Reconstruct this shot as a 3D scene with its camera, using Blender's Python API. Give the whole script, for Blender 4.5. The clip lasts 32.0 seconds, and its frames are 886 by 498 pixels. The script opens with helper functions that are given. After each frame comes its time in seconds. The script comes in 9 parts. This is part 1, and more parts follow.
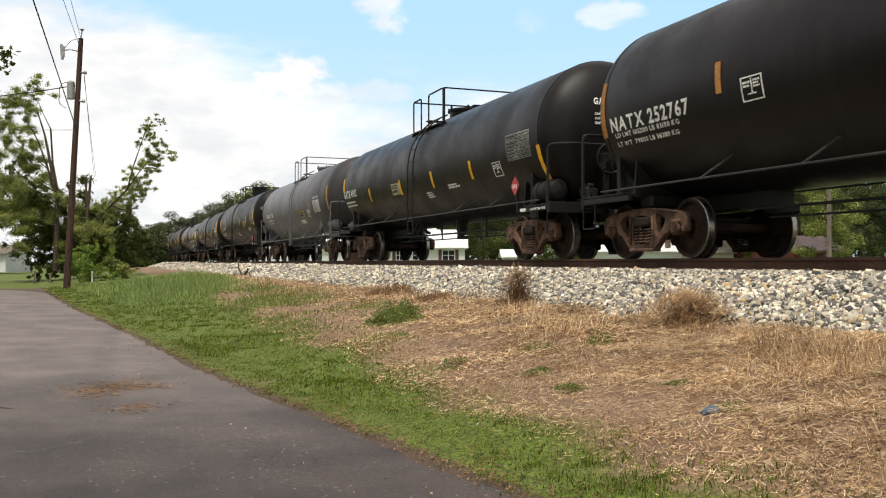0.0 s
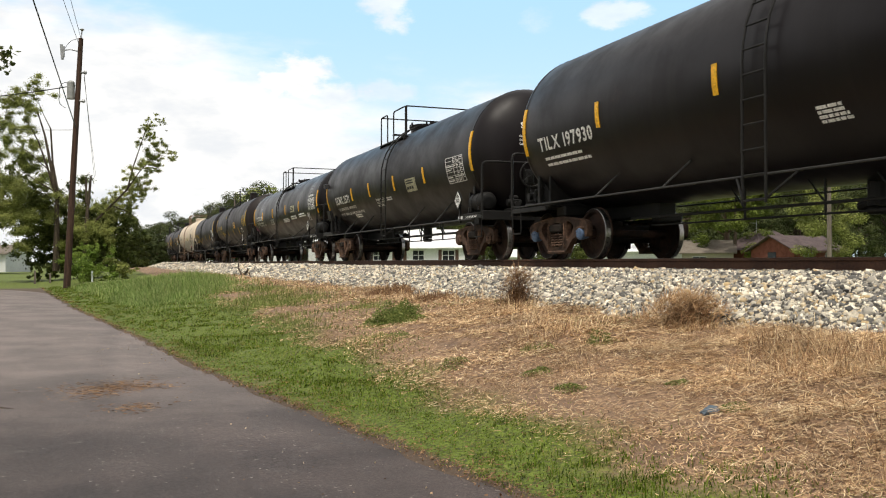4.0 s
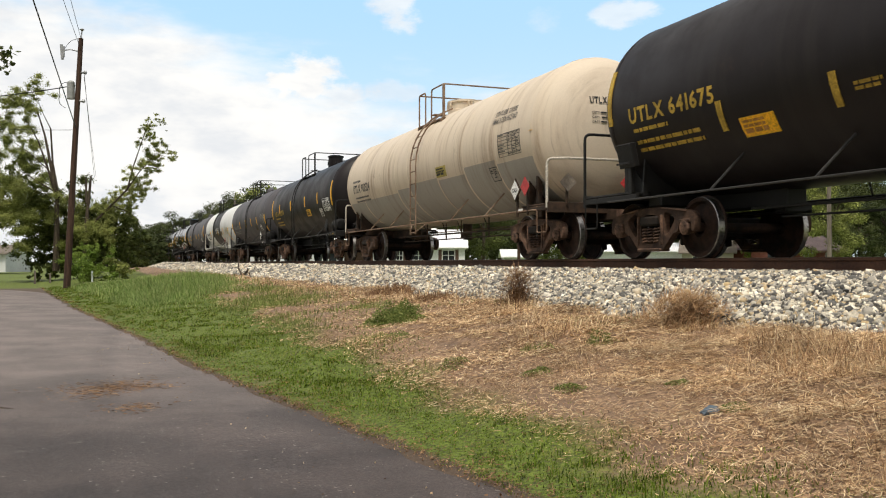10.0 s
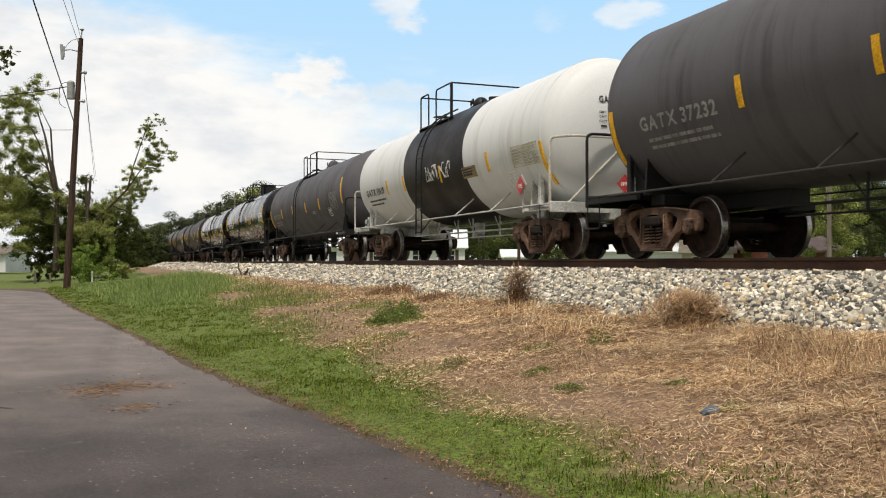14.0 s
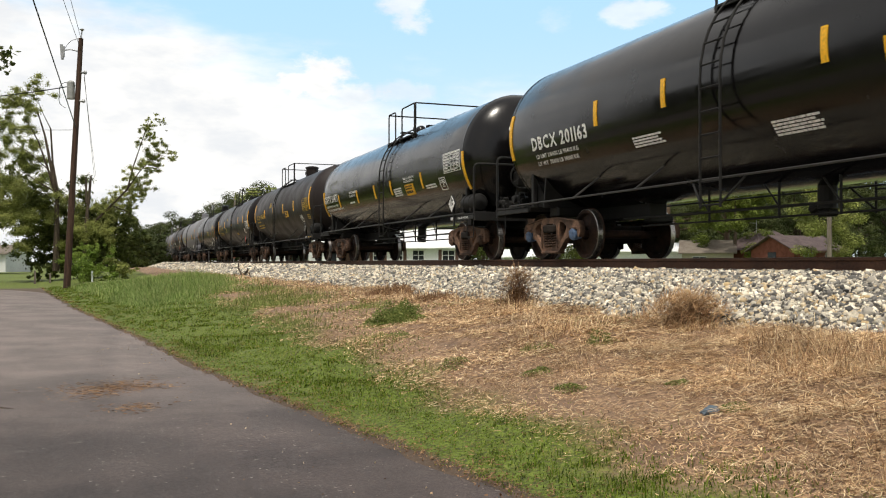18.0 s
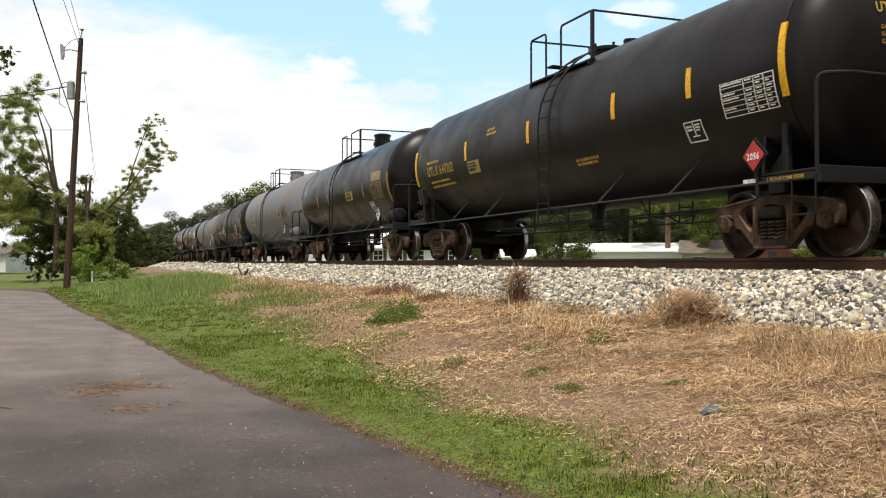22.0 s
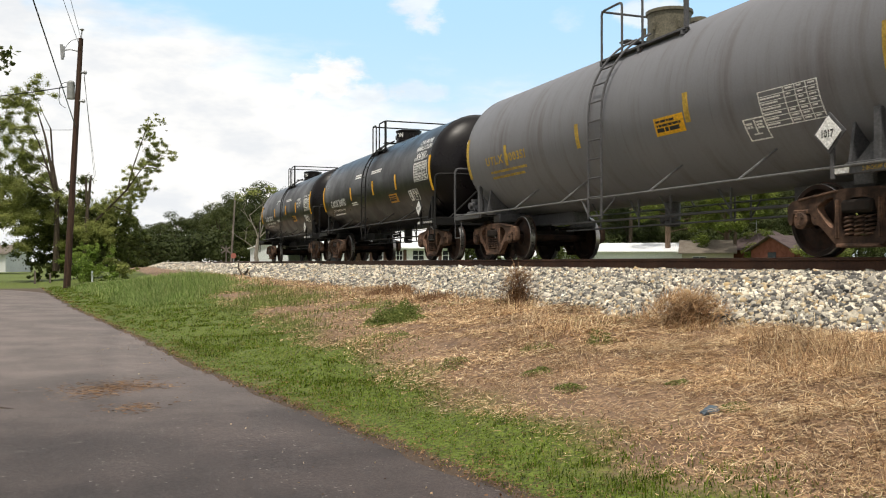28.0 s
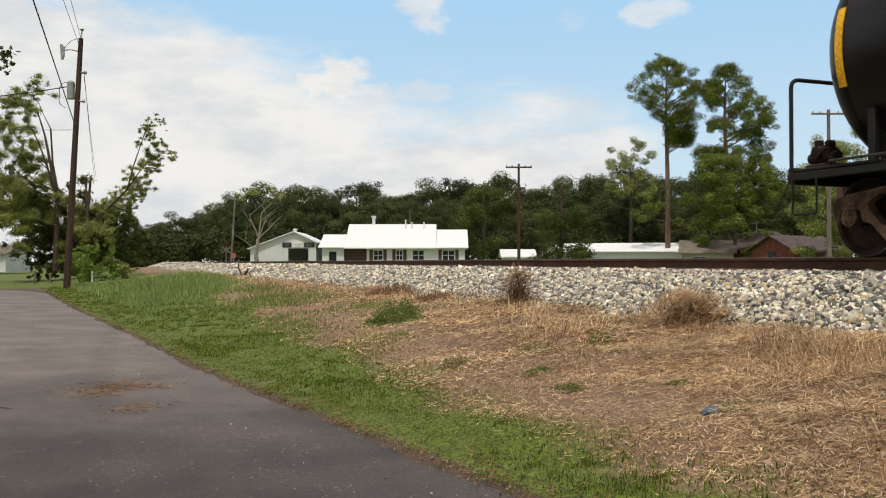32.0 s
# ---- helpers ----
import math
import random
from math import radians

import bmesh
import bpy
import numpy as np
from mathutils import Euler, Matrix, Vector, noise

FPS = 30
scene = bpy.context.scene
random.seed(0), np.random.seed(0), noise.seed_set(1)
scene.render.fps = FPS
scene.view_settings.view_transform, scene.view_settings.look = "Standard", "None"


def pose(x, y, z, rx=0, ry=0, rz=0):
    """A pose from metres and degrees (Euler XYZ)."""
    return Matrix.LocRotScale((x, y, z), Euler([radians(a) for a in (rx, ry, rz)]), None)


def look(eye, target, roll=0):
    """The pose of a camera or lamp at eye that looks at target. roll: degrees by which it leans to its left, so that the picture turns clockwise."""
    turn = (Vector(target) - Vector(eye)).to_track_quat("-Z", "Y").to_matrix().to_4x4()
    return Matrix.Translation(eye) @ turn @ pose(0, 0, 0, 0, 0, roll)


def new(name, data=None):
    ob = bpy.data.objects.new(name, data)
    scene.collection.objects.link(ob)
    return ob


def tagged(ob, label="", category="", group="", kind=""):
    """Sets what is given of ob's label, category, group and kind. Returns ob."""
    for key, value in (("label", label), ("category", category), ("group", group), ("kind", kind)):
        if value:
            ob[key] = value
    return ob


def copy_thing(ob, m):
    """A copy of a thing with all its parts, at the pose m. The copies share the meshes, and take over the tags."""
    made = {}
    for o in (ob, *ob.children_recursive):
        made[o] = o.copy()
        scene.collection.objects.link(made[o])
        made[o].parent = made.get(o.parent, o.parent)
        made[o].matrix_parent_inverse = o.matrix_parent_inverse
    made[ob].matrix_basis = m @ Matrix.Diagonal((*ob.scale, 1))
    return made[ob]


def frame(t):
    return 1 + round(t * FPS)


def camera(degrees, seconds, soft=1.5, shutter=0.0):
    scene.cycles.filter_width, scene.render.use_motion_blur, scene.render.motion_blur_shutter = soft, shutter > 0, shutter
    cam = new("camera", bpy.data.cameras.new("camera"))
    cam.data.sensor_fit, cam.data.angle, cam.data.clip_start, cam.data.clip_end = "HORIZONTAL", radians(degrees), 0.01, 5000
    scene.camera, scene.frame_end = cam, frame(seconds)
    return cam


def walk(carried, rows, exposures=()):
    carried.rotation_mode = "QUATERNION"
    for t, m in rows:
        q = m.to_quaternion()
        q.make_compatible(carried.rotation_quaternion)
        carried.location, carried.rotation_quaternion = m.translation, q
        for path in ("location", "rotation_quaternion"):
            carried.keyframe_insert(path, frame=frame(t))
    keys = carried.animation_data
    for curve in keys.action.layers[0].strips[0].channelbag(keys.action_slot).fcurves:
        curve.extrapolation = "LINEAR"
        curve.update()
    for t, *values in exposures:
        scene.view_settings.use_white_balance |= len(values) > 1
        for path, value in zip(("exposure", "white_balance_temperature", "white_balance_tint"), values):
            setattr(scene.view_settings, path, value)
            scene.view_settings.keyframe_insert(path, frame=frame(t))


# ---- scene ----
from mathutils.geometry import tessellate_polygon

# The world: x runs across the track, y along it, z up; the road beside the camera is at z = 0.
EYE = 1.2            # height of the tripod head
HEADING = 20.94      # the camera looks this far to the right of the track's line
RAIL = 1.265         # top of the rails
TRACK = 9.1          # the track's centre line
cam = camera(52.8, 32.0, soft=1.1, shutter=0.05)
ahead = (math.sin(radians(HEADING)), math.cos(radians(HEADING)))
view = look((0, 0, EYE), (ahead[0] * 10, ahead[1] * 10, EYE + 0.151))
walk(cam, [(0, view), (32, view)], exposures=[(0.0, -0.02), (7.0, 0.02), (9.0, 0.0), (10.0, -0.08), (12.0, -0.06), (14.0, -0.14), (17.0, -0.05), (20.0, 0.03), (24.0, 0.08), (26.0, 0.04), (28.0, -0.03), (30.0, -0.12), (32.0, -0.32)])

# light: high sun behind thin cloud, over the camera's shoulder
SUN_AZ, SUN_EL = 215.0, 66.0
world = bpy.data.worlds.new("sky")
scene.world = world
world.use_nodes = True
wn, wl = world.node_tree.nodes, world.node_tree.links
sky = wn.new("ShaderNodeTexSky")
sky.sky_type, sky.sun_disc = "NISHITA", False
sky.sun_elevation, sky.sun_rotation = radians(SUN_EL), radians(SUN_AZ)
sky.dust_density, sky.air_density = 3.0, 1.2
# broken white cloud over the whole sky
cloud = wn.new("ShaderNodeTexNoise")
cloud.inputs["Scale"].default_value, cloud.inputs["Detail"].default_value = 2.2, 5.0
cover = wn.new("ShaderNodeMapRange")
cover.interpolation_type = "SMOOTHSTEP"
for key, val in (("From Min", 0.38), ("From Max", 0.62), ("To Min", 0.60), ("To Max", 0.97)):
    cover.inputs[key].default_value = val
white = wn.new("ShaderNodeMix")
white.data_type = "RGBA"
white.inputs[7].default_value = (10.5, 10.2, 9.8, 1)
wl.new(wn.new("ShaderNodeTexCoord").outputs["Generated"], cloud.inputs["Vector"])
wl.new(cloud.outputs["Fac"], cover.inputs["Value"])
wl.new(cover.outputs[0], white.inputs[0])
wl.new(sky.outputs[0], white.inputs[6])
wl.new(white.outputs[2], wn["Background"].inputs[0])
wn["Background"].inputs[1].default_value = 0.08
sun = new("sun", bpy.data.lights.new("sun", "SUN"))
sun.data.energy, sun.data.angle, sun.data.color = 3.3, radians(2.0), (1.0, 0.93, 0.82)
to_sun = Vector((math.sin(radians(SUN_AZ)) * math.cos(radians(SUN_EL)), math.cos(radians(SUN_AZ)) * math.cos(radians(SUN_EL)), math.sin(radians(SUN_EL))))
sun.matrix_world = look(tuple(to_sun * 60), (0, 0, 0))


def site(u, d, z=0.0):
    """A place d metres ahead of the camera and u*d to its right."""
    a, b = ahead
    return Vector((a * d + b * u * d, b * d - a * u * d, z))


# ---- shapes ----
class Shape:
    """Gathers vertices and faces of one mesh."""

    def __init__(self):
        self.v, self.f, self.m, self.slot = [], [], [], 0

    def add(self, verts, faces):
        n = len(self.v)
        self.v += [tuple(p) for p in verts]
        self.f += [tuple(i + n for i in q) for q in faces]
        self.m += [self.slot] * len(faces)
        return self

    def box(self, c, size, bevel=0.01, m=None):
        h = [s / 2 for s in size]
        b = min(bevel, min(h) * 0.6)
        verts, key = [], {}
        for sx in (-1, 1):
            for sy in (-1, 1):
                for sz in (-1, 1):
                    for ax in range(3):
                        p = [sx * (h[0] - b), sy * (h[1] - b), sz * (h[2] - b)]
                        p[ax] = (sx, sy, sz)[ax] * h[ax]
                        key[sx, sy, sz, ax] = len(verts)
                        verts.append(p)
        faces = []
        for ax in range(3):
            o1, o2 = [a for a in range(3) if a != ax]
            for s in (-1, 1):
                q = []
                for a, c2 in ((-1, -1), (1, -1), (1, 1), (-1, 1)):
                    sg = [0, 0, 0]
                    sg[ax], sg[o1], sg[o2] = s, a, c2
                    q.append(key[sg[0], sg[1], sg[2], ax])
                faces.append(q if (s > 0) == (ax != 1) else q[::-1])
            for a in (-1, 1):
                for c2 in (-1, 1):
                    q = []
                    for s, w in ((-1, o1), (1, o1), (1, o2), (-1, o2)):
                        sg = [0, 0, 0]
                        sg[ax], sg[o1], sg[o2] = s, a, c2
                        q.append(key[sg[0], sg[1], sg[2], w])
                    faces.append(q)
        for sx in (-1, 1):
            for sy in (-1, 1):
                for sz in (-1, 1):
                    faces.append([key[sx, sy, sz, a] for a in range(3)])
        pts = [Vector(p) for p in verts]
        if m:
            pts = [m @ p for p in pts]
        return self.add([p + Vector(c) for p in pts], faces)

    def cyl(self, p0, p1, r, n=12, r2=None, caps=True):
        p0, p1 = Vector(p0), Vector(p1)
        q = (p1 - p0).to_track_quat("Z", "Y")
        r2 = r if r2 is None else r2
        ring = [(math.cos(2 * math.pi * k / n), math.sin(2 * math.pi * k / n)) for k in range(n)]
        verts = [p0 + q @ Vector((a * r, b * r, 0)) for a, b in ring] + [p1 + q @ Vector((a * r2, b * r2, 0)) for a, b in ring]
        faces = [(k, (k + 1) % n, n + (k + 1) % n, n + k) for k in range(n)]
        if caps:
            faces += [tuple(range(n))[::-1], tuple(range(n, 2 * n))]
        return self.add(verts, faces)

    def pipe(self, pts, r, n=8, round_=0.0):
        pts = [Vector(p) for p in pts]
        if round_:
            out = [pts[0]]
            for a, b, c in zip(pts, pts[1:], pts[2:]):
                d1, d2 = (a - b), (c - b)
                k1, k2 = min(round_, d1.length * 0.45), min(round_, d2.length * 0.45)
                e1, e2 = b + d1.normalized() * k1, b + d2.normalized() * k2
                out += [(e1 * (1 - t) + b * t) * (1 - t) + (b * (1 - t) + e2 * t) * t for t in (0, 0.25, 0.5, 0.75, 1)]
            pts = out + [pts[-1]]
        verts, faces = [], []
        for i, p in enumerate(pts):
            d = (pts[min(i + 1, len(pts) - 1)] - pts[max(i - 1, 0)]).normalized()
            side = d.cross(Vector((0.31, 0.17, 0.93)))
            if side.length < 0.15:
                side = d.cross(Vector((1, 0, 0)))
            side.normalize()
            up = side.cross(d)
            verts += [p + (side * math.cos(2 * math.pi * k / n) + up * math.sin(2 * math.pi * k / n)) * r for k in range(n)]
        for i in range(len(pts) - 1):
            faces += [(i * n + k, i * n + (k + 1) % n, (i + 1) * n + (k + 1) % n, (i + 1) * n + k) for k in range(n)]
        faces += [tuple(range(n))[::-1], tuple(range((len(pts) - 1) * n, len(pts) * n))]
        return self.add(verts, faces)

    def prism(self, poly, x0, x1):
        """A (y, z) outline, run across from x0 to x1."""
        n = len(poly)
        verts = [(x0, a, b) for a, b in poly] + [(x1, a, b) for a, b in poly]
        faces = [(k, (k + 1) % n, n + (k + 1) % n, n + k) for k in range(n)] + [tuple(range(n))[::-1], tuple(range(n, 2 * n))]
        return self.add(verts, faces)

    def lathe(self, prof, axis="y", n=32, c=(0, 0, 0)):
        """A profile of (along, radius) turned round the axis."""
        verts, faces = [], []
        for a, r in prof:
            for k in range(n):
                t = 2 * math.pi * k / n
                p, q = r * math.cos(t), r * math.sin(t)
                w = {"y": (p, a, q), "x": (a, p, q), "z": (p, q, a)}[axis]
                verts.append((w[0] + c[0], w[1] + c[1], w[2] + c[2]))
        for i in range(len(prof) - 1):
            faces += [(i * n + k, i * n + (k + 1) % n, (i + 1) * n + (k + 1) % n, (i + 1) * n + k) for k in range(n)]
        faces += [tuple(range(n))[::-1], tuple(range((len(prof) - 1) * n, len(prof) * n))]
        return self.add(verts, faces)

    def mesh(self, name, mats, smooth=False, tidy=True):
        me = bpy.data.meshes.new(name)
        me.from_pydata(self.v, [], self.f)
        for m in mats if isinstance(mats, (list, tuple)) else [mats]:
            me.materials.append(m)
        if any(self.m):
            me.polygons.foreach_set("material_index", self.m)
        if tidy:
            bm = bmesh.new()
            bm.from_mesh(me)
            bmesh.ops.recalc_face_normals(bm, faces=bm.faces)
            bm.to_mesh(me)
            bm.free()
        if smooth:
            me.shade_smooth()
            if smooth == "sharp":
                me.set_sharp_from_angle(angle=radians(40))
        return me


def place(name, me, parent=None, m=None, label=""):
    """One mesh object, under a thing or a part."""
    ob = new(name, me)
    if parent:
        ob.parent = parent
    if m is not None:
        ob.matrix_local = m
    return tagged(ob, label)


def part(name, shape, material, parent, label="", m=None, smooth=False):
    return place(name, shape.mesh(name, material, smooth), parent, m, label)


def base(name, m, label, category, group="", kind=""):
    """An empty at the foot of a thing that carries its parts."""
    ob = new(name)
    ob.empty_display_size = 0.3
    ob.matrix_world = m
    return tagged(ob, label, category, group, kind)


def thing(name, me, m, label, category="", group="", kind=""):
    ob = new(name, me)
    ob.matrix_world = m
    return tagged(ob, label, category, group, kind)


def raw(name, verts, faces, mats, slots=None, smooth=False):
    me = bpy.data.meshes.new(name)
    me.from_pydata(verts, [], faces)
    for m in mats if isinstance(mats, (list, tuple)) else [mats]:
        me.materials.append(m)
    if slots is not None:
        me.polygons.foreach_set("material_index", slots)
    if smooth:
        me.shade_smooth()
    return me


# ---- materials ----
def shader(name):
    m = bpy.data.materials.new(name)
    m.use_nodes = True
    return m, m.node_tree.nodes, m.node_tree.links, m.node_tree.nodes["Principled BSDF"]


def noise_node(n, l, vec, scale, detail=4.0, rough=0.6, stretch=None):
    if stretch:
        mp = n.new("ShaderNodeMapping")
        mp.inputs["Scale"].default_value = stretch
        l.new(vec, mp.inputs["Vector"])
        vec = mp.outputs[0]
    t = n.new("ShaderNodeTexNoise")
    t.inputs["Scale"].default_value, t.inputs["Detail"].default_value, t.inputs["Roughness"].default_value = scale, detail, rough
    l.new(vec, t.inputs["Vector"])
    return t.outputs["Fac"]


def noise_rgb(n, l, vec, scale):
    t = n.new("ShaderNodeTexNoise")
    t.inputs["Scale"].default_value = scale
    l.new(vec, t.inputs["Vector"])
    return t.outputs["Color"]


def ramp(n, l, fac, lo, hi, a=0.0, b=1.0):
    r = n.new("ShaderNodeMapRange")
    r.interpolation_type = "SMOOTHSTEP"
    for k, v in zip(("From Min", "From Max", "To Min", "To Max"), (lo, hi, a, b)):
        r.inputs[k].default_value = v
    l.new(fac, r.inputs["Value"])
    return r.outputs[0]


def mix(n, l, fac, a, b, kind="MIX"):
    x = n.new("ShaderNodeMix")
    x.data_type, x.blend_type = "RGBA", kind
    for v, i in ((fac, 0), (a, 6), (b, 7)):
        if isinstance(v, bpy.types.NodeSocket):
            l.new(v, x.inputs[i])
        else:
            x.inputs[i].default_value = v if i == 0 else (*v, 1)
    return x.outputs[2]


def bump(n, l, bsdf, height, strength, distance=0.02):
    b = n.new("ShaderNodeBump")
    b.inputs["Strength"].default_value, b.inputs["Distance"].default_value = strength, distance
    l.new(height, b.inputs["Height"])
    l.new(b.outputs[0], bsdf.inputs["Normal"])


def mat(name, c1, c2, scale=3.0, rough=0.75, metal=0.0, fine=40.0, bumps=0.25, distance=0.01, c3=None, spots=0.62, each=0.0, leafy=0.0, stretch=None, gloss=0.25):
    """Two colours at a large scale, grain and relief at a fine one, spots of a third colour."""
    m, n, l, p = shader(name)
    vec = n.new("ShaderNodeTexCoord").outputs["Object"]
    big = noise_node(n, l, vec, scale, 5, 0.6, stretch)
    small = noise_node(n, l, vec, fine, 3, 0.7, stretch)
    col = mix(n, l, ramp(n, l, big, 0.32, 0.68), c1, c2)
    dark = mix(n, l, ramp(n, l, small, 0.3, 0.75, 0.0, 1.0), (0.62, 0.62, 0.62), (1.18, 1.18, 1.18))
    col = mix(n, l, 1.0, col, dark, "MULTIPLY")
    if c3:
        col = mix(n, l, ramp(n, l, noise_node(n, l, vec, scale * 2.7, 6, 0.7), spots, spots + 0.12), col, c3)
    if each:
        oi = n.new("ShaderNodeObjectInfo")
        geo = n.new("ShaderNodeNewGeometry")
        rnd = n.new("ShaderNodeMath")
        rnd.operation = "ADD"
        l.new(oi.outputs["Random"], rnd.inputs[0])
        l.new(geo.outputs["Random Per Island"], rnd.inputs[1])
        fr = n.new("ShaderNodeMath")
        fr.operation = "FRACT"
        l.new(rnd.outputs[0], fr.inputs[0])
        hs = n.new("ShaderNodeHueSaturation")
        l.new(col, hs.inputs["Color"])
        l.new(ramp(n, l, fr.outputs[0], 0, 1, 1 - each, 1 + each), hs.inputs["Value"])
        col = hs.outputs[0]
    l.new(col, p.inputs["Base Color"])
    p.inputs["Roughness"].default_value, p.inputs["Metallic"].default_value = rough, metal
    l.new(ramp(n, l, small, 0.2, 0.8, max(rough - 0.12, 0.03), min(rough + 0.12, 1)), p.inputs["Roughness"])
    p.inputs["Specular IOR Level"].default_value = gloss
    if bumps:
        bump(n, l, p, small, bumps, distance)
    if leafy:
        t = n.new("ShaderNodeBsdfTranslucent")
        l.new(col, t.inputs[0])
        x = n.new("ShaderNodeMixShader")
        x.inputs[0].default_value = leafy
        l.new(p.outputs[0], x.inputs[1])
        l.new(t.outputs[0], x.inputs[2])
        l.new(x.outputs[0], n["Material Output"].inputs[0])
    return m


def tank_paint(name, c, rough=0.45, streak=(0.10, 0.09, 0.08), amount=0.35, rust=0.0, coat=0.0, gloss=0.45, grime=None):
    """Tank paint with long vertical streaks, dust and scuffs; grime is (start, full) along the tank, towards the front."""
    m, n, l, p = shader(name)
    vec = n.new("ShaderNodeTexCoord").outputs["Object"]
    run = noise_node(n, l, vec, 1.0, 5, 0.6, (0.35, 4.5, 0.35))
    run2 = noise_node(n, l, vec, 1.0, 4, 0.65, (0.8, 15, 0.6))
    cloud = noise_node(n, l, vec, 0.9, 5, 0.65)
    grain = noise_node(n, l, vec, 45, 3, 0.6)
    fac = n.new("ShaderNodeMath")
    fac.operation = "MULTIPLY"
    l.new(ramp(n, l, run, 0.45, 0.75, 0.0, amount), fac.inputs[0])
    l.new(ramp(n, l, cloud, 0.3, 0.65, 0.25, 1.0), fac.inputs[1])
    col = mix(n, l, fac.outputs[0], c, streak)
    col = mix(n, l, ramp(n, l, run2, 0.58, 0.8, 0.0, amount * 0.8), col, [x * 0.6 for x in streak])
    if rust:
        col = mix(n, l, ramp(n, l, noise_node(n, l, vec, 1.7, 6, 0.75), 0.62, 0.74, 0.0, rust), col, (0.13, 0.065, 0.035))
    if grime:
        sep = n.new("ShaderNodeSeparateXYZ")
        l.new(vec, sep.inputs[0])
        wet = n.new("ShaderNodeMath")
        wet.operation = "MULTIPLY_ADD"
        l.new(run2, wet.inputs[0])
        wet.inputs[1].default_value = -5.0
        l.new(sep.outputs[1], wet.inputs[2])
        col = mix(n, l, ramp(n, l, wet.outputs[0], -grime[0] - 2.5, -grime[1] - 2.5, 0.0, 0.9), col, (0.022, 0.020, 0.020))
    col = mix(n, l, 1.0, col, mix(n, l, ramp(n, l, grain, 0.3, 0.7), (0.95, 0.95, 0.95), (1.04, 1.04, 1.04)), "MULTIPLY")
    l.new(col, p.inputs["Base Color"])
    l.new(ramp(n, l, cloud, 0.25, 0.75, rough - 0.08, min(1, rough + 0.15)), p.inputs["Roughness"])
    p.inputs["Specular IOR Level"].default_value = gloss
    p.inputs["Coat Weight"].default_value, p.inputs["Coat Roughness"].default_value = coat, 0.12
    bump(n, l, p, noise_node(n, l, vec, 1.3, 3, 0.5), 0.12, 0.03)
    return m


def plain(name, c, rough=0.5, metal=0.0, wear=0.15, fine=30.0):
    return mat(name, [x * (1 - wear) for x in c], [min(1, x * (1 + wear)) for x in c], 2.5, rough, metal, fine, 0.08, 0.004, gloss=0.3)


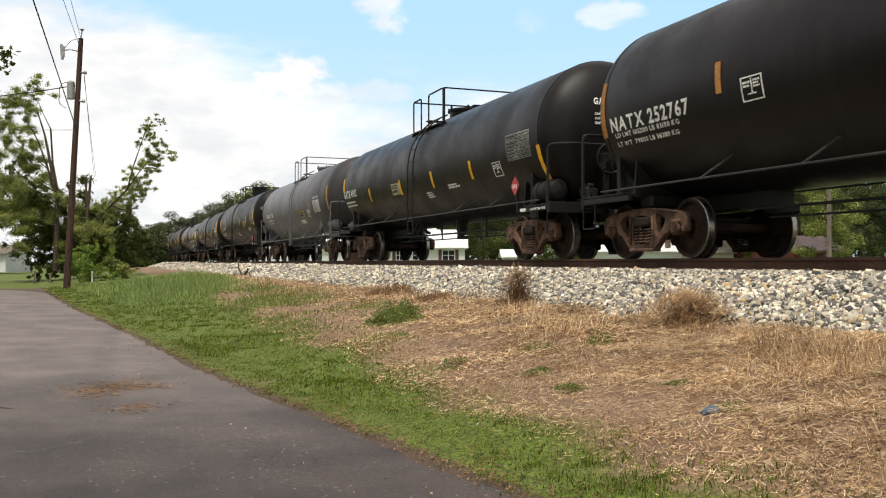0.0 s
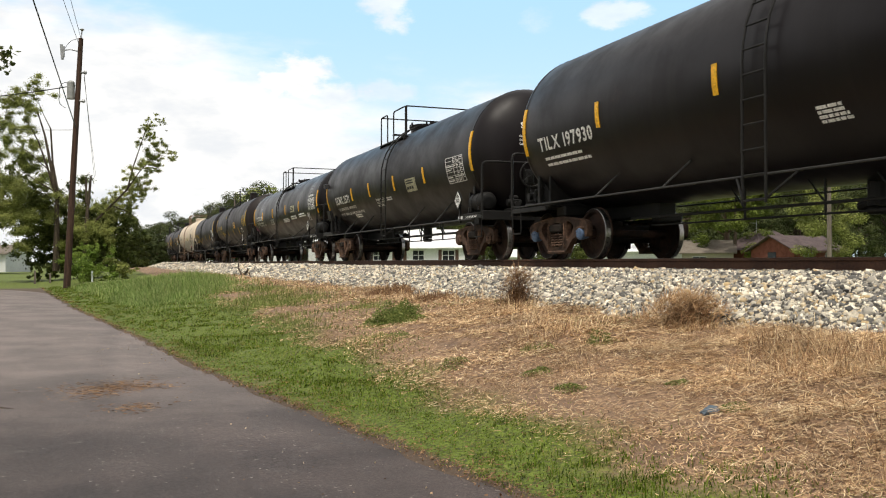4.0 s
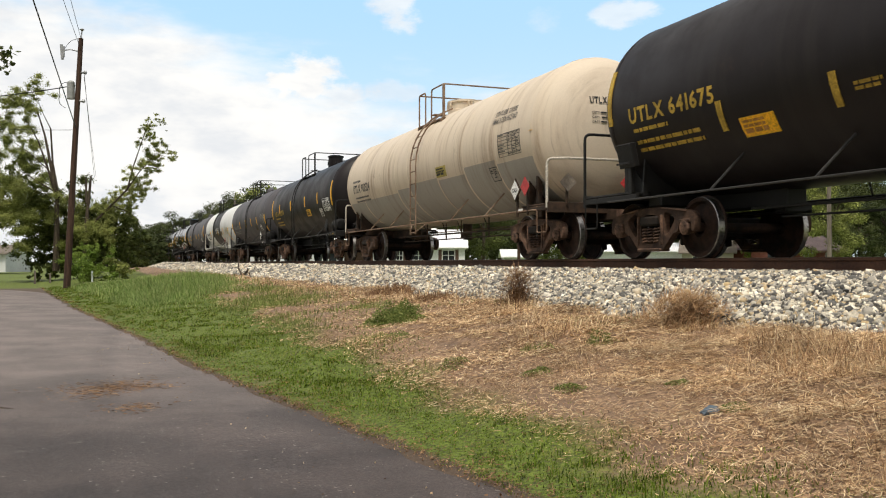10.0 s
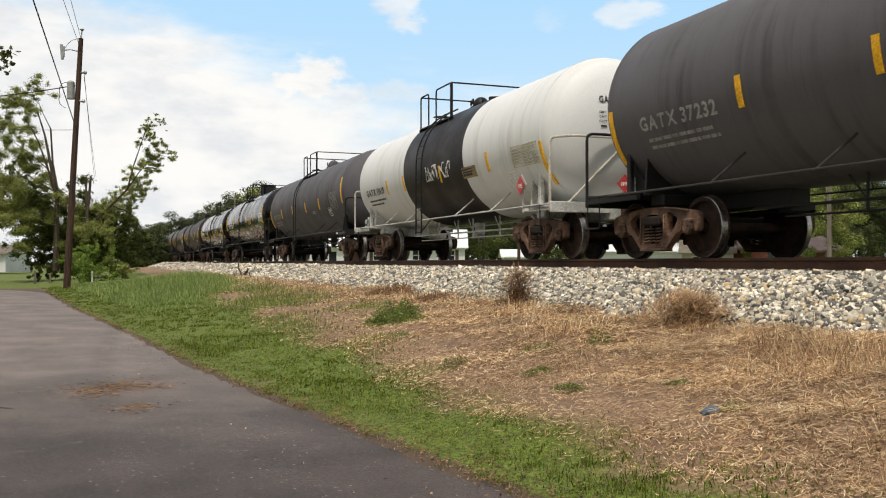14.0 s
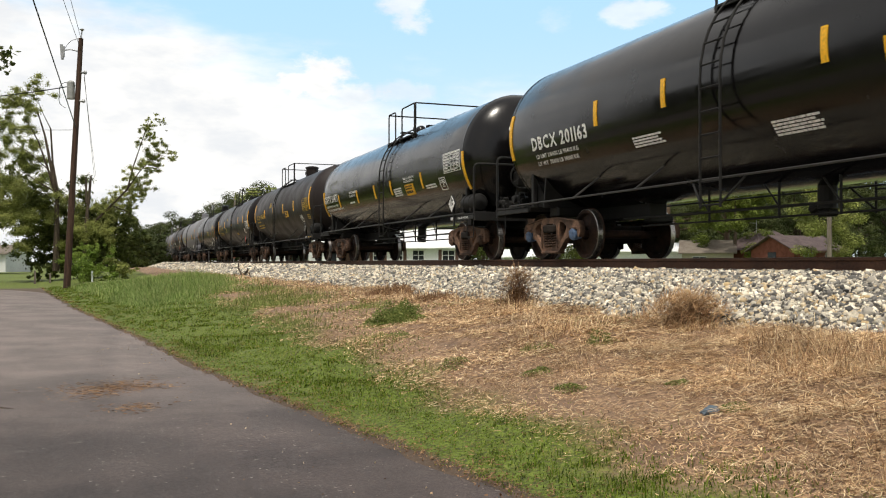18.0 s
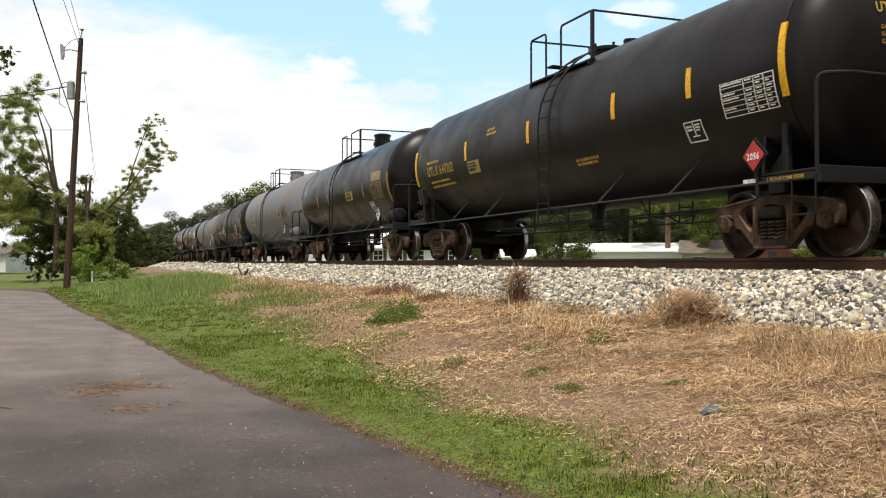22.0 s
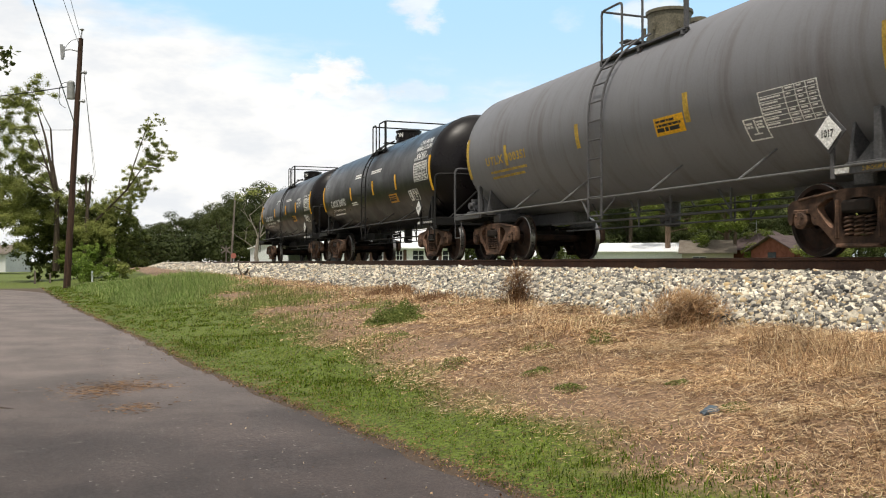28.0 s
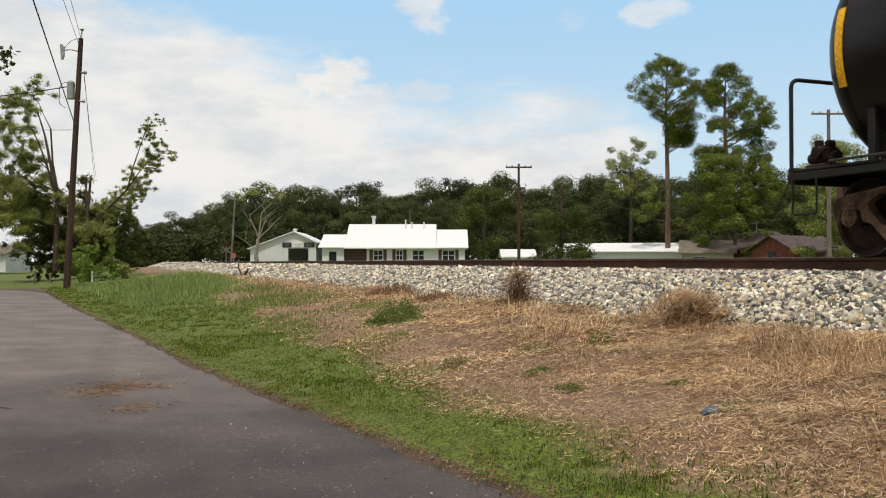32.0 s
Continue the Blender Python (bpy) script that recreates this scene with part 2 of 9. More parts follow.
def asphalt():
    """Worn asphalt: broad pale and dark stretches, blotches, and fine aggregate; its colour turns paler along y."""
    m, n, l, p = shader("asphalt")
    vec = n.new("ShaderNodeTexCoord").outputs["Object"]
    col = mix(n, l, ramp(n, l, noise_node(n, l, vec, 0.22, 4, 0.5), 0.35, 0.65), (0.036, 0.0275, 0.0250), (0.074, 0.0575, 0.0530))
    col = mix(n, l, ramp(n, l, noise_node(n, l, vec, 2.2, 6, 0.7), 0.52, 0.72, 0, 0.55), col, (0.085, 0.074, 0.070))
    col = mix(n, l, ramp(n, l, noise_node(n, l, vec, 5.0, 6, 0.75), 0.62, 0.74, 0, 0.5), col, (0.22, 0.20, 0.185))
    grit = noise_node(n, l, vec, 120, 2, 0.8)
    col = mix(n, l, 1.0, col, mix(n, l, ramp(n, l, grit, 0.3, 0.7), (0.55, 0.55, 0.55), (1.35, 1.35, 1.35)), "MULTIPLY")
    chips = noise_node(n, l, vec, 38, 3, 0.75)
    col = mix(n, l, 1.0, col, mix(n, l, ramp(n, l, chips, 0.34, 0.66), (0.72, 0.72, 0.72), (1.28, 1.28, 1.28)), "MULTIPLY")
    col = mix(n, l, ramp(n, l, noise_node(n, l, vec, 31, 1, 0.5), 0.71, 0.77, 0, 0.75), col, (0.34, 0.31, 0.28))
    l.new(col, p.inputs["Base Color"])
    # y plus noise sets how far the colour turns paler along the lane
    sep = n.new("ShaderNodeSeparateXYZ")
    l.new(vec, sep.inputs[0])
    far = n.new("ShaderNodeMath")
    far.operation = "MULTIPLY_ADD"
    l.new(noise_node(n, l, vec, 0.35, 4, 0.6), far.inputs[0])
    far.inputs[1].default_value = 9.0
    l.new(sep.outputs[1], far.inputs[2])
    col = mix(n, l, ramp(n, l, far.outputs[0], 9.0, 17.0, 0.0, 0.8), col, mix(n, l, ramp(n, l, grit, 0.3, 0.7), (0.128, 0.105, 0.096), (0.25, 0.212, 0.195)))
    # broad wear: darker wheel paths and pale scuffed patches
    col = mix(n, l, 1.0, col, mix(n, l, ramp(n, l, noise_node(n, l, vec, 0.9, 6, 0.68), 0.36, 0.64), (0.80, 0.79, 0.78), (1.20, 1.18, 1.16)), "MULTIPLY")
    col = mix(n, l, ramp(n, l, noise_node(n, l, vec, 0.75, 5, 0.7), 0.63, 0.72, 0, 0.28), col, (0.30, 0.26, 0.235))
    # fine cracks, wandering along and across
    for sc, wide, dark in ((0.55, 0.010, 0.55), (1.7, 0.014, 0.30)):
        mp = n.new("ShaderNodeMapping")
        l.new(vec, mp.inputs["Vector"])
        warp = mix(n, l, 0.12, mp.outputs[0], noise_rgb(n, l, vec, 2.4), "ADD")
        vo = n.new("ShaderNodeTexVoronoi")
        vo.feature = "DISTANCE_TO_EDGE"
        vo.inputs["Scale"].default_value = sc
        l.new(warp, vo.inputs["Vector"])
        gate = ramp(n, l, noise_node(n, l, vec, 0.5, 3, 0.6), 0.5, 0.62)
        k = n.new("ShaderNodeMath")
        k.operation = "MULTIPLY"
        l.new(ramp(n, l, vo.outputs["Distance"], wide, 0.0, 0.0, dark), k.inputs[0])
        l.new(gate, k.inputs[1])
        col = mix(n, l, k.outputs[0], col, (0.045, 0.040, 0.038))
    l.new(col, p.inputs["Base Color"])
    p.inputs["Roughness"].default_value, p.inputs["Specular IOR Level"].default_value = 0.7, 0.4
    p.inputs["Diffuse Roughness"].default_value = 1.0
    bump(n, l, p, grit, 0.7, 0.006)
    return m


ASPHALT = asphalt()
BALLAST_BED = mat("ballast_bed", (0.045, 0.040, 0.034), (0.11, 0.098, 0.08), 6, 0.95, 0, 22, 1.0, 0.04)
RAIL_STEEL = mat("rail_rust", (0.075, 0.040, 0.028), (0.12, 0.062, 0.040), 2, 0.7, 0.3, 30, 0.3, 0.004)
TIE_WOOD = mat("tie_wood", (0.05, 0.042, 0.036), (0.10, 0.085, 0.07), 3, 0.9, 0, 20, 0.6, 0.01, stretch=(0.4, 6, 6))
FRAME_BLACK = plain("frame_black", (0.012, 0.0115, 0.011), 0.6)
TRUCK_RUST = mat("truck_rust", (0.050, 0.032, 0.024), (0.185, 0.108, 0.072), 3.5, 0.85, 0.0, 26, 0.5, 0.01, (0.022, 0.019, 0.017), 0.58, each=0.45)
WHEEL_RUST = mat("wheel_rust", (0.014, 0.009, 0.007), (0.052, 0.027, 0.018), 4, 0.8, 0.1, 20, 0.25, 0.006)
TREAD = plain("tread_steel", (0.40, 0.385, 0.37), 0.34, 1.0)
RUBBER_BLACK = plain("black_rubber", (0.010, 0.010, 0.010), 0.8)
RAIL_GREY = plain("pipe_grey", (0.15, 0.15, 0.15), 0.5)
PIPE_DARK = plain("pipe_dark", (0.036, 0.034, 0.033), 0.5)
RAIL_WHITE = mat("pipe_cream", (0.55, 0.50, 0.42), (0.68, 0.64, 0.56), 3, 0.55, 0, 30, 0.1, 0.004, (0.16, 0.08, 0.04), 0.64)
YELLOW = plain("reflective_yellow", (0.93, 0.50, 0.02), 0.4, 0, 0.07)
FADED_YELLOW = plain("faded_yellow", (0.50, 0.33, 0.05), 0.6, 0, 0.3)
OLD_ORANGE = plain("dull_orange", (0.42, 0.20, 0.05), 0.6, 0, 0.3)
WHITE_INK = plain("white_stencil", (0.93, 0.93, 0.91), 0.6, 0, 0.05)
GREY_INK = plain("weathered_stencil", (0.30, 0.30, 0.29), 0.7, 0, 0.3)
BLACK_INK = plain("black_stencil", (0.03, 0.03, 0.03), 0.6)
WORN_SIGN = plain("worn_sign", (0.26, 0.22, 0.18), 0.6, 0, 0.4)
PINK_SPRAY = plain("pink_spray", (0.42, 0.12, 0.22), 0.6, 0, 0.3)
RUST_INK = plain("rust_brown_stencil", (0.060, 0.036, 0.020), 0.7, 0, 0.3)
RED_SIGN = plain("red_sign", (0.55, 0.05, 0.05), 0.5)


# ---- sky backdrop: blue with drifting cloud, far behind everything ----
def sky_backdrop():
    m = bpy.data.materials.new("sky_with_cloud")
    m.use_nodes = True
    n, l = m.node_tree.nodes, m.node_tree.links
    n.remove(n["Principled BSDF"])
    uv = n.new("ShaderNodeUVMap").outputs[0]
    sep = n.new("ShaderNodeSeparateXYZ")
    l.new(uv, sep.inputs[0])

    def calc(op, a, b):
        k = n.new("ShaderNodeMath")
        k.operation = op
        for i, v in enumerate((a, b)):
            if isinstance(v, bpy.types.NodeSocket):
                l.new(v, k.inputs[i])
            else:
                k.inputs[i].default_value = v
        return k.outputs[0]

    az, el = sep.outputs[0], sep.outputs[1]
    blue = mix(n, l, ramp(n, l, el, 0.05, 0.30), (0.70, 0.88, 1.0), (0.46, 0.735, 1.0))
    # long soft streaks low down, thicker to the left
    soft = noise_node(n, l, uv, 5.0, 6, 0.55, (1.0, 3.2, 1.0))
    edge = calc("ADD", calc("MULTIPLY", az, -0.30), 0.142)
    low = calc("SUBTRACT", 0.168, calc("MULTIPLY", calc("MAXIMUM", calc("SUBTRACT", az, 0.15), 0.0), 1.3))
    edge = calc("MAXIMUM", edge, low)
    edge = calc("ADD", edge, calc("MULTIPLY", calc("MAXIMUM", calc("SUBTRACT", -0.48, az), 0.0), 3.0))
    bank = calc("ADD", calc("SUBTRACT", edge, el), calc("MULTIPLY", calc("SUBTRACT", soft, 0.5), 0.26))
    cover = ramp(n, l, bank, -0.045, 0.05)
    # small fair-weather clouds
    rag = noise_node(n, l, uv, 16.0, 6, 0.6, (1.0, 1.7, 1.0))
    for u, v, w, h, k in ((-0.168, 0.198, 0.048, 0.026, 1.0), (-0.125, 0.186, 0.05, 0.016, 0.8), (-0.072, 0.272, 0.028, 0.022, 0.7), (-0.060, 0.285, 0.02, 0.02, 0.7), (0.185, 0.268, 0.034, 0.015, 0.6), (-0.09, 0.188, 0.06, 0.013, 0.5), (0.10, 0.268, 0.02, 0.02, 0.25)):
        du = calc("DIVIDE", calc("SUBTRACT", az, u), w)
        dv = calc("DIVIDE", calc("SUBTRACT", el, v), h)
        r = calc("ADD", calc("MULTIPLY", du, du), calc("MULTIPLY", dv, dv))
        r = calc("ADD", r, calc("MULTIPLY", calc("SUBTRACT", rag, 0.5), -5.0))
        cover = calc("MAXIMUM", cover, ramp(n, l, r, 1.3, 0.2, 0.0, k))
    grey = noise_node(n, l, uv, 7.0, 5, 0.6, (1.0, 2.4, 1.0))
    white = mix(n, l, ramp(n, l, grey, 0.35, 0.6), (0.80, 0.82, 0.845), (1.0, 0.985, 0.955))
    col = mix(n, l, cover, blue, white)
    em = n.new("ShaderNodeEmission")
    l.new(col, em.inputs[0])
    em.inputs[1].default_value = 1.10
    l.new(em.outputs[0], n["Material Output"].inputs[0])
    verts, faces, uvs, cols, rws, rad = [], [], [], 49, 17, 3800.0
    for j in range(rws):
        e = -0.012 + 0.50 * j / (rws - 1)
        for i in range(cols):
            a = -1.2 + 2.4 * i / (cols - 1)
            w = a + radians(HEADING)
            verts.append((rad * math.sin(w), rad * math.cos(w), rad * math.tan(e)))
            uvs.append((a, e))
    for j in range(rws - 1):
        for i in range(cols - 1):
            k = j * cols + i
            faces.append((k, k + 1, k + cols + 1, k + cols))
    me = raw("backdrop", verts, faces, m)
    lay = me.uv_layers.new(name="UVMap")
    for lp in me.loops:
        lay.data[lp.index].uv = uvs[lp.vertex_index]
    return thing("backdrop", me, pose(0, 0, EYE), "pale blue summer sky with drifting white cloud", "sky", kind="structure")


SKY = sky_backdrop()

# ---- ground ----
EDGE_Y = (-30, 4.1, 8.1, 10.6, 14.8, 25.6, 37, 44, 60)
EDGE_X = (6.5, 2.02, 1.39, 1.0, 0.58, -0.69, -1.85, -2.5, -4.0)


def road_edge(y):
    return np.interp(y, EDGE_Y, EDGE_X)


def ground_height(x, y):
    """Verge, bank and fields; the track's bed lies on the rise."""
    x, y = np.asarray(x, float), np.asarray(y, float)
    e = road_edge(y)
    t = np.clip((x - e) / np.maximum(5.6 - e, 0.5), 0, 1)
    near = 0.60 * (0.35 * t + 0.65 * t * t * (3 - 2 * t))
    far = np.clip((x - 11.2) / 5.0, 0, 1)
    z = np.where(x < 11.2, near, 0.60 - 0.45 * far * far * (3 - 2 * far))
    bumps = 0.016 * np.sin(x * 11.3 + 2.1 * np.sin(y * 7.1)) * np.sin(y * 9.7 + 1.9 * np.sin(x * 8.3)) * (x > 2.2) + 0.035 * np.sin(x * 2.3 + 1.7 * np.sin(y * 0.9)) * np.sin(y * 1.9 + 0.7) + 0.02 * np.sin(x * 5.1 + y * 3.7)
    return z + np.where((x > e + 0.3) & (x < 5.6), bumps * np.clip((x - e - 0.3) / 0.5, 0, 1), 0) - np.where(x <= e, 0.02, 0)


def ground_material():
    m, n, l, p = shader("verge_soil_and_grass")
    vec = n.new("ShaderNodeTexCoord").outputs["Object"]
    sep = n.new("ShaderNodeSeparateXYZ")
    l.new(vec, sep.inputs[0])
    wob = noise_node(n, l, vec, 1.1, 5, 0.65)
    k = n.new("ShaderNodeMath")
    k.operation = "MULTIPLY_ADD"
    l.new(wob, k.inputs[0])
    k.inputs[1].default_value = 1.5
    l.new(sep.outputs[0], k.inputs[2])
    straw = mix(n, l, ramp(n, l, noise_node(n, l, vec, 34, 5, 0.8), 0.36, 0.64), (0.10, 0.062, 0.040), (0.39, 0.255, 0.155))
    straw = mix(n, l, ramp(n, l, noise_node(n, l, vec, 2.2, 5, 0.6), 0.5, 0.72), straw, (0.17, 0.112, 0.078))
    green = mix(n, l, ramp(n, l, noise_node(n, l, vec, 30, 5, 0.75), 0.38, 0.62), (0.045, 0.055, 0.010), (0.150, 0.205, 0.022))
    green = mix(n, l, ramp(n, l, noise_node(n, l, vec, 1.6, 5, 0.6), 0.56, 0.7, 0, 0.5), green, (0.15, 0.12, 0.06))
    at = n.new("ShaderNodeAttribute")
    at.attribute_name = "verge"
    rag = n.new("ShaderNodeMath")
    rag.operation = "MULTIPLY_ADD"
    l.new(noise_node(n, l, vec, 3.5, 5, 0.7), rag.inputs[0])
    rag.inputs[1].default_value = 0.30
    l.new(at.outputs["Fac"], rag.inputs[2])
    soil = mix(n, l, noise_node(n, l, vec, 22, 4, 0.7), (0.045, 0.030, 0.020), (0.13, 0.09, 0.06))
    green = mix(n, l, ramp(n, l, rag.outputs[0], 0.20, 0.27), soil, green)
    bank = mix(n, l, ramp(n, l, k.outputs[0], 3.2, 3.8), green, straw)
    field = mix(n, l, noise_node(n, l, vec, 0.3, 6, 0.6), (0.10, 0.15, 0.035), (0.19, 0.23, 0.06))
    col = mix(n, l, ramp(n, l, sep.outputs[0], 12, 15), bank, field)
    l.new(col, p.inputs["Base Color"])
    p.inputs["Roughness"].default_value = 0.95
    bump(n, l, p, noise_node(n, l, vec, 30, 4, 0.7), 0.6, 0.03)
    return m


def build_ground():
    xs = np.concatenate([[-4000, -1500, -500, -150, -60, -30, -15, -8], np.arange(-5, 0, 0.2), np.arange(0, 6, 0.085), np.arange(6, 12.1, 0.2), [13, 14, 15, 16, 17, 20, 30, 60, 150, 500, 1500, 4000]])
    ys = np.concatenate([[-4000, -1000, -300, -100, -40, -15], np.arange(-6, 2.4, 0.4), np.arange(2.4, 12, 0.1), np.arange(12, 20, 0.25), np.arange(20, 60, 1.0), np.arange(60, 200, 10), [250, 400, 800, 1600, 4000]])
    gx, gy = np.meshgrid(xs, ys)
    gz = ground_height(gx, gy)
    verts = np.stack([gx, gy, gz], -1).reshape(-1, 3).tolist()
    w, h = len(xs), len(ys)
    faces = [(j * w + i, j * w + i + 1, (j + 1) * w + i + 1, (j + 1) * w + i) for j in range(h - 1) for i in range(w - 1)]
    me = raw("ground", verts, faces, ground_material(), smooth=True)
    me.attributes.new("verge", "FLOAT", "POINT").data.foreach_set("value", np.where((gx < road_edge(gy) - 6.3) | ((gy > 46.6) & (gx < road_edge(gy))), 5, np.clip(gx - road_edge(gy), -1, 5)).ravel().astype(np.float32))
    thing("ground", me, pose(0, 0, 0), "grassy verge and dry straw-covered bank", "ground", kind="structure")


def build_road():
    """Worn asphalt lane with a ragged edge, bending away to the left at the far end."""
    rng = np.random.default_rng(5)
    line = []
    for y in np.concatenate([np.arange(-14, 12, 0.25), np.arange(12, 38, 0.6)]):
        e = road_edge(y) + rng.normal(0, 0.025) + 0.04 * math.sin(y * 2.1)
        line.append((e, y, e - 6.2, y))
    ex, ey = road_edge(38), 38.0
    for k in range(0, 13):
        a = radians(7.5 * k)
        line.append((ex - 0.7 * k / 3 - 2.2 * (1 - math.cos(a)) - 0.4 * max(0, k - 8) ** 2, ey + 8.0 * math.sin(a), ex - 6.2 - 2.0 * math.sin(a) * 0.3 - 0.4 * max(0, k - 8) ** 2, ey + 2.6 * math.sin(a)))
    a, b = line[-1], (-60, 47.5, -60, 41.5)
    line.append(b)
    verts, faces = [], []
    for x1, y1, x0, y0 in line:
        for t in np.linspace(0, 1, 9):
            verts.append((x1 + (x0 - x1) * t, y1 + (y0 - y1) * t, 0.008 - 0.02 * (t == 0) + 0.03 * math.sin(t * math.pi)))
    for j in range(len(line) - 1):
        faces += [(j * 9 + i, j * 9 + i + 1, (j + 1) * 9 + i + 1, (j + 1) * 9 + i) for i in range(8)]
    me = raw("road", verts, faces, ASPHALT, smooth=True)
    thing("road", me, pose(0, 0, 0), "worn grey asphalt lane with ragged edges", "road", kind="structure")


build_ground()
build_road()

# ---- track ----
BED = ((5.35, 0.50), (5.75, 0.66), (6.7, 0.91), (7.45, 1.055), (7.9, 1.06), (8.25, 1.05), (9.1, 1.08), (9.95, 1.085), (10.6, 1.11), (11.3, 0.93), (12.6, 0.40))


def bed_height(x):
    return np.interp(x, [p[0] for p in BED], [p[1] for p in BED])


def build_track():
    ys = np.concatenate([[-400, -200, -100, -50], np.arange(-20, 40, 0.5), np.arange(40, 120, 4), [150, 200, 300, 420, 600]])
    verts, faces, w = [], [], len(BED)
    for y in ys:
        for k, (x, z) in enumerate(BED):
            verts.append((x + (0.06 * math.sin(y * 1.7) + 0.05 * math.sin(y * 4.1) if k < 3 else 0), y, z))
    for j in range(len(ys) - 1):
        faces += [(j * w + i, j * w + i + 1, (j + 1) * w + i + 1, (j + 1) * w + i) for i in range(w - 1)]
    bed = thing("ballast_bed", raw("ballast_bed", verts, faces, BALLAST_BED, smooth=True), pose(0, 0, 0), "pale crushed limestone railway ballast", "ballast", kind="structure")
    pieces = (("rail_foot", [(-0.073, 0), (0.073, 0), (0.073, 0.012), (0.012, 0.035), (-0.012, 0.035), (-0.073, 0.012)], RAIL_STEEL), ("rail_web", [(-0.012, 0.035), (0.012, 0.035), (0.010, 0.135), (-0.010, 0.135)], RAIL_STEEL), ("rail_head", [(-0.010, 0.135), (0.010, 0.135), (0.036, 0.145), (0.036, 0.176), (0.030, 0.183), (-0.030, 0.183), (-0.036, 0.176), (-0.036, 0.145)], RAIL_STEEL), ("running_surface", [(-0.026, 0.183), (0.026, 0.183), (0.022, 0.185), (-0.022, 0.185)], TREAD))
    for x in (TRACK - 0.755, TRACK + 0.755):
        rail = base("rail", pose(x, 0, RAIL - 0.185), "rusty brown steel rail with polished head", "rail", "rails of the track")
        for name, prof, m_ in pieces:
            n = len(prof)
            part(name, Shape().add([(a, y, b) for y in (-400, 600) for a, b in prof], [(k, (k + 1) % n, n + (k + 1) % n, n + k) for k in range(n)]), m_, rail)
    tie = Shape().box((0, 0, 0), (2.6, 0.23, 0.18), 0.015).mesh("tie", TIE_WOOD)
    spike = Shape().box((0, 0, 0.015), (0.35, 0.19, 0.03), 0.006)
    for sx, sy in ((-0.1, -0.05), (0.1, 0.05)):
        spike.box((sx, sy, 0.04), (0.05, 0.03, 0.05), 0.008)
    spike = spike.mesh("tie_plate", RAIL_STEEL)
    holder = base("track_ties", pose(0, 0, 0), "row of weathered creosoted wooden sleepers", "sleepers", kind="structure")
    for k in range(150):
        y = -12 + k * 0.52
        if y < 40:
            place("tie", tie, holder, pose(TRACK, y, RAIL - 0.185 - 0.105, 0, 0, 0.6 * math.sin(k * 7.3)))
            if y < 22:
                place("tie_plate", spike, holder, pose(TRACK - 0.755, y, RAIL - 0.2145))
    return bed


BED_OB = build_track()


# ---- beyond the track: woods, houses, poles ----
LEAF_DARK = mat("oak_leaves", (0.064, 0.085, 0.022), (0.150, 0.172, 0.048), 0.25, 0.6, 0, 3, 0, each=0.35, leafy=0.33, gloss=0.1)


def wood_leaves(name, lo, hi):
    """Foliage whose tone differs from tree to tree, and a little from leaf to leaf."""
    m, n, l, p = shader(name)
    oi, geo = n.new("ShaderNodeObjectInfo"), n.new("ShaderNodeNewGeometry")
    vec = n.new("ShaderNodeTexCoord").outputs["Object"]
    col = mix(n, l, oi.outputs["Random"], lo, hi)
    col = mix(n, l, 1.0, col, mix(n, l, geo.outputs["Random Per Island"], (0.82, 0.83, 0.80), (1.18, 1.16, 1.17)), "MULTIPLY")
    col = mix(n, l, ramp(n, l, noise_node(n, l, vec, 7.0, 3, 0.6), 0.5, 0.75, 0.0, 0.30), col, [hi[0] * 1.5, hi[1] * 1.25, hi[2] * 1.1])
    l.new(col, p.inputs["Base Color"])
    p.inputs["Roughness"].default_value, p.inputs["Specular IOR Level"].default_value = 0.6, 0.15
    t, x = n.new("ShaderNodeBsdfTranslucent"), n.new("ShaderNodeMixShader")
    l.new(col, t.inputs[0])
    x.inputs[0].default_value = 0.22
    l.new(p.outputs[0], x.inputs[1])
    l.new(t.outputs[0], x.inputs[2])
    l.new(x.outputs[0], n["Material Output"].inputs[0])
    return m


LEAF_WOOD = wood_leaves("wood_leaves", (0.038, 0.052, 0.016), (0.092, 0.110, 0.035))
LEAF_PINE = mat("pine_needles", (0.108, 0.146, 0.027), (0.215, 0.256, 0.052), 0.3, 0.6, 0, 3, 0, each=0.4, leafy=0.25, gloss=0.12)
LEAF_LIGHT = mat("scrub_leaves", (0.21, 0.245, 0.062), (0.40, 0.425, 0.14), 0.5, 0.6, 0, 4, 0, each=0.5, leafy=0.4, gloss=0.12)
LEAF_BUSH = mat("bush_leaves", (0.15, 0.235, 0.04), (0.30, 0.39, 0.085), 0.8, 0.6, 0, 4, 0, each=0.4, leafy=0.4, gloss=0.12)
BARK = mat("bark", (0.055, 0.040, 0.028), (0.12, 0.095, 0.07), 3, 0.95, 0, 18, 0.8, 0.02, stretch=(3, 3, 0.6))
PALE_BARK = mat("pale_dead_bark", (0.22, 0.19, 0.16), (0.40, 0.36, 0.31), 3, 0.95, 0, 18, 0.6, 0.02, stretch=(3, 3, 0.6))
PINE_BARK = mat("pine_bark", (0.13, 0.085, 0.06), (0.24, 0.17, 0.125), 2, 0.95, 0, 9, 0.8, 0.03, stretch=(2, 2, 0.7))
POLE_WOOD = mat("pole_wood", (0.050, 0.030, 0.022), (0.10, 0.058, 0.040), 2, 0.85, 0, 22, 0.5, 0.01, stretch=(6, 6, 0.4))
OLD_POLE = mat("grey_pole_wood", (0.15, 0.125, 0.105), (0.25, 0.21, 0.18), 2, 0.9, 0, 22, 0.5, 0.01, stretch=(6, 6, 0.4))
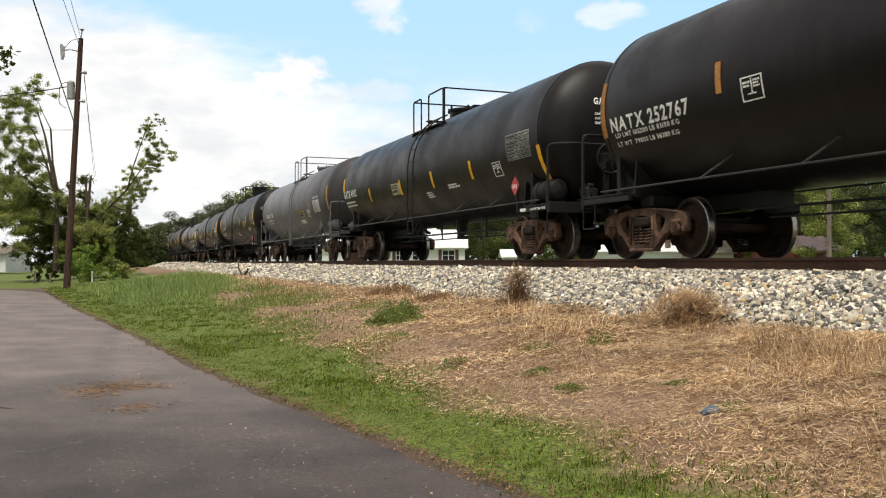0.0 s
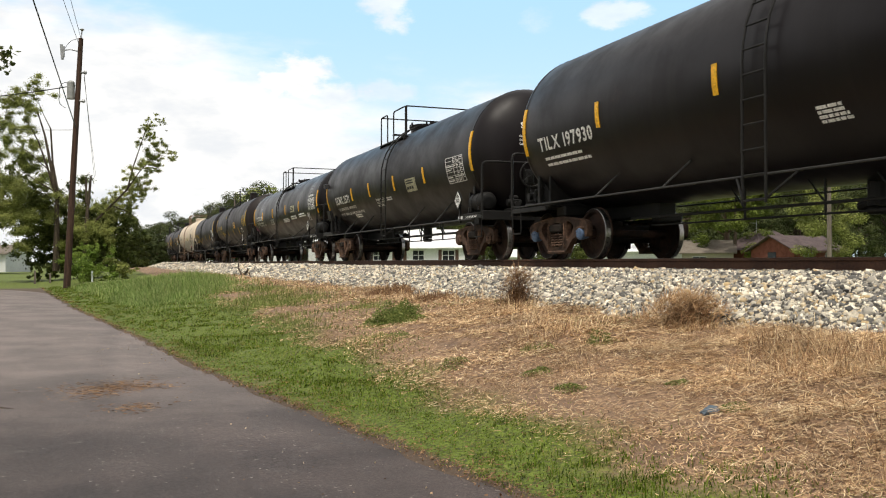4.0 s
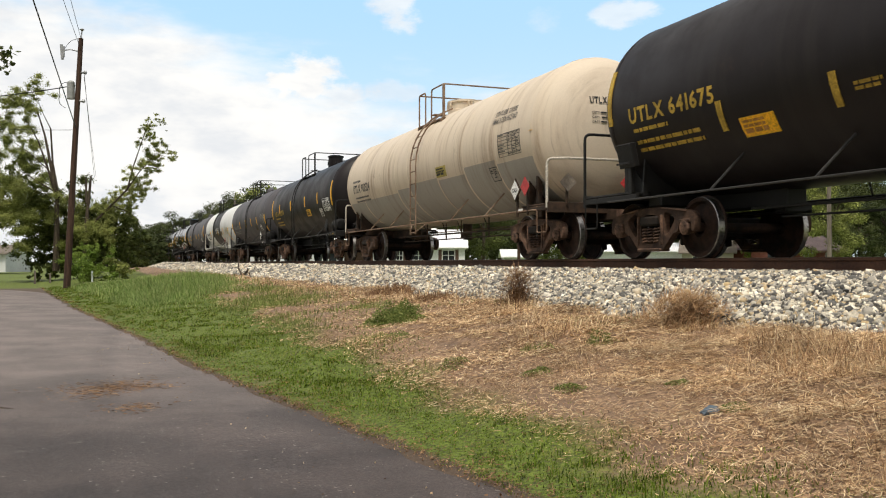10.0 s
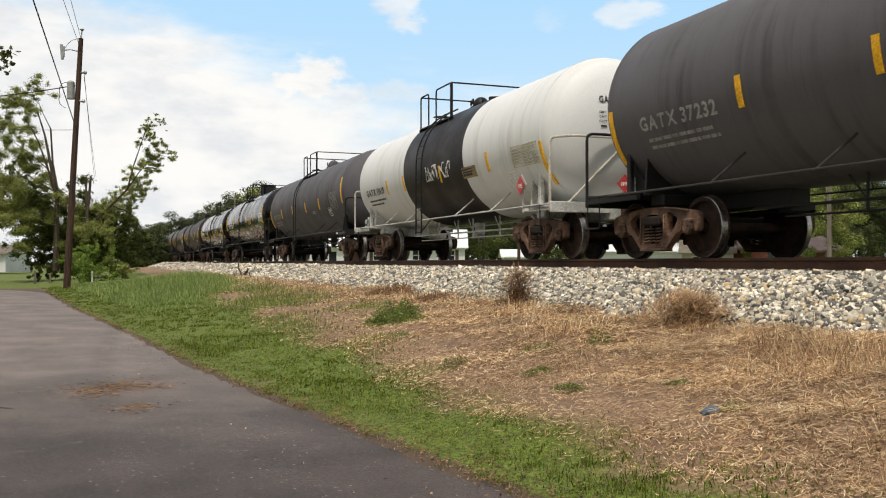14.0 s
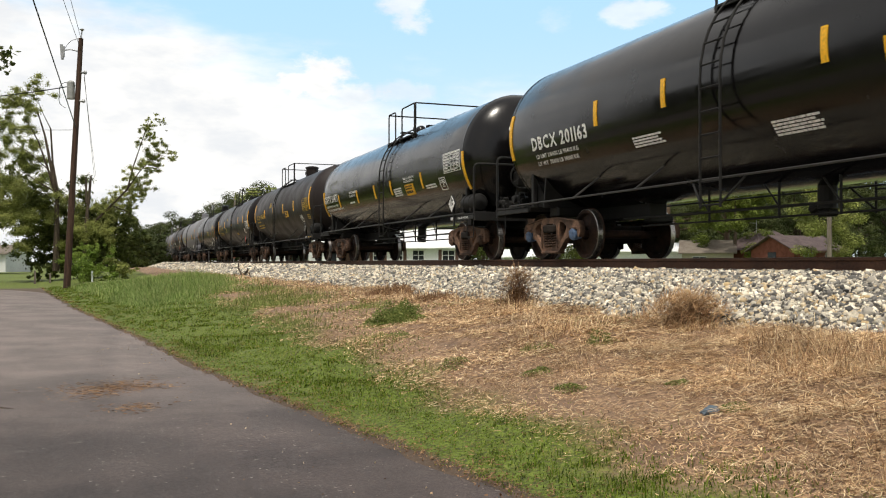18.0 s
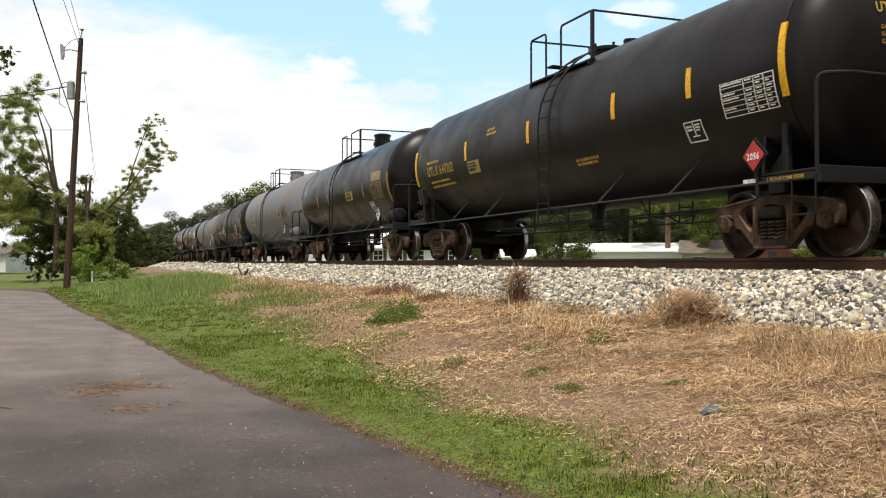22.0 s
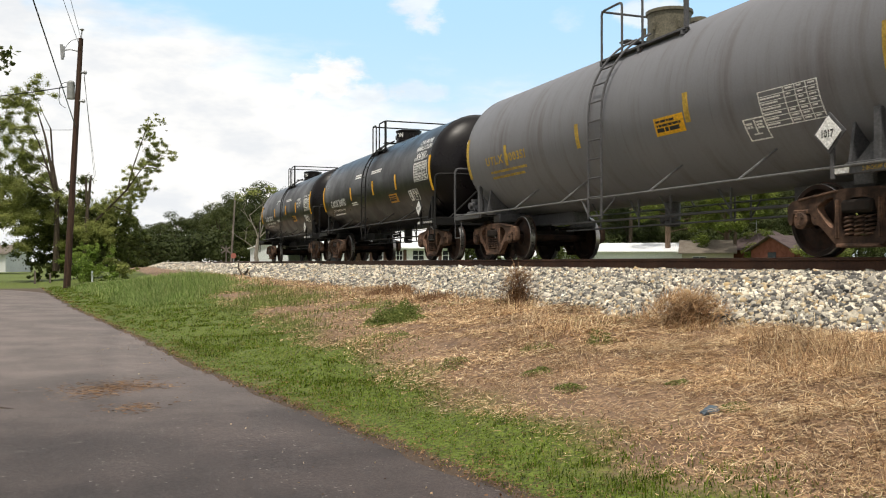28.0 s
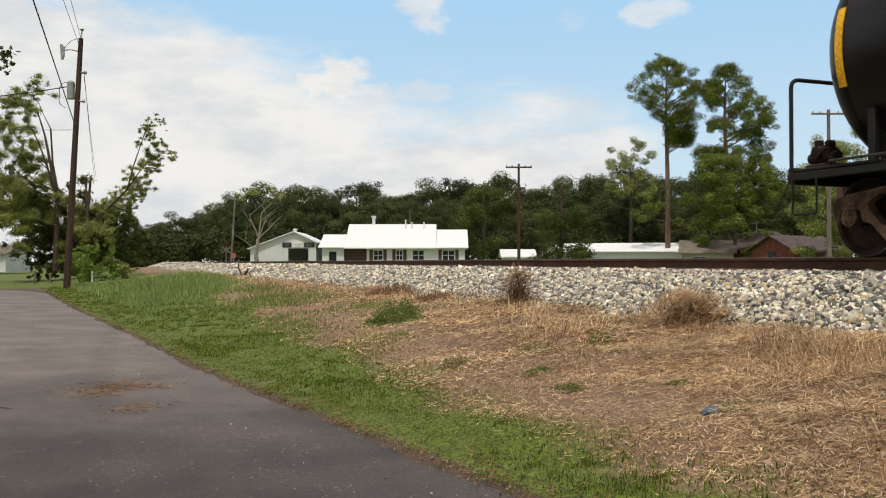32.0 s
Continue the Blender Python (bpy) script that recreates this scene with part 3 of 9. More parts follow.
WHITE_SIDING = mat("white_siding", (0.72, 0.75, 0.76), (0.80, 0.82, 0.82), 0.3, 0.6, 0, 60, 0, 0.01)
WHITE_METAL = mat("white_metal_roof", (0.88, 0.89, 0.90), (0.90, 0.91, 0.92), 0.12, 0.45, 0, 60, 0, 0.01)
GLASS_DARK = plain("window_glass", (0.03, 0.035, 0.04), 0.08)
BROWN_TRIM = plain("brown_trim", (0.10, 0.055, 0.04), 0.6)
ROOF_BROWN = mat("brown_shingles", (0.085, 0.062, 0.062), (0.13, 0.098, 0.096), 1.5, 0.9, 0, 14, 0.5, 0.02)
ROOF_TAN = mat("tan_shingles", (0.16, 0.135, 0.11), (0.22, 0.19, 0.155), 1.5, 0.9, 0, 14, 0.5, 0.02)
BEIGE_SIDING = mat("beige_siding", (0.42, 0.39, 0.32), (0.50, 0.46, 0.38), 0.3, 0.7, 0, 20, 0, 0.01)
BRICK_RED = mat("red_brick", (0.16, 0.055, 0.040), (0.24, 0.09, 0.065), 2.5, 0.9, 0, 12, 0.4, 0.01)
WIRE = plain("black_wire", (0.02, 0.02, 0.02), 0.6)
GALV = plain("galvanised_steel", (0.42, 0.43, 0.44), 0.5, 0.4)


def leaf_cloud(rng, blobs, count, size, flat=0.6, loose=False):
    """Leaf-sized plates scattered in rounded masses (x, y, z, rx, rz): thick at the rim, thin inside."""
    wts = np.array([b[3] * b[3] * b[4] for b in blobs]) ** 0.8
    pick = rng.choice(len(blobs), count, p=wts / wts.sum())
    d = rng.normal(size=(count, 3))
    d /= np.linalg.norm(d, axis=1)[:, None]
    r = rng.uniform(0.25, 1.0, count) ** 0.45 * rng.uniform(0.8, 1.12, count)
    if loose:
        r = np.abs(rng.normal(0, 0.75, count)) ** 0.8
    b = np.array(blobs)[pick]
    c = b[:, :3] + d * r[:, None] * b[:, [3, 3, 4]]
    nrm = d * 0.9 + rng.normal(size=(count, 3)) * (0.7 if loose else 0.35)
    nrm[:, 2] += 0.45
    nrm /= np.linalg.norm(nrm, axis=1)[:, None]
    a = np.cross(nrm, rng.normal(size=(count, 3)))
    a /= np.linalg.norm(a, axis=1)[:, None]
    bb = np.cross(nrm, a)
    s = size * rng.uniform(0.5, 1.25, (count, 1))
    a, bb = a * s, bb * s * flat
    return np.stack([c - a, c - bb * 0.9 + a * 0.1, c + a, c + bb * 0.9 - a * 0.1], 1).reshape(-1, 3)


def leaf_mesh(name, verts, material):
    n = len(verts) // 4
    return raw(name, verts.tolist(), np.arange(4 * n).reshape(n, 4).tolist(), material)


def limbs(pts_list, n=7):
    """Tapered limbs: each a list of (x, y, z, radius)."""
    s = Shape()
    for pts in pts_list:
        for p, q in zip(pts, pts[1:]):
            s.cyl(p[:3], q[:3], p[3], n, q[3], caps=False)
    return s


def broadleaf(seed):
    """Trunk and crown meshes of a tree one metre high."""
    rng = np.random.default_rng(seed)
    tr = [[(0, 0, 0, 0.030), (0.01, 0, 0.2, 0.022), (0.0, 0.01, 0.45, 0.015), (0, 0, 0.8, 0.004)]]
    blobs = []
    for k in range(15):
        a, z = rng.uniform(0, 6.28), rng.uniform(0.24, 0.86)
        w = 0.30 * math.sin(math.pi * min(1, (z - 0.02) / 0.98)) ** 0.7
        x, y = w * math.cos(a) * rng.uniform(0.55, 1), w * math.sin(a) * rng.uniform(0.55, 1)
        r = rng.uniform(0.085, 0.15)
        blobs.append((x, y, z, r, r * rng.uniform(0.55, 0.8)))
        for j in range(2):                            # smaller sprays break the outline
            b_ = rng.uniform(0, 6.28)
            blobs.append((x + r * 0.8 * math.cos(b_), y + r * 0.8 * math.sin(b_), z + r * rng.uniform(-0.2, 0.7), r * rng.uniform(0.3, 0.5), r * rng.uniform(0.22, 0.38)))
        tr.append([(0, 0, z * 0.6, 0.010), (x * 0.6, y * 0.6, z * 0.88, 0.006), (x, y, z, 0.002)])
    blobs.append((0, 0, 0.88, 0.12, 0.09))
    return limbs(tr).mesh("trunk", BARK, tidy=False), leaf_mesh("crown", leaf_cloud(rng, blobs, 11500, 0.0108), LEAF_WOOD)


def far_woods():
    """The wall of trees behind the houses."""
    rng = random.Random(11)
    kinds = []
    for k in range(6):
        t, c = broadleaf(20 + k)
        root = base("tree", pose(0, -300, -40), "tall dark green broadleaf tree at the wood's edge", "tree", "trees of the far wood")
        place("trunk", t, root)
        place("crown", c, root)
        kinds.append(root)
    ux = (-0.52, -0.36, -0.335, -0.31, -0.285, -0.24, -0.19, -0.12, -0.06, -0.015, 0.06, 0.105, 0.14, 0.175, 0.21, 0.26, 0.40, 0.55)
    top = (9.0, 6.0, 6.2, 7.8, 8.9, 10.5, 12.1, 12.7, 11.7, 12.6, 13.1, 11.7, 12.4, 14.6, 16.0, 13.5, 14.0, 15.0)
    used = set()
    for row, (d, low) in enumerate(((118, 0.80), (127, 0.92), (137, 1.0), (148, 1.05), (160, 1.08))):
        u = -0.42 + row * 0.011
        while u < 0.52:
            h = np.interp(u, ux, top) * d / 140 * low * rng.uniform(0.92, 1.17)
            w = rng.uniform(0.95, 1.3)
            root = rng.choice(kinds)
            m = Matrix.Translation(site(u, d + rng.uniform(-3, 3), 0.1)) @ Matrix.Rotation(rng.uniform(0, 6.28), 4, "Z")
            root.scale = (h * w, h * w, h)
            copy_thing(root, m)
            u += rng.uniform(0.030, 0.044)
    # the row of trees goes on along the other side of the lane, past the camera
    for k in range(16):
        a, d = radians(-15 - 4.6 * k + rng.uniform(-1, 1)), rng.uniform(33, 44)
        h = d * rng.uniform(0.20, 0.27)
        root = rng.choice(kinds)
        root.scale = (h * 1.25, h * 1.25, h)
        ob = copy_thing(root, Matrix.Translation((d * math.sin(a), d * math.cos(a), 0.0)) @ Matrix.Rotation(rng.uniform(0, 6.28), 4, "Z"))
        tagged(ob, "dark green broadleaf tree across the lane", "tree", "trees across the lane")
    for root in kinds:
        for o in list(root.children_recursive) + [root]:
            bpy.data.objects.remove(o)
    # brush that closes the wood's foot
    r2 = np.random.default_rng(4)
    blobs = []
    for k in range(330):
        p = site(r2.uniform(-0.42, 0.54), r2.uniform(112, 128))
        blobs.append((p.x, p.y, r2.uniform(0.6, 4.6), r2.uniform(1.6, 2.8), r2.uniform(1.2, 2.2)))
    thing("brush", leaf_mesh("brush", leaf_cloud(r2, blobs, 60000, 0.24), LEAF_WOOD), pose(0, 0, 0), "dark green brush along the foot of the wood", "brush", kind="stuff")


def roofed(parent, x0, x1, y0, y1, eave, ridge, roof, over=0.35, thick=0.10, name="roof"):
    """A gable roof whose ridge runs along x."""
    ym = (y0 + y1) / 2
    r = Shape()
    for a, b in ((y0 - over, ym), (y1 + over, ym)):
        sl = (ridge - eave) / (ym - y0)
        za = eave - over * sl
        v = [(x0 - over, a, za), (x1 + over, a, za), (x1 + over, b, ridge), (x0 - over, b, ridge)]
        r.add(v + [(x, y, z + thick) for x, y, z in v], [(0, 1, 2, 3), (7, 6, 5, 4), (0, 4, 5, 1), (1, 5, 6, 2), (2, 6, 7, 3), (3, 7, 4, 0)])
    return part(name, r, roof, parent)


def block(parent, x0, x1, y0, y1, h, material, gable=None, name="wall", openings=()):
    """Four walls; the near one is built round its openings (x0, x1, z0, z1)."""
    s = Shape()
    xs = sorted({x0, x1, *[o[0] for o in openings], *[o[1] for o in openings]})
    for a, b in zip(xs, xs[1:]):
        cuts = sorted([(o[2], o[3]) for o in openings if o[0] <= a and o[1] >= b])
        z = 0.0
        for lo, hi in cuts:
            if lo > z:
                s.box(((a + b) / 2, y0 + 0.08, (z + lo) / 2), (b - a, 0.16, lo - z), 0.001)
            z = hi
        if z < h:
            s.box(((a + b) / 2, y0 + 0.08, (z + h) / 2), (b - a, 0.16, h - z), 0.001)
    s.box(((x0 + x1) / 2, y1 - 0.08, h / 2), (x1 - x0, 0.16, h), 0.001)
    for x in (x0 + 0.08, x1 - 0.08):
        s.box((x, (y0 + y1) / 2, h / 2), (0.16, y1 - y0 - 0.32, h), 0.001)
        if gable:
            s.prism([(y0 + 0.1, h), (y1 - 0.1, h), ((y0 + y1) / 2, gable)], x - 0.08, x + 0.08)
    return part(name, s, material, parent)


def house_window(parent, x0, x1, z0, z1, y, trim=BROWN_TRIM, shutters=True):
    w = part("window", Shape().box(((x0 + x1) / 2, y + 0.10, (z0 + z1) / 2), (x1 - x0, 0.02, z1 - z0), 0.002), GLASS_DARK, parent)
    f = Shape()
    t = 0.06
    for x in (x0 + t / 2, x1 - t / 2, (x0 + x1) / 2):
        f.box((x, y + 0.03, (z0 + z1) / 2), (t, 0.10, z1 - z0), 0.005)
    for z in (z0 + t / 2, z1 - t / 2, (z0 + z1) / 2):
        f.box(((x0 + x1) / 2, y + 0.025, z), (x1 - x0, 0.09, t), 0.005)
    part("window_frame", f, WHITE_SIDING, w)
    if shutters:
        for x in (x0 - 0.20, x1 + 0.20):
            sh = Shape().box((x, y - 0.025, (z0 + z1) / 2), (0.34, 0.04, z1 - z0 + 0.1), 0.008)
            for k in range(5):
                sh.box((x, y - 0.05, z0 + (k + 0.5) * (z1 - z0) / 5), (0.26, 0.015, 0.10), 0.004)
            part("shutter", sh, trim, parent)


def turned(u, d, z=0.15, turn=0.0):
    """A place beyond the track, its front towards the camera."""
    return Matrix.Translation(site(u, d, z)) @ Matrix.Rotation(radians(-HEADING + turn), 4, "Z")


def white_house():
    h = base("house", turned(-0.0555, 90), "long white single-storey house with white metal roof", "house")
    wins = [(-2.05, -1.05, 1.25, 2.30), (0.25, 0.95, 1.25, 2.30), (1.9, 3.1, 1.25, 2.30), (4.9, 6.2, 1.25, 2.30)]
    block(h, -7.2, 7.2, 0, 8, 2.62, WHITE_SIDING, openings=wins + [(-6.5, -5.75, 0.0, 2.15), (-5.0, -2.7, 0.35, 2.45)])
    for k, w in enumerate(wins):
        house_window(h, *w, 0, shutters=k != 2)
    part("door", Shape().box((-6.12, 0.1, 1.07), (0.75, 0.05, 2.15), 0.01).box((-6.12, 0.07, 1.5), (0.5, 0.03, 0.9), 0.01), GLASS_DARK, h)
    part("porch_screen", Shape().box((-3.85, 0.35, 1.4), (2.3, 0.06, 2.1), 0.01), BROWN_TRIM, h)
    roofed(h, -7.2, -4.6, 0, 8, 2.62, 3.90, WHITE_METAL)
    r = roofed(h, -4.55, 3.95, -0.1, 8.1, 2.64, 4.98, WHITE_METAL)
    roofed(h, 4.0, 7.2, 0, 8, 2.62, 4.42, WHITE_METAL)
    g = Shape()
    for k in range(-10, 9):
        x = k * 0.42
        y0, z0, y1, z1 = -0.4, 2.64 - 0.3 * 0.571 + 0.12, 4.0, 5.10
        g.pipe([(x, y0, z0), (x, y1, z1)], 0.018, 4)
    part("roof_seam", g, WHITE_METAL, h)
    part("chimney", Shape().cyl((-2.3, 4, 4.8), (-2.3, 4, 5.75), 0.17, 14).cyl((-2.3, 4, 5.75), (-2.3, 4, 5.95), 0.24, 14), WHITE_METAL, h)
    for x, z in ((1.1, 5.45), (1.75, 5.2), (3.0, 5.2)):
        part("vent_pipe", Shape().cyl((x, 3.2, 4.4), (x, 3.2, z), 0.07, 10).cyl((x, 3.2, z), (x, 3.2, z + 0.06), 0.11, 10), WHITE_METAL, h)
    part("aerial", Shape().pipe([(1.55, 4, 4.9), (1.5, 4, 6.6)], 0.02, 5), GALV, h)


def white_garage():
    g = base("garage", turned(-0.178, 92), "white gabled garage with open dark doorway and sign boards", "garage")
    x0, x1, ym, apex = -3.5, 3.3, 1.0, 4.14
    s = Shape()
    le, re_ = 2.45, 3.1
    door = (0.42, 2.5, 2.5)
    lt, rt = apex - (ym - door[0]) * (apex - le) / (ym - x0), apex - (door[1] - ym) * (apex - re_) / (x1 - ym)
    for poly in ([(x0, 0), (x0, le), (door[0], lt), (door[0], 0)], [(door[1], 0), (door[1], rt), (x1, re_), (x1, 0)], [(door[0], door[2]), (door[0], lt), (ym, apex), (door[1], rt), (door[1], door[2])]):
        n = len(poly)
        s.add([(a, y, b) for y in (0, 0.14) for a, b in poly], [tuple(range(n)), tuple(range(n, 2 * n))[::-1]] + [(k, (k + 1) % n, n + (k + 1) % n, n + k) for k in range(n)])
    s.box((x0 + 0.07, 4, le / 2), (0.14, 7.7, le), 0.001).box((x1 - 0.07, 4, re_ / 2), (0.14, 7.7, re_), 0.001).box((-0.1, 8, 1.3), (6.8, 0.14, 2.6), 0.001)
    part("wall", s, WHITE_SIDING, g)
    r = Shape()
    for pa, pb in (((x0 - 0.25, le - 0.05), (ym, apex + 0.04)), ((x1 + 0.25, re_ - 0.08), (ym, apex + 0.04))):
        v = [(pa[0], -0.3, pa[1]), (pb[0], -0.3, pb[1]), (pb[0], 8.2, pb[1]), (pa[0], 8.2, pa[1])]
        r.add(v + [(a, b, c + 0.1) for a, b, c in v], [(0, 1, 2, 3), (7, 6, 5, 4), (0, 4, 5, 1), (1, 5, 6, 2), (2, 6, 7, 3), (3, 7, 4, 0)])
    part("roof", r, WHITE_METAL, g)
    part("roof_vent", Shape().cyl((ym - 0.2, 2, 3.9), (ym - 0.2, 2, 4.45), 0.16, 12).cyl((ym - 0.2, 2, 4.45), (ym - 0.2, 2, 4.6), 0.25, 12), WHITE_METAL, g)
    for a, b, m_ in ((-0.2, 0.75, BLACK_INK), (0.85, 2.0, WHITE_INK), (2.05, 3.1, BLACK_INK)):
        sg = part("sign_board", Shape().box(((a + b) / 2, -0.03, 2.86), (b - a, 0.05, 0.5), 0.006), m_, g)
        q = Shape()
        for k in range(2):
            q.box(((a + b) / 2, -0.06, 2.95 - 0.19 * k), ((b - a) * (0.7 - 0.2 * k), 0.01, 0.07), 0.002)
        part("sign_print", q, GREY_INK, sg)


def shed(name, u, d, w, depth, eave, ridge, wall_m, roof_m, label, turn=0.0, wins=(), fascia=None):
    s = base(name, turned(u, d, 0.15, turn), label, name)
    block(s, -w / 2, w / 2, 0, depth, eave, wall_m, gable=ridge - 0.1, openings=[o for o in wins])
    for o in wins:
        house_window(s, *o, 0, shutters=False)
    roofed(s, -w / 2, w / 2, 0, depth, eave, ridge, roof_m)
    if fascia:
        part("fascia", Shape().box((0, -0.42, eave - 0.10), (w + 0.9, 0.04, 0.22), 0.004), fascia, s)
    return s


def brick_house():
    """Gable end towards the lane, long side turned away, and a taller hipped part behind."""
    s = base("house", turned(0.3935, 84, 0.15, 24), "low red-brick house with brown gabled and hipped roofs", "house")
    wins = [(1.2, 2.4, 1.0, 2.0), (4.0, 5.0, 1.0, 2.0)]
    block(s, 0, 6.2, 0, 5.6, 2.3, BRICK_RED, gable=3.55, openings=wins)
    for o in wins:
        house_window(s, *o, 0, BROWN_TRIM, False)
    roofed(s, 0, 6.2, 0, 5.6, 2.3, 3.6, ROOF_BROWN, 0.45)
    part("fascia", Shape().box((3.1, -0.47, 2.08), (7.0, 0.04, 0.2), 0.004), BROWN_TRIM, s)
    part("gable_window", Shape().box((-0.02, 2.8, 1.5), (0.06, 1.1, 1.1), 0.01), GLASS_DARK, s)
    part("stone_base", Shape().box((-0.06, 2.8, 0.45), (0.10, 5.4, 0.9), 0.02), BEIGE_SIDING, s)
    x0, x1, y0, y1, z, zr = 0.6, 8.4, 5.2, 11.5, 2.3, 4.45
    part("rear_wall", Shape().box(((x0 + x1) / 2, (y0 + y1) / 2 + 0.4, 1.15), (x1 - x0 - 0.8, y1 - y0 - 1.2, 2.3), 0.01), BRICK_RED, s)
    v = [(x0, y0, z), (x1, y0, z), (x1, y1, z), (x0, y1, z), (x0 + 2.8, (y0 + y1) / 2, zr), (x1 - 2.8, (y0 + y1) / 2, zr)]
    part("hip_roof", Shape().add(v, [(0, 1, 5, 4), (1, 2, 5), (2, 3, 4, 5), (3, 0, 4), (3, 2, 1, 0)]), ROOF_BROWN, s)
    part("aerial", Shape().pipe([(2.0, 7, 4.0), (2.0, 7, 5.4)], 0.025, 5).pipe([(1.2, 7, 5.1), (2.1, 7, 5.0)], 0.015, 5), GALV, s)


def pine(u, d, h, seed, shape, many, low=()):
    """A tall pine: bare trunk, limbs that rise to needle tufts; shape holds (height, least and greatest reach across)."""
    rng = np.random.default_rng(seed)
    root = base("pine_tree", Matrix.Translation(site(u, d, 0.1)) @ Matrix.Rotation(radians(-HEADING), 4, "Z"), "tall pine with bare trunk and tufted crown", "tree", "pines behind the sheds")
    tr = [[(0, 0, 0, 0.34), (0.08, 0, h * 0.4, 0.27), (-0.1, 0, h * 0.75, 0.17), (0, 0, h * 0.97, 0.04)]]
    blobs = []
    zs, lo, hi = zip(*shape)
    for k in range(many):
        z = rng.uniform(zs[0], zs[-1])
        a, b = np.interp(z, zs, lo), np.interp(z, zs, hi)
        c, w = (a + b) / 2, (b - a) / 2
        t, q = rng.uniform(0, 6.28), rng.uniform(0.25, 1.0) ** 0.6
        x, y = c + w * q * math.cos(t), w * q * math.sin(t) * 0.9
        if k % 3 == 0:
            out = math.hypot(x, y)
            tr.append([(0, 0, z - 0.42 * out - 0.3, 0.075), (x * 0.55, y * 0.55, z - 0.22 * out, 0.045), (x, y, z, 0.02)])
        r = rng.uniform(0.55, 1.0)
        blobs.append((x, y, z, r, r * 0.75))
        for j in range(2):
            blobs.append((x + rng.normal(0, 0.45), y + rng.normal(0, 0.45), z + rng.normal(0.0, 0.35), rng.uniform(0.30, 0.55), rng.uniform(0.22, 0.42)))
    for x, z, r in low:
        tr.append([(0, 0, z - 0.5, 0.06), (x, -0.3, z, 0.02)])
        for j in range(7):
            blobs.append((x + rng.normal(0, r * 0.5), rng.normal(-0.3, r * 0.4), z + rng.normal(0, r * 0.35), r * rng.uniform(0.3, 0.5), r * rng.uniform(0.25, 0.4)))
    part("trunk", limbs(tr), PINE_BARK, root)
    place("crown", leaf_mesh("crown", leaf_cloud(rng, blobs, 620 * many, 0.115, 0.30), LEAF_PINE), root)
    return root


def leafy(name, label, p, blobs, count, size, material, stems, bark=BARK, seed=1, group="", loose=False):
    """A tree or bush: limbs and a crown of leaves, p its foot."""
    rng = np.random.default_rng(seed)
    root = base(name, Matrix.Translation(p), label, "bush" if "bush" in name else "tree", group)
    if stems:
        part("trunk", limbs(stems), bark, root)
    place("crown", leaf_mesh("crown", leaf_cloud(rng, blobs, count, size, 0.6, loose), material), root)
    return root


def utility_pole(u, d, h, r, material, label, arm=None, lean=0.0, z=0.1):
    root = base("utility_pole", turned(u, d, z), label, "utility pole")
    part("pole", Shape().lathe([(0, r), (h * 0.5, r * 0.86), (h, r * 0.66)], "z", 14) if not lean else Shape().cyl((0, 0, 0), (lean, 0, h), r, 14, r * 0.66), material, root)
    if arm:
        part("crossarm", Shape().box((lean, -0.12, h - 0.3), (arm, 0.10, 0.12), 0.01), material, root)
        for k in (-1, -0.55, 0.55, 1):
            part("insulator", Shape().lathe([(0, 0.03), (0.06, 0.05), (0.13, 0.03)], "z", 8, (lean + k * arm * 0.46, -0.12, h - 0.24)), GALV, root)
    return root


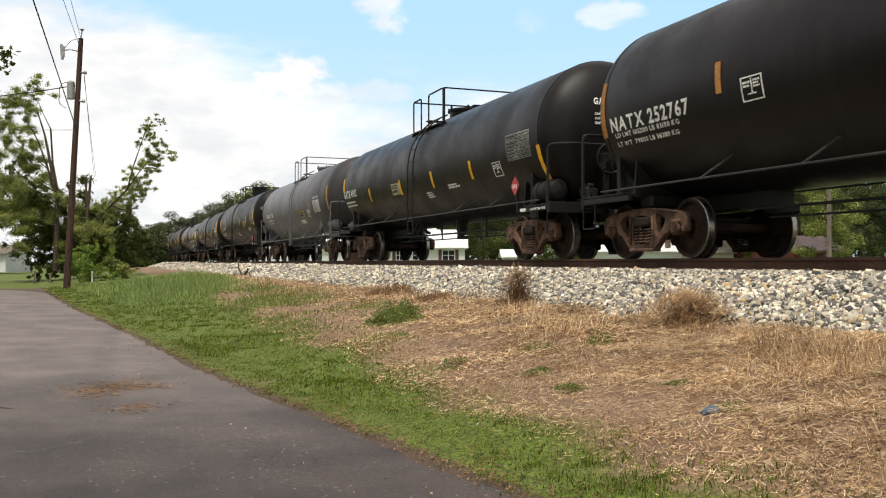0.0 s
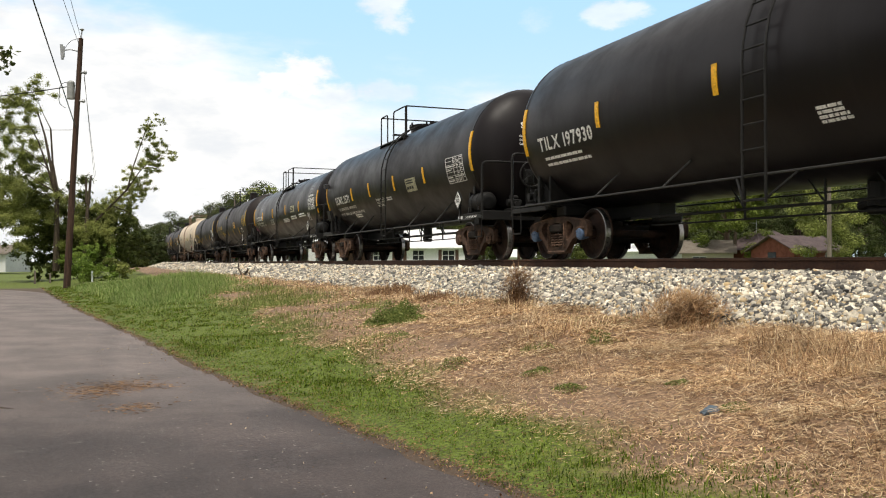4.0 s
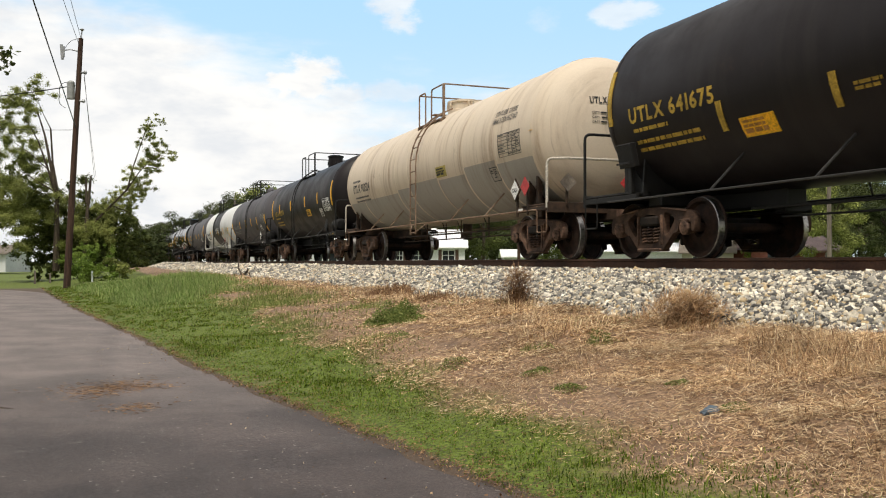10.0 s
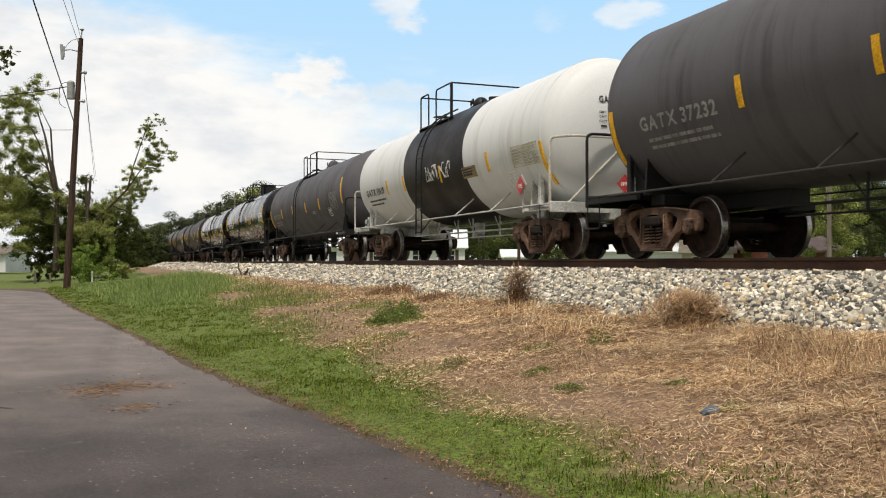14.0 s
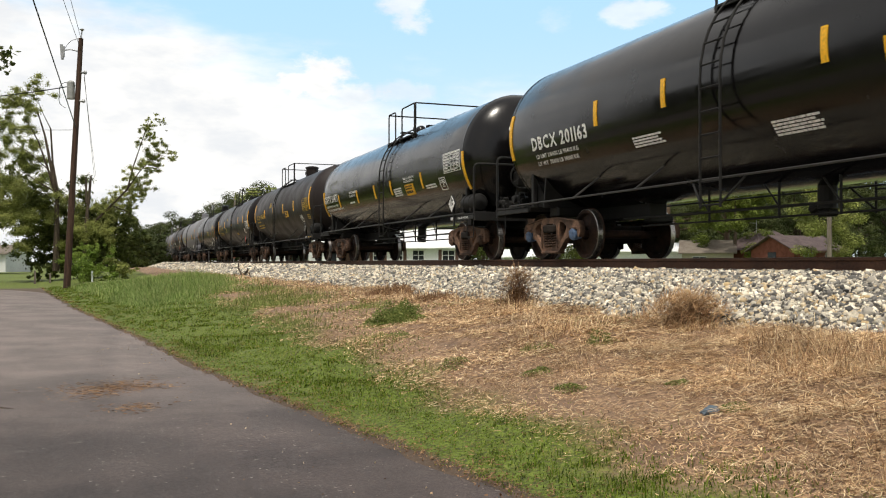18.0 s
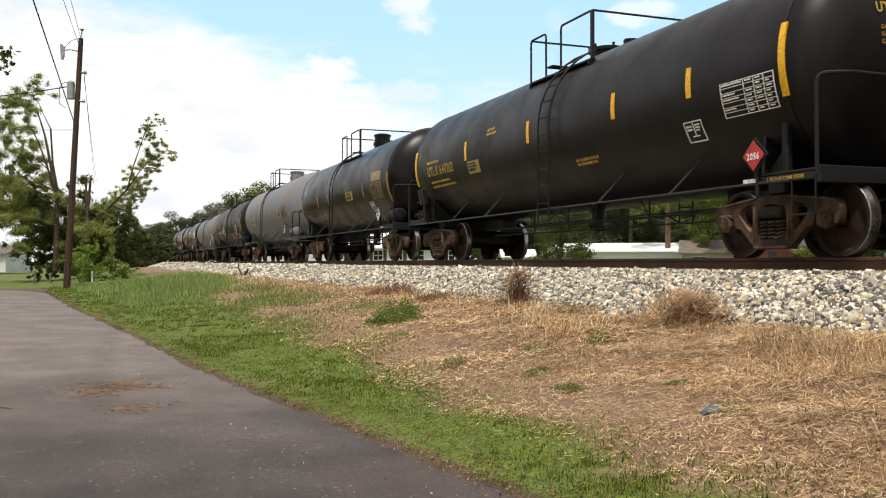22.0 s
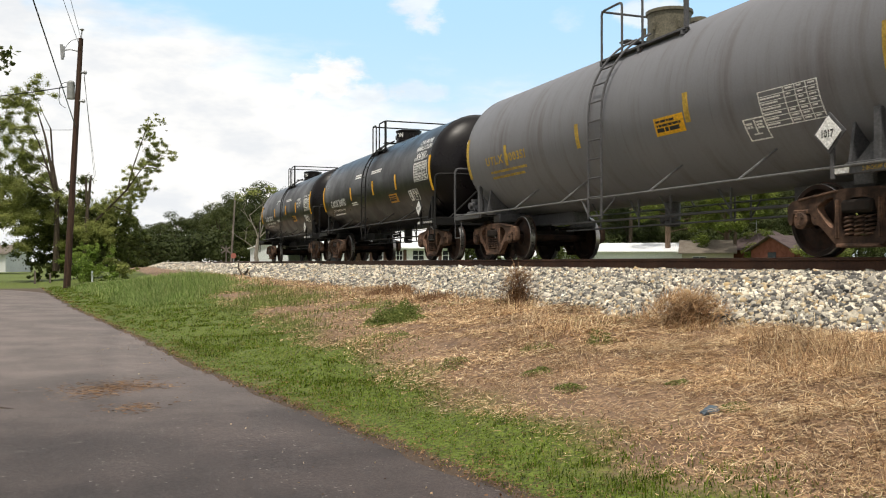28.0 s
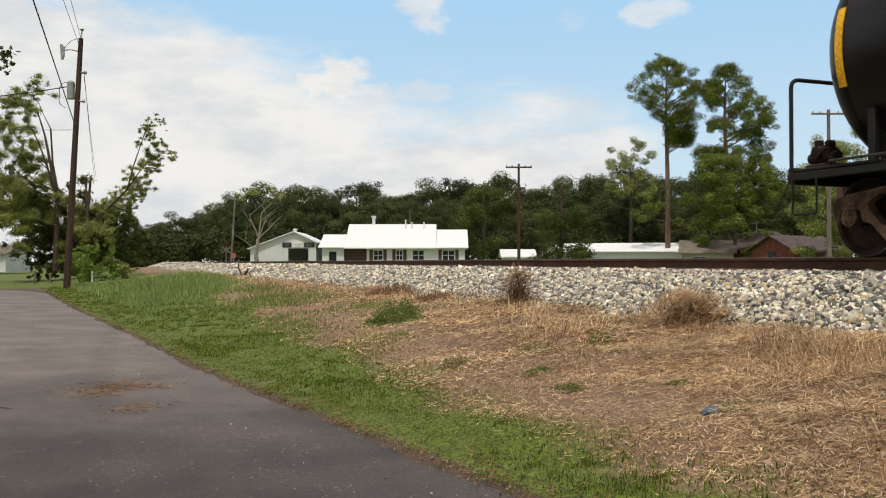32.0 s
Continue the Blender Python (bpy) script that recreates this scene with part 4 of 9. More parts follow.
def beyond():
    far_woods()
    white_house()
    white_garage()
    shed("shed", 0.197, 100, 15.6, 6, 2.3, 3.2, WHITE_SIDING, WHITE_METAL, "long low white shed with white metal roof", -11.5)
    shed("garage", 0.2964, 92, 5.1, 6, 2.1, 3.35, BEIGE_SIDING, ROOF_TAN, "small beige garage with tan shingle roof", -16.5, [(-1.5, -0.1, 0.9, 1.7)])
    brick_house()
    shed("carport", 0.085, 96, 3.2, 4, 1.7, 2.4, WHITE_SIDING, WHITE_METAL, "small pale outbuilding beside the trees")
    pine(0.2515, 100, 24.0, 3, ((14.4, 0.2, 2.4), (16.2, 0.0, 3.4), (18.0, -1.6, 3.9), (18.9, -3.8, 3.9), (20.4, -4.6, 3.8), (22.4, -3.8, 3.1), (23.9, -1.2, 1.7)), 110, ((-2.4, 7.0, 1.5), (-3.4, 6.2, 1.2), (-1.0, 7.6, 1.3), (0.9, 5.6, 1.2), (2.6, 5.0, 1.2), (4.0, 6.2, 1.3)))
    pine(0.3175, 97, 22.6, 8, ((5.0, -3.2, 4.8), (13.0, -3.2, 5.0), (15.2, -1.6, 4.4), (16.4, -2.5, 5.0), (18.2, -2.8, 5.0), (19.9, -2.6, 3.4), (21.6, -1.6, 1.6), (22.6, -0.5, 0.6)), 190)
    rng = np.random.default_rng(9)

    def mass(n, w, h, z0, r=(0.8, 1.5)):
        return [(rng.uniform(-w, w), rng.uniform(-w, w) * 0.7, z0 + h * rng.uniform(0, 1), rng.uniform(*r), rng.uniform(*r) * 0.8) for k in range(n)]

    tall = [[(0, 0, 0, 0.25), (0.2, 0, 4, 0.18), (0.1, 0, 9, 0.08)]]
    leafy("tree", "bushy bright green tree below the pines", site(0.326, 93, 0.1), mass(60, 4.9, 9.6, 2.2, (0.6, 1.2)), 34000, 0.105, LEAF_PINE, tall, seed=3)
    leafy("tree", "tree beside the brick house", site(0.432, 80, 0.1), mass(46, 2.5, 11.0, 1.8, (0.6, 1.1)), 20000, 0.10, LEAF_LIGHT, tall, seed=5)
    leafy("tree", "round dark green oak beside the sheds", site(0.131, 88, 0.1), mass(34, 2.9, 5.8, 0.6, (0.7, 1.3)), 17000, 0.10, LEAF_DARK, tall, seed=6)
    leafy("tree", "round dark green oak behind the house", site(0.044, 104, 0.1), mass(36, 3.6, 7.2, 2.2, (0.8, 1.5)), 19000, 0.115, LEAF_DARK, tall, seed=7)
    leafy("tree", "thin-crowned tree rising above the wood", site(0.209, 112, 0.1), mass(30, 2.9, 7.4, 9.2, (0.5, 1.0)), 8600, 0.115, LEAF_LIGHT, [[(0, 0, 0, 0.3), (0.3, 0, 8, 0.2), (0.2, 0, 13, 0.05)]], seed=8)
    # pale dead tree by the garage
    twig_rng = random.Random(6)

    def fork(p, way, length, r, depth, out):
        """A limb that bends, thins and forks."""
        pts = [(*p, r)]
        for k in range(3):
            way = (way + Vector((twig_rng.uniform(-0.22, 0.22), twig_rng.uniform(-0.2, 0.2), twig_rng.uniform(-0.05, 0.2)))).normalized()
            p = p + way * (length / 3)
            pts.append((*p, r * (1 - 0.2 * (k + 1))))
            if depth and k:
                side = Vector((twig_rng.choice((-1, 1)) * twig_rng.uniform(0.5, 1.0), twig_rng.uniform(-0.6, 0.6), twig_rng.uniform(-0.1, 0.35)))
                fork(p, (way * 0.6 + side * 0.8).normalized(), length * twig_rng.uniform(0.5, 0.75), r * 0.5, depth - 1, out)
        out.append(pts)

    dead = [[(0.3, 0, 0, 0.27), (-0.15, 0, 1.7, 0.21), (0.05, 0, 3.4, 0.15)]]
    for way, ln, r in (((0.05, 0, 1), 2.5, 0.10), ((0.7, 0.1, 0.75), 2.2, 0.075), ((-0.45, 0, 0.95), 2.4, 0.075), ((0.3, 0.1, 0.95), 2.4, 0.075)):
        fork(Vector((0.1, 0, 3.4)), Vector(way).normalized(), ln, r, 3, dead)
    fork(Vector((-0.1, 0, 2.4)), Vector((-0.8, 0, 0.5)), 1.9, 0.05, 2, dead)
    leafy("dead_tree", "bare pale tree with few leaves by the garage", site(-0.208, 86, 0.1), [(-1.6, 0, 7.4, 0.7, 0.5), (1.3, 0, 8.2, 0.8, 0.5), (-0.4, 0, 7.9, 0.8, 0.5), (2.2, 0, 7.6, 0.6, 0.4)], 420, 0.14, LEAF_LIGHT, dead, PALE_BARK, 12)
    utility_pole(0.085, 75, 9.4, 0.14, POLE_WOOD, "dark wooden utility pole with one crossarm", 2.2)
    utility_pole(0.433, 60, 11.4, 0.16, OLD_POLE, "grey wooden utility pole with crossarm", 2.4)
    utility_pole(-0.238, 95, 8.0, 0.12, OLD_POLE, "leaning grey wooden pole", None, 0.45)


beyond()


# ---- the near bank: stones, straw and grass ----
def blade_paint(name, stops, rough=0.7, leafy=0.25):
    """Each blade or stone takes one colour of a scale, with a little grain."""
    m, n, l, p = shader(name)
    geo = n.new("ShaderNodeNewGeometry")
    oi = n.new("ShaderNodeObjectInfo")
    add = n.new("ShaderNodeMath")
    add.operation = "ADD"
    l.new(geo.outputs["Random Per Island"], add.inputs[0])
    l.new(oi.outputs["Random"], add.inputs[1])
    fr = n.new("ShaderNodeMath")
    fr.operation = "FRACT"
    l.new(add.outputs[0], fr.inputs[0])
    cr = n.new("ShaderNodeValToRGB")
    e = cr.color_ramp.elements
    while len(e) < len(stops):
        e.new(0.5)
    for k, (pos, c) in enumerate(stops):
        e[k].position, e[k].color = pos, (*c, 1)
    l.new(fr.outputs[0], cr.inputs[0])
    vec = n.new("ShaderNodeTexCoord").outputs["Object"]
    col = mix(n, l, 1.0, cr.outputs[0], mix(n, l, ramp(n, l, noise_node(n, l, vec, 1.3, 5, 0.65), 0.3, 0.7), (0.72, 0.72, 0.72), (1.15, 1.15, 1.15)), "MULTIPLY")
    l.new(col, p.inputs["Base Color"])
    p.inputs["Roughness"].default_value = rough
    p.inputs["Specular IOR Level"].default_value = 0.22 if leafy else 0.4
    if leafy:
        t = n.new("ShaderNodeBsdfTranslucent")
        l.new(col, t.inputs[0])
        x = n.new("ShaderNodeMixShader")
        x.inputs[0].default_value = leafy
        l.new(p.outputs[0], x.inputs[1])
        l.new(t.outputs[0], x.inputs[2])
        l.new(x.outputs[0], n["Material Output"].inputs[0])
    else:
        bump(n, l, p, noise_node(n, l, vec, 40, 4, 0.7), 0.5, 0.01)
    return m


CRUSHED = blade_paint("crushed_limestone", [(0.0, (0.062, 0.060, 0.057)), (0.20, (0.17, 0.163, 0.152)), (0.44, (0.36, 0.335, 0.285)), (0.64, (0.60, 0.55, 0.45)), (0.76, (0.50, 0.36, 0.18)), (0.82, (0.78, 0.70, 0.55)), (1.0, (0.95, 0.89, 0.75))], 0.9, 0)
STRAW = blade_paint("dry_straw", [(0.0, (0.11, 0.060, 0.032)), (0.22, (0.31, 0.182, 0.096)), (0.48, (0.52, 0.345, 0.195)), (0.76, (0.72, 0.525, 0.30)), (1.0, (0.95, 0.80, 0.54))])
BROWN_STALK = blade_paint("brown_stalks", [(0.0, (0.13, 0.07, 0.04)), (0.5, (0.27, 0.155, 0.085)), (1.0, (0.46, 0.30, 0.16))])
DRY_STALK = blade_paint("tan_stalks", [(0.0, (0.22, 0.12, 0.06)), (0.5, (0.42, 0.26, 0.13)), (1.0, (0.62, 0.44, 0.25))])
GREEN_BLADE = blade_paint("green_grass", [(0.0, (0.034, 0.054, 0.006)), (0.30, (0.088, 0.140, 0.010)), (0.62, (0.150, 0.228, 0.016)), (0.86, (0.235, 0.285, 0.045)), (1.0, (0.32, 0.23, 0.11))], 0.7, 0.38)
WEED = blade_paint("weed_green", [(0.0, (0.105, 0.145, 0.034)), (0.5, (0.19, 0.24, 0.060)), (1.0, (0.32, 0.35, 0.12))], 0.7, 0.38)
TALL = blade_paint("tall_grass_green", [(0.0, (0.12, 0.19, 0.045)), (0.5, (0.23, 0.33, 0.085)), (1.0, (0.42, 0.45, 0.19))], 0.7, 0.4)


def tri_mesh(name, verts, tris, material):
    """A large mesh of triangles, filled fast."""
    me = bpy.data.meshes.new(name)
    me.vertices.add(len(verts))
    me.vertices.foreach_set("co", np.ascontiguousarray(verts, dtype=np.float32).ravel())
    n = len(tris)
    me.loops.add(3 * n)
    me.loops.foreach_set("vertex_index", np.ascontiguousarray(tris, dtype=np.int32).ravel())
    me.polygons.add(n)
    me.polygons.foreach_set("loop_start", np.arange(0, 3 * n, 3, dtype=np.int32))
    me.materials.append(material)
    me.update(calc_edges=True)
    return me


def blades(rng, x, y, z, h, lean, width):
    """Bent tapering blades at the given feet."""
    n = len(x)
    a = rng.uniform(0, 2 * math.pi, n)
    d = np.stack([np.cos(a), np.sin(a), np.zeros(n)], 1)
    side = np.stack([-np.sin(a), np.cos(a), np.zeros(n)], 1)
    tw = rng.uniform(-1, 1, (n, 1))
    side = side * np.sqrt(1 - 0.6 * tw * tw) + d * 0.7 * tw
    ln = (rng.uniform(0.2, 1.0, n) * lean)[:, None]
    foot = np.stack([x, y, z], 1)
    h, w = h[:, None], width[:, None] / 2
    up = np.array([[0, 0, 1.0]])
    mid = foot + up * h * 0.55 * np.sqrt(np.maximum(0.05, 1 - 0.5 * ln * ln)) + d * h * ln * 0.35
    tip = foot + up * h * np.maximum(0.12, 1 - 0.75 * ln) + d * h * ln * 0.95
    v = np.stack([foot - side * w, foot + side * w, mid + side * w * 0.8, mid - side * w * 0.8, tip], 1).reshape(-1, 3)
    b = (np.arange(n) * 5)[:, None]
    t = np.concatenate([b + [0, 1, 2], b + [0, 2, 3], b + [3, 2, 4]], 1).reshape(-1, 3)
    return v, t


def soft_noise(x, y, s, seed):
    r = np.random.default_rng(seed)
    out = np.zeros_like(x)
    for k in range(7):
        a, f = r.uniform(0, 6.28), s * r.uniform(0.6, 2.2)
        out += np.sin((x * math.cos(a) + y * math.sin(a)) * f + r.uniform(0, 6.28))
    return out / 3.2


def tufted(rng, n, x0, x1, y0, y1, spread, per):
    """Feet gathered in tufts; spread is the tuft's size."""
    m = max(1, n // per)
    cx, cy = rng.uniform(x0, x1, m), rng.uniform(y0, y1, m)
    k = rng.integers(0, m, n)
    return cx[k] + rng.normal(0, spread, n), cy[k] + rng.normal(0, spread, n)


def build_stones():
    rng = np.random.default_rng(2)
    # angular chips: a block with its corners knocked about
    chip = np.array([(x, y, z) for x in (-1, 1) for y in (-1, 1) for z in (-1, 1)]) * 0.72
    tri = np.array([(0, 1, 3), (0, 3, 2), (4, 6, 7), (4, 7, 5), (0, 4, 5), (0, 5, 1), (2, 3, 7), (2, 7, 6), (0, 2, 6), (0, 6, 4), (1, 5, 7), (1, 7, 3)])
    allv, allt, count = [], [], 0
    for y0, y1, per, r in ((2.5, 9, 1100, 0.0215), (9, 16, 1150, 0.0202), (16, 32, 700, 0.0236), (32, 80, 260, 0.038), (80, 170, 60, 0.075)):
        n = int((y1 - y0) * 2.5 * per)
        x, y = rng.uniform(5.45, 8.28, n), rng.uniform(y0, y1, n)
        toe = 5.60 + 0.14 * soft_noise(x * 0, y, 1.3, 3) + rng.exponential(0.05, n) * -1
        keep = (x > toe)
        x, y = x[keep], y[keep]
        n = len(x)
        v = chip[None] * (1 + rng.uniform(-0.45, 0.30, (n, 8, 3)))
        v = v * rng.uniform(0.5, 1.5, (n, 1, 3)) * (r * rng.lognormal(-0.05, 0.30, (n, 1, 1)))
        q = rng.normal(size=(n, 4))
        q /= np.linalg.norm(q, axis=1)[:, None]
        w, a, b, c = q.T
        rot = np.stack([1 - 2 * (b * b + c * c), 2 * (a * b - c * w), 2 * (a * c + b * w), 2 * (a * b + c * w), 1 - 2 * (a * a + c * c), 2 * (b * c - a * w), 2 * (a * c - b * w), 2 * (b * c + a * w), 1 - 2 * (a * a + b * b)], 1).reshape(n, 3, 3)
        v = np.einsum("nij,nkj->nki", rot, v)
        z = bed_height(x) + rng.uniform(-0.2, 1.15, n) * r
        v += np.stack([x, y, z], 1)[:, None]
        allv.append(v.reshape(-1, 3))
        allt.append((tri[None] + (np.arange(n) * 8 + count)[:, None, None]).reshape(-1, 3))
        count += n * 8
    tagged(place("stones", tri_mesh("stones", np.concatenate(allv), np.concatenate(allt), CRUSHED), BED_OB), "loose pale crushed limestone", kind="stuff")
    shapes = []
    for k in range(10):
        v = chip * (1 + rng.uniform(-0.45, 0.30, (8, 3))) * rng.uniform(0.7, 1.35, (1, 3))
        shapes.append(raw("stone", v.tolist(), tri.tolist(), CRUSHED))
    for k in range(290):
        x, y = rng.uniform(5.7, 8.0), rng.uniform(4.2, 9.5)
        r = 0.0255 * rng.lognormal(0, 0.2)
        m = Matrix.Translation((x, y, float(bed_height(x)) + r * 0.55)) @ Euler(tuple(rng.uniform(0, 6.28, 3))).to_matrix().to_4x4() @ Matrix.Scale(r, 4)
        place("stone", shapes[k % 10], BED_OB, m)


def green_edge(x, y):
    """How far the green reaches up the bank."""
    return np.interp(y, (2, 4.2, 5, 7, 9, 14, 18), (2.85, 3.0, 2.78, 2.62, 2.52, 2.48, 2.45)) + 0.17 * soft_noise(x, y, 0.9, 5) + np.clip((y - 13) / 12, 0, 1) * (0.5 + 0.5 * soft_noise(x, y, 0.5, 6))


def leaflets(rng, x, y, z, size):
    """Small broad leaves, lying or tilted."""
    n = len(x)
    nrm = rng.normal(size=(n, 3)) * 0.55 + np.array([[0, 0, 1.0]])
    nrm /= np.linalg.norm(nrm, axis=1)[:, None]
    a = np.cross(nrm, rng.normal(size=(n, 3)))
    a /= np.linalg.norm(a, axis=1)[:, None]
    b = np.cross(nrm, a)
    c = np.stack([x, y, z], 1)
    a, b = a * size[:, None], b * size[:, None] * 0.6
    v = np.stack([c - a, c - b, c + a, c + b], 1).reshape(-1, 3)
    k = (np.arange(n) * 4)[:, None]
    return v, np.concatenate([k + [0, 1, 2], k + [0, 2, 3]], 1).reshape(-1, 3)


def lying(rng, x, y, z, length, width, rise):
    """Matted stalks that lie across one another."""
    n = len(x)
    a = rng.normal(0.25, 0.95, n)
    d = np.stack([np.cos(a), np.sin(a), rng.uniform(-0.12, rise, n)], 1) * length[:, None]
    side = np.stack([-np.sin(a), np.cos(a), rng.uniform(-0.6, 0.6, n)], 1) * (width[:, None] / 2)
    f = np.stack([x, y, z], 1)
    bow = np.stack([-np.sin(a), np.cos(a), np.full(n, 0.5)], 1) * (length * rng.normal(0, 0.10, n))[:, None]
    v = np.stack([f - side, f + side, f + d * 0.5 + bow + side, f + d * 0.5 + bow - side, f + d], 1).reshape(-1, 3)
    b = (np.arange(n) * 5)[:, None]
    return v, np.concatenate([b + [0, 1, 2], b + [0, 2, 3], b + [3, 2, 4]], 1).reshape(-1, 3)


def build_grass():
    rng = np.random.default_rng(7)
    V, T = {}, {}

    def grow(key, v, t):
        base_ = sum(len(q) for q in V.get(key, []))
        V.setdefault(key, []).append(v)
        T.setdefault(key, []).append(t + base_)

    # short green grass and small broad leaves beside the road
    for y0, y1, n, w in ((-6, 2.6, 26000, 0.009), (2.6, 8, 105000, 0.0058), (8, 14, 52000, 0.0085), (14, 26, 30000, 0.013), (26, 46, 26000, 0.022)):
        x, y = tufted(rng, n, -3.2 if y0 > 0 else 1.5, 4.2 if y0 > 0 else 5.5, y0, y1, 0.04, 10)
        e = road_edge(y)
        keep = (x > e - 0.04 + 0.09 * np.abs(soft_noise(x, y, 4.0, 9)) + rng.exponential(0.03, n)) & (x < green_edge(x, y) + rng.normal(0, 0.20, n))
        x, y = x[keep], y[keep]
        edge = np.clip((x - road_edge(y)) / 0.4, 0.4, 1)
        lush = 1 + 0.45 * soft_noise(x, y, 2.6, 12)
        h = rng.uniform(0.015, 0.055, len(x)) * edge * np.clip(lush, 0.5, 1.6) * (1 + 0.5 * np.clip((y - 10) / 20, 0, 1))
        grow("g", *blades(rng, x, y, np.maximum(ground_height(x, y) - 0.005, 0.0), h, 0.9, np.full(len(x), w) * rng.uniform(0.7, 1.3, len(x))))
        rim = (rng.random(len(x)) < 0.5 * np.exp(-(x - road_edge(y)) / 0.16))          # withered grass and dead leaves along the asphalt
        xr, yr = x[rim] - np.abs(rng.normal(0, 0.03, rim.sum())), y[rim] + rng.normal(0, 0.05, rim.sum())
        grow("d", *leaflets(rng, xr, yr, np.maximum(ground_height(xr, yr), 0.0) + rng.uniform(0.012, 0.03, len(xr)), w * rng.uniform(0.6, 1.8, len(xr))))
        grow("d", *lying(rng, xr, yr, np.maximum(ground_height(xr, yr), 0.0) + 0.02, rng.uniform(0.02, 0.06, len(xr)), np.full(len(xr), w * 0.7), 0.3))
        m = len(x)
        x2, y2 = x[:m] + rng.normal(0, 0.03, m), y[:m] + rng.normal(0, 0.03, m)
        grow("g", *leaflets(rng, x2, y2, ground_height(x2, y2) + rng.uniform(0.004, 0.045, m) * edge[:m], w * rng.uniform(0.5, 1.35, m)))
    n = 3600                                          # fallen leaves and crumbs of soil between asphalt and grass
    y = 2.6 + 22 * rng.random(n) ** 1.7
    x = road_edge(y) + rng.normal(0.03, 0.06, n)
    grow("d", *leaflets(rng, x, y, np.maximum(ground_height(x, y), 0.0) + rng.uniform(0.006, 0.016, n), rng.uniform(0.003, 0.012, n)))
    # straw: most of it matted and lying, some still upright in tufts
    for y0, y1, n, w in ((-6, 2.2, 24000, 0.009), (2.2, 7, 112000, 0.0042), (7, 12, 56000, 0.0072), (12, 22, 34000, 0.0125), (22, 48, 24000, 0.024)):
        x, y = tufted(rng, n, 2.2, 5.95, y0, y1, 0.07, 26)
        keep = (x > green_edge(x, y) - 0.02 + rng.normal(0, 0.14, n)) & (x < 5.85 + 0.15 * soft_noise(x * 0, y, 1.3, 3) + rng.normal(0, 0.07, n))
        x, y = x[keep], y[keep]
        patch = soft_noise(x, y, 1.5, 14)
        bare = np.exp(-((x - 3.35) / 0.55) ** 2)
        k = rng.random(len(x)) < np.clip(0.95 + 0.35 * patch - 0.30 * bare, 0.35, 1)
        x, y, patch = x[k], y[k], patch[k]
        high = np.clip((x - 3.0) / 1.8, 0.15, 1)
        up = rng.random(len(x)) < np.clip(-0.06 + 0.20 * high + 0.44 * soft_noise(x, y, 2.6, 33), 0.02, 0.5)
        xx, yy = x[up], y[up]
        hh = rng.uniform(0.14, 1.0, len(xx)) ** 1.5 * 0.24 * (0.4 + 0.8 * high[up]) * np.clip(1 + 0.4 * patch[up], 0.5, 1.6)
        grow("s", *blades(rng, xx, yy, ground_height(xx, yy) - 0.004, hh, 1.8, w * 0.8 * rng.uniform(0.5, 1.4, len(xx))))
        xx, yy, q = x[~up], y[~up], high[~up]
        ln = (0.022 + 0.125 * rng.random(len(xx)) ** 1.6) * (0.55 + 0.8 * q)
        grow("s", *lying(rng, xx, yy, ground_height(xx, yy) + rng.uniform(0.0, 0.035, len(xx)), ln, w * rng.uniform(0.5, 1.3, len(xx)), 0.35))
        m = len(x) // 7                               # green shoots among the straw
        x2, y2 = x[:m * 7:7] + rng.normal(0, 0.06, m), y[:m * 7:7] + rng.normal(0, 0.06, m)
        k = soft_noise(x2, y2, 1.9, 21) + 0.5 * np.exp(-((x2 - green_edge(x2, y2)) / 0.35) ** 2) > 0.62
        x2, y2 = x2[k], y2[k]
        grow("w", *blades(rng, x2, y2, ground_height(x2, y2), rng.uniform(0.03, 0.09, len(x2)), 1.0, np.full(len(x2), w * 0.9)))
    # taller grass and weeds along the far bank, loose at the edges
    for key, cx, cy, rx, ry, n, h, w in (("t", 2.2, 31, 1.5, 6.5, 22000, 0.60, 0.014), ("t", 1.2, 27, 1.0, 4.0, 9000, 0.46, 0.012), ("w", 3.5, 21, 0.9, 5.0, 7000, 0.26, 0.010), ("w", 2.9, 17.2, 0.8, 2.4, 4600, 0.20, 0.009), ("t", 3.1, 38, 1.3, 7, 10000, 0.5, 0.018), ("t", 0.4, 39, 1.5, 5, 5500, 0.40, 0.018), ("w", 4.1, 13.8, 0.5, 1.2, 900, 0.16, 0.010), ("w", 2.7, 13.0, 0.5, 1.6, 1500, 0.11, 0.010), ("w", 3.0, 10.3, 0.35, 1.3, 900, 0.08, 0.008)):
        x, y = cx + rng.normal(0, rx * 0.62, n), cy + rng.normal(0, ry * 0.62, n)
        k = (x > road_edge(y) + 1.0) & (x < 5.2) & (soft_noise(x, y, 1.6, 40) + rng.normal(0, 0.4, n) > -0.35)
        x, y = x[k], y[k]
        hh = h * rng.uniform(0.35, 1.15, len(x)) * np.exp(-0.30 * (((x - cx) / rx) ** 2 + ((y - cy) / ry) ** 2)) * np.clip(1 + 0.35 * soft_noise(x, y, 2.2, 41), 0.5, 1.5)
        grow(key, *blades(rng, x, y, ground_height(x, y), hh, 1.15, np.full(len(x), w) * rng.uniform(0.6, 1.2, len(x))))
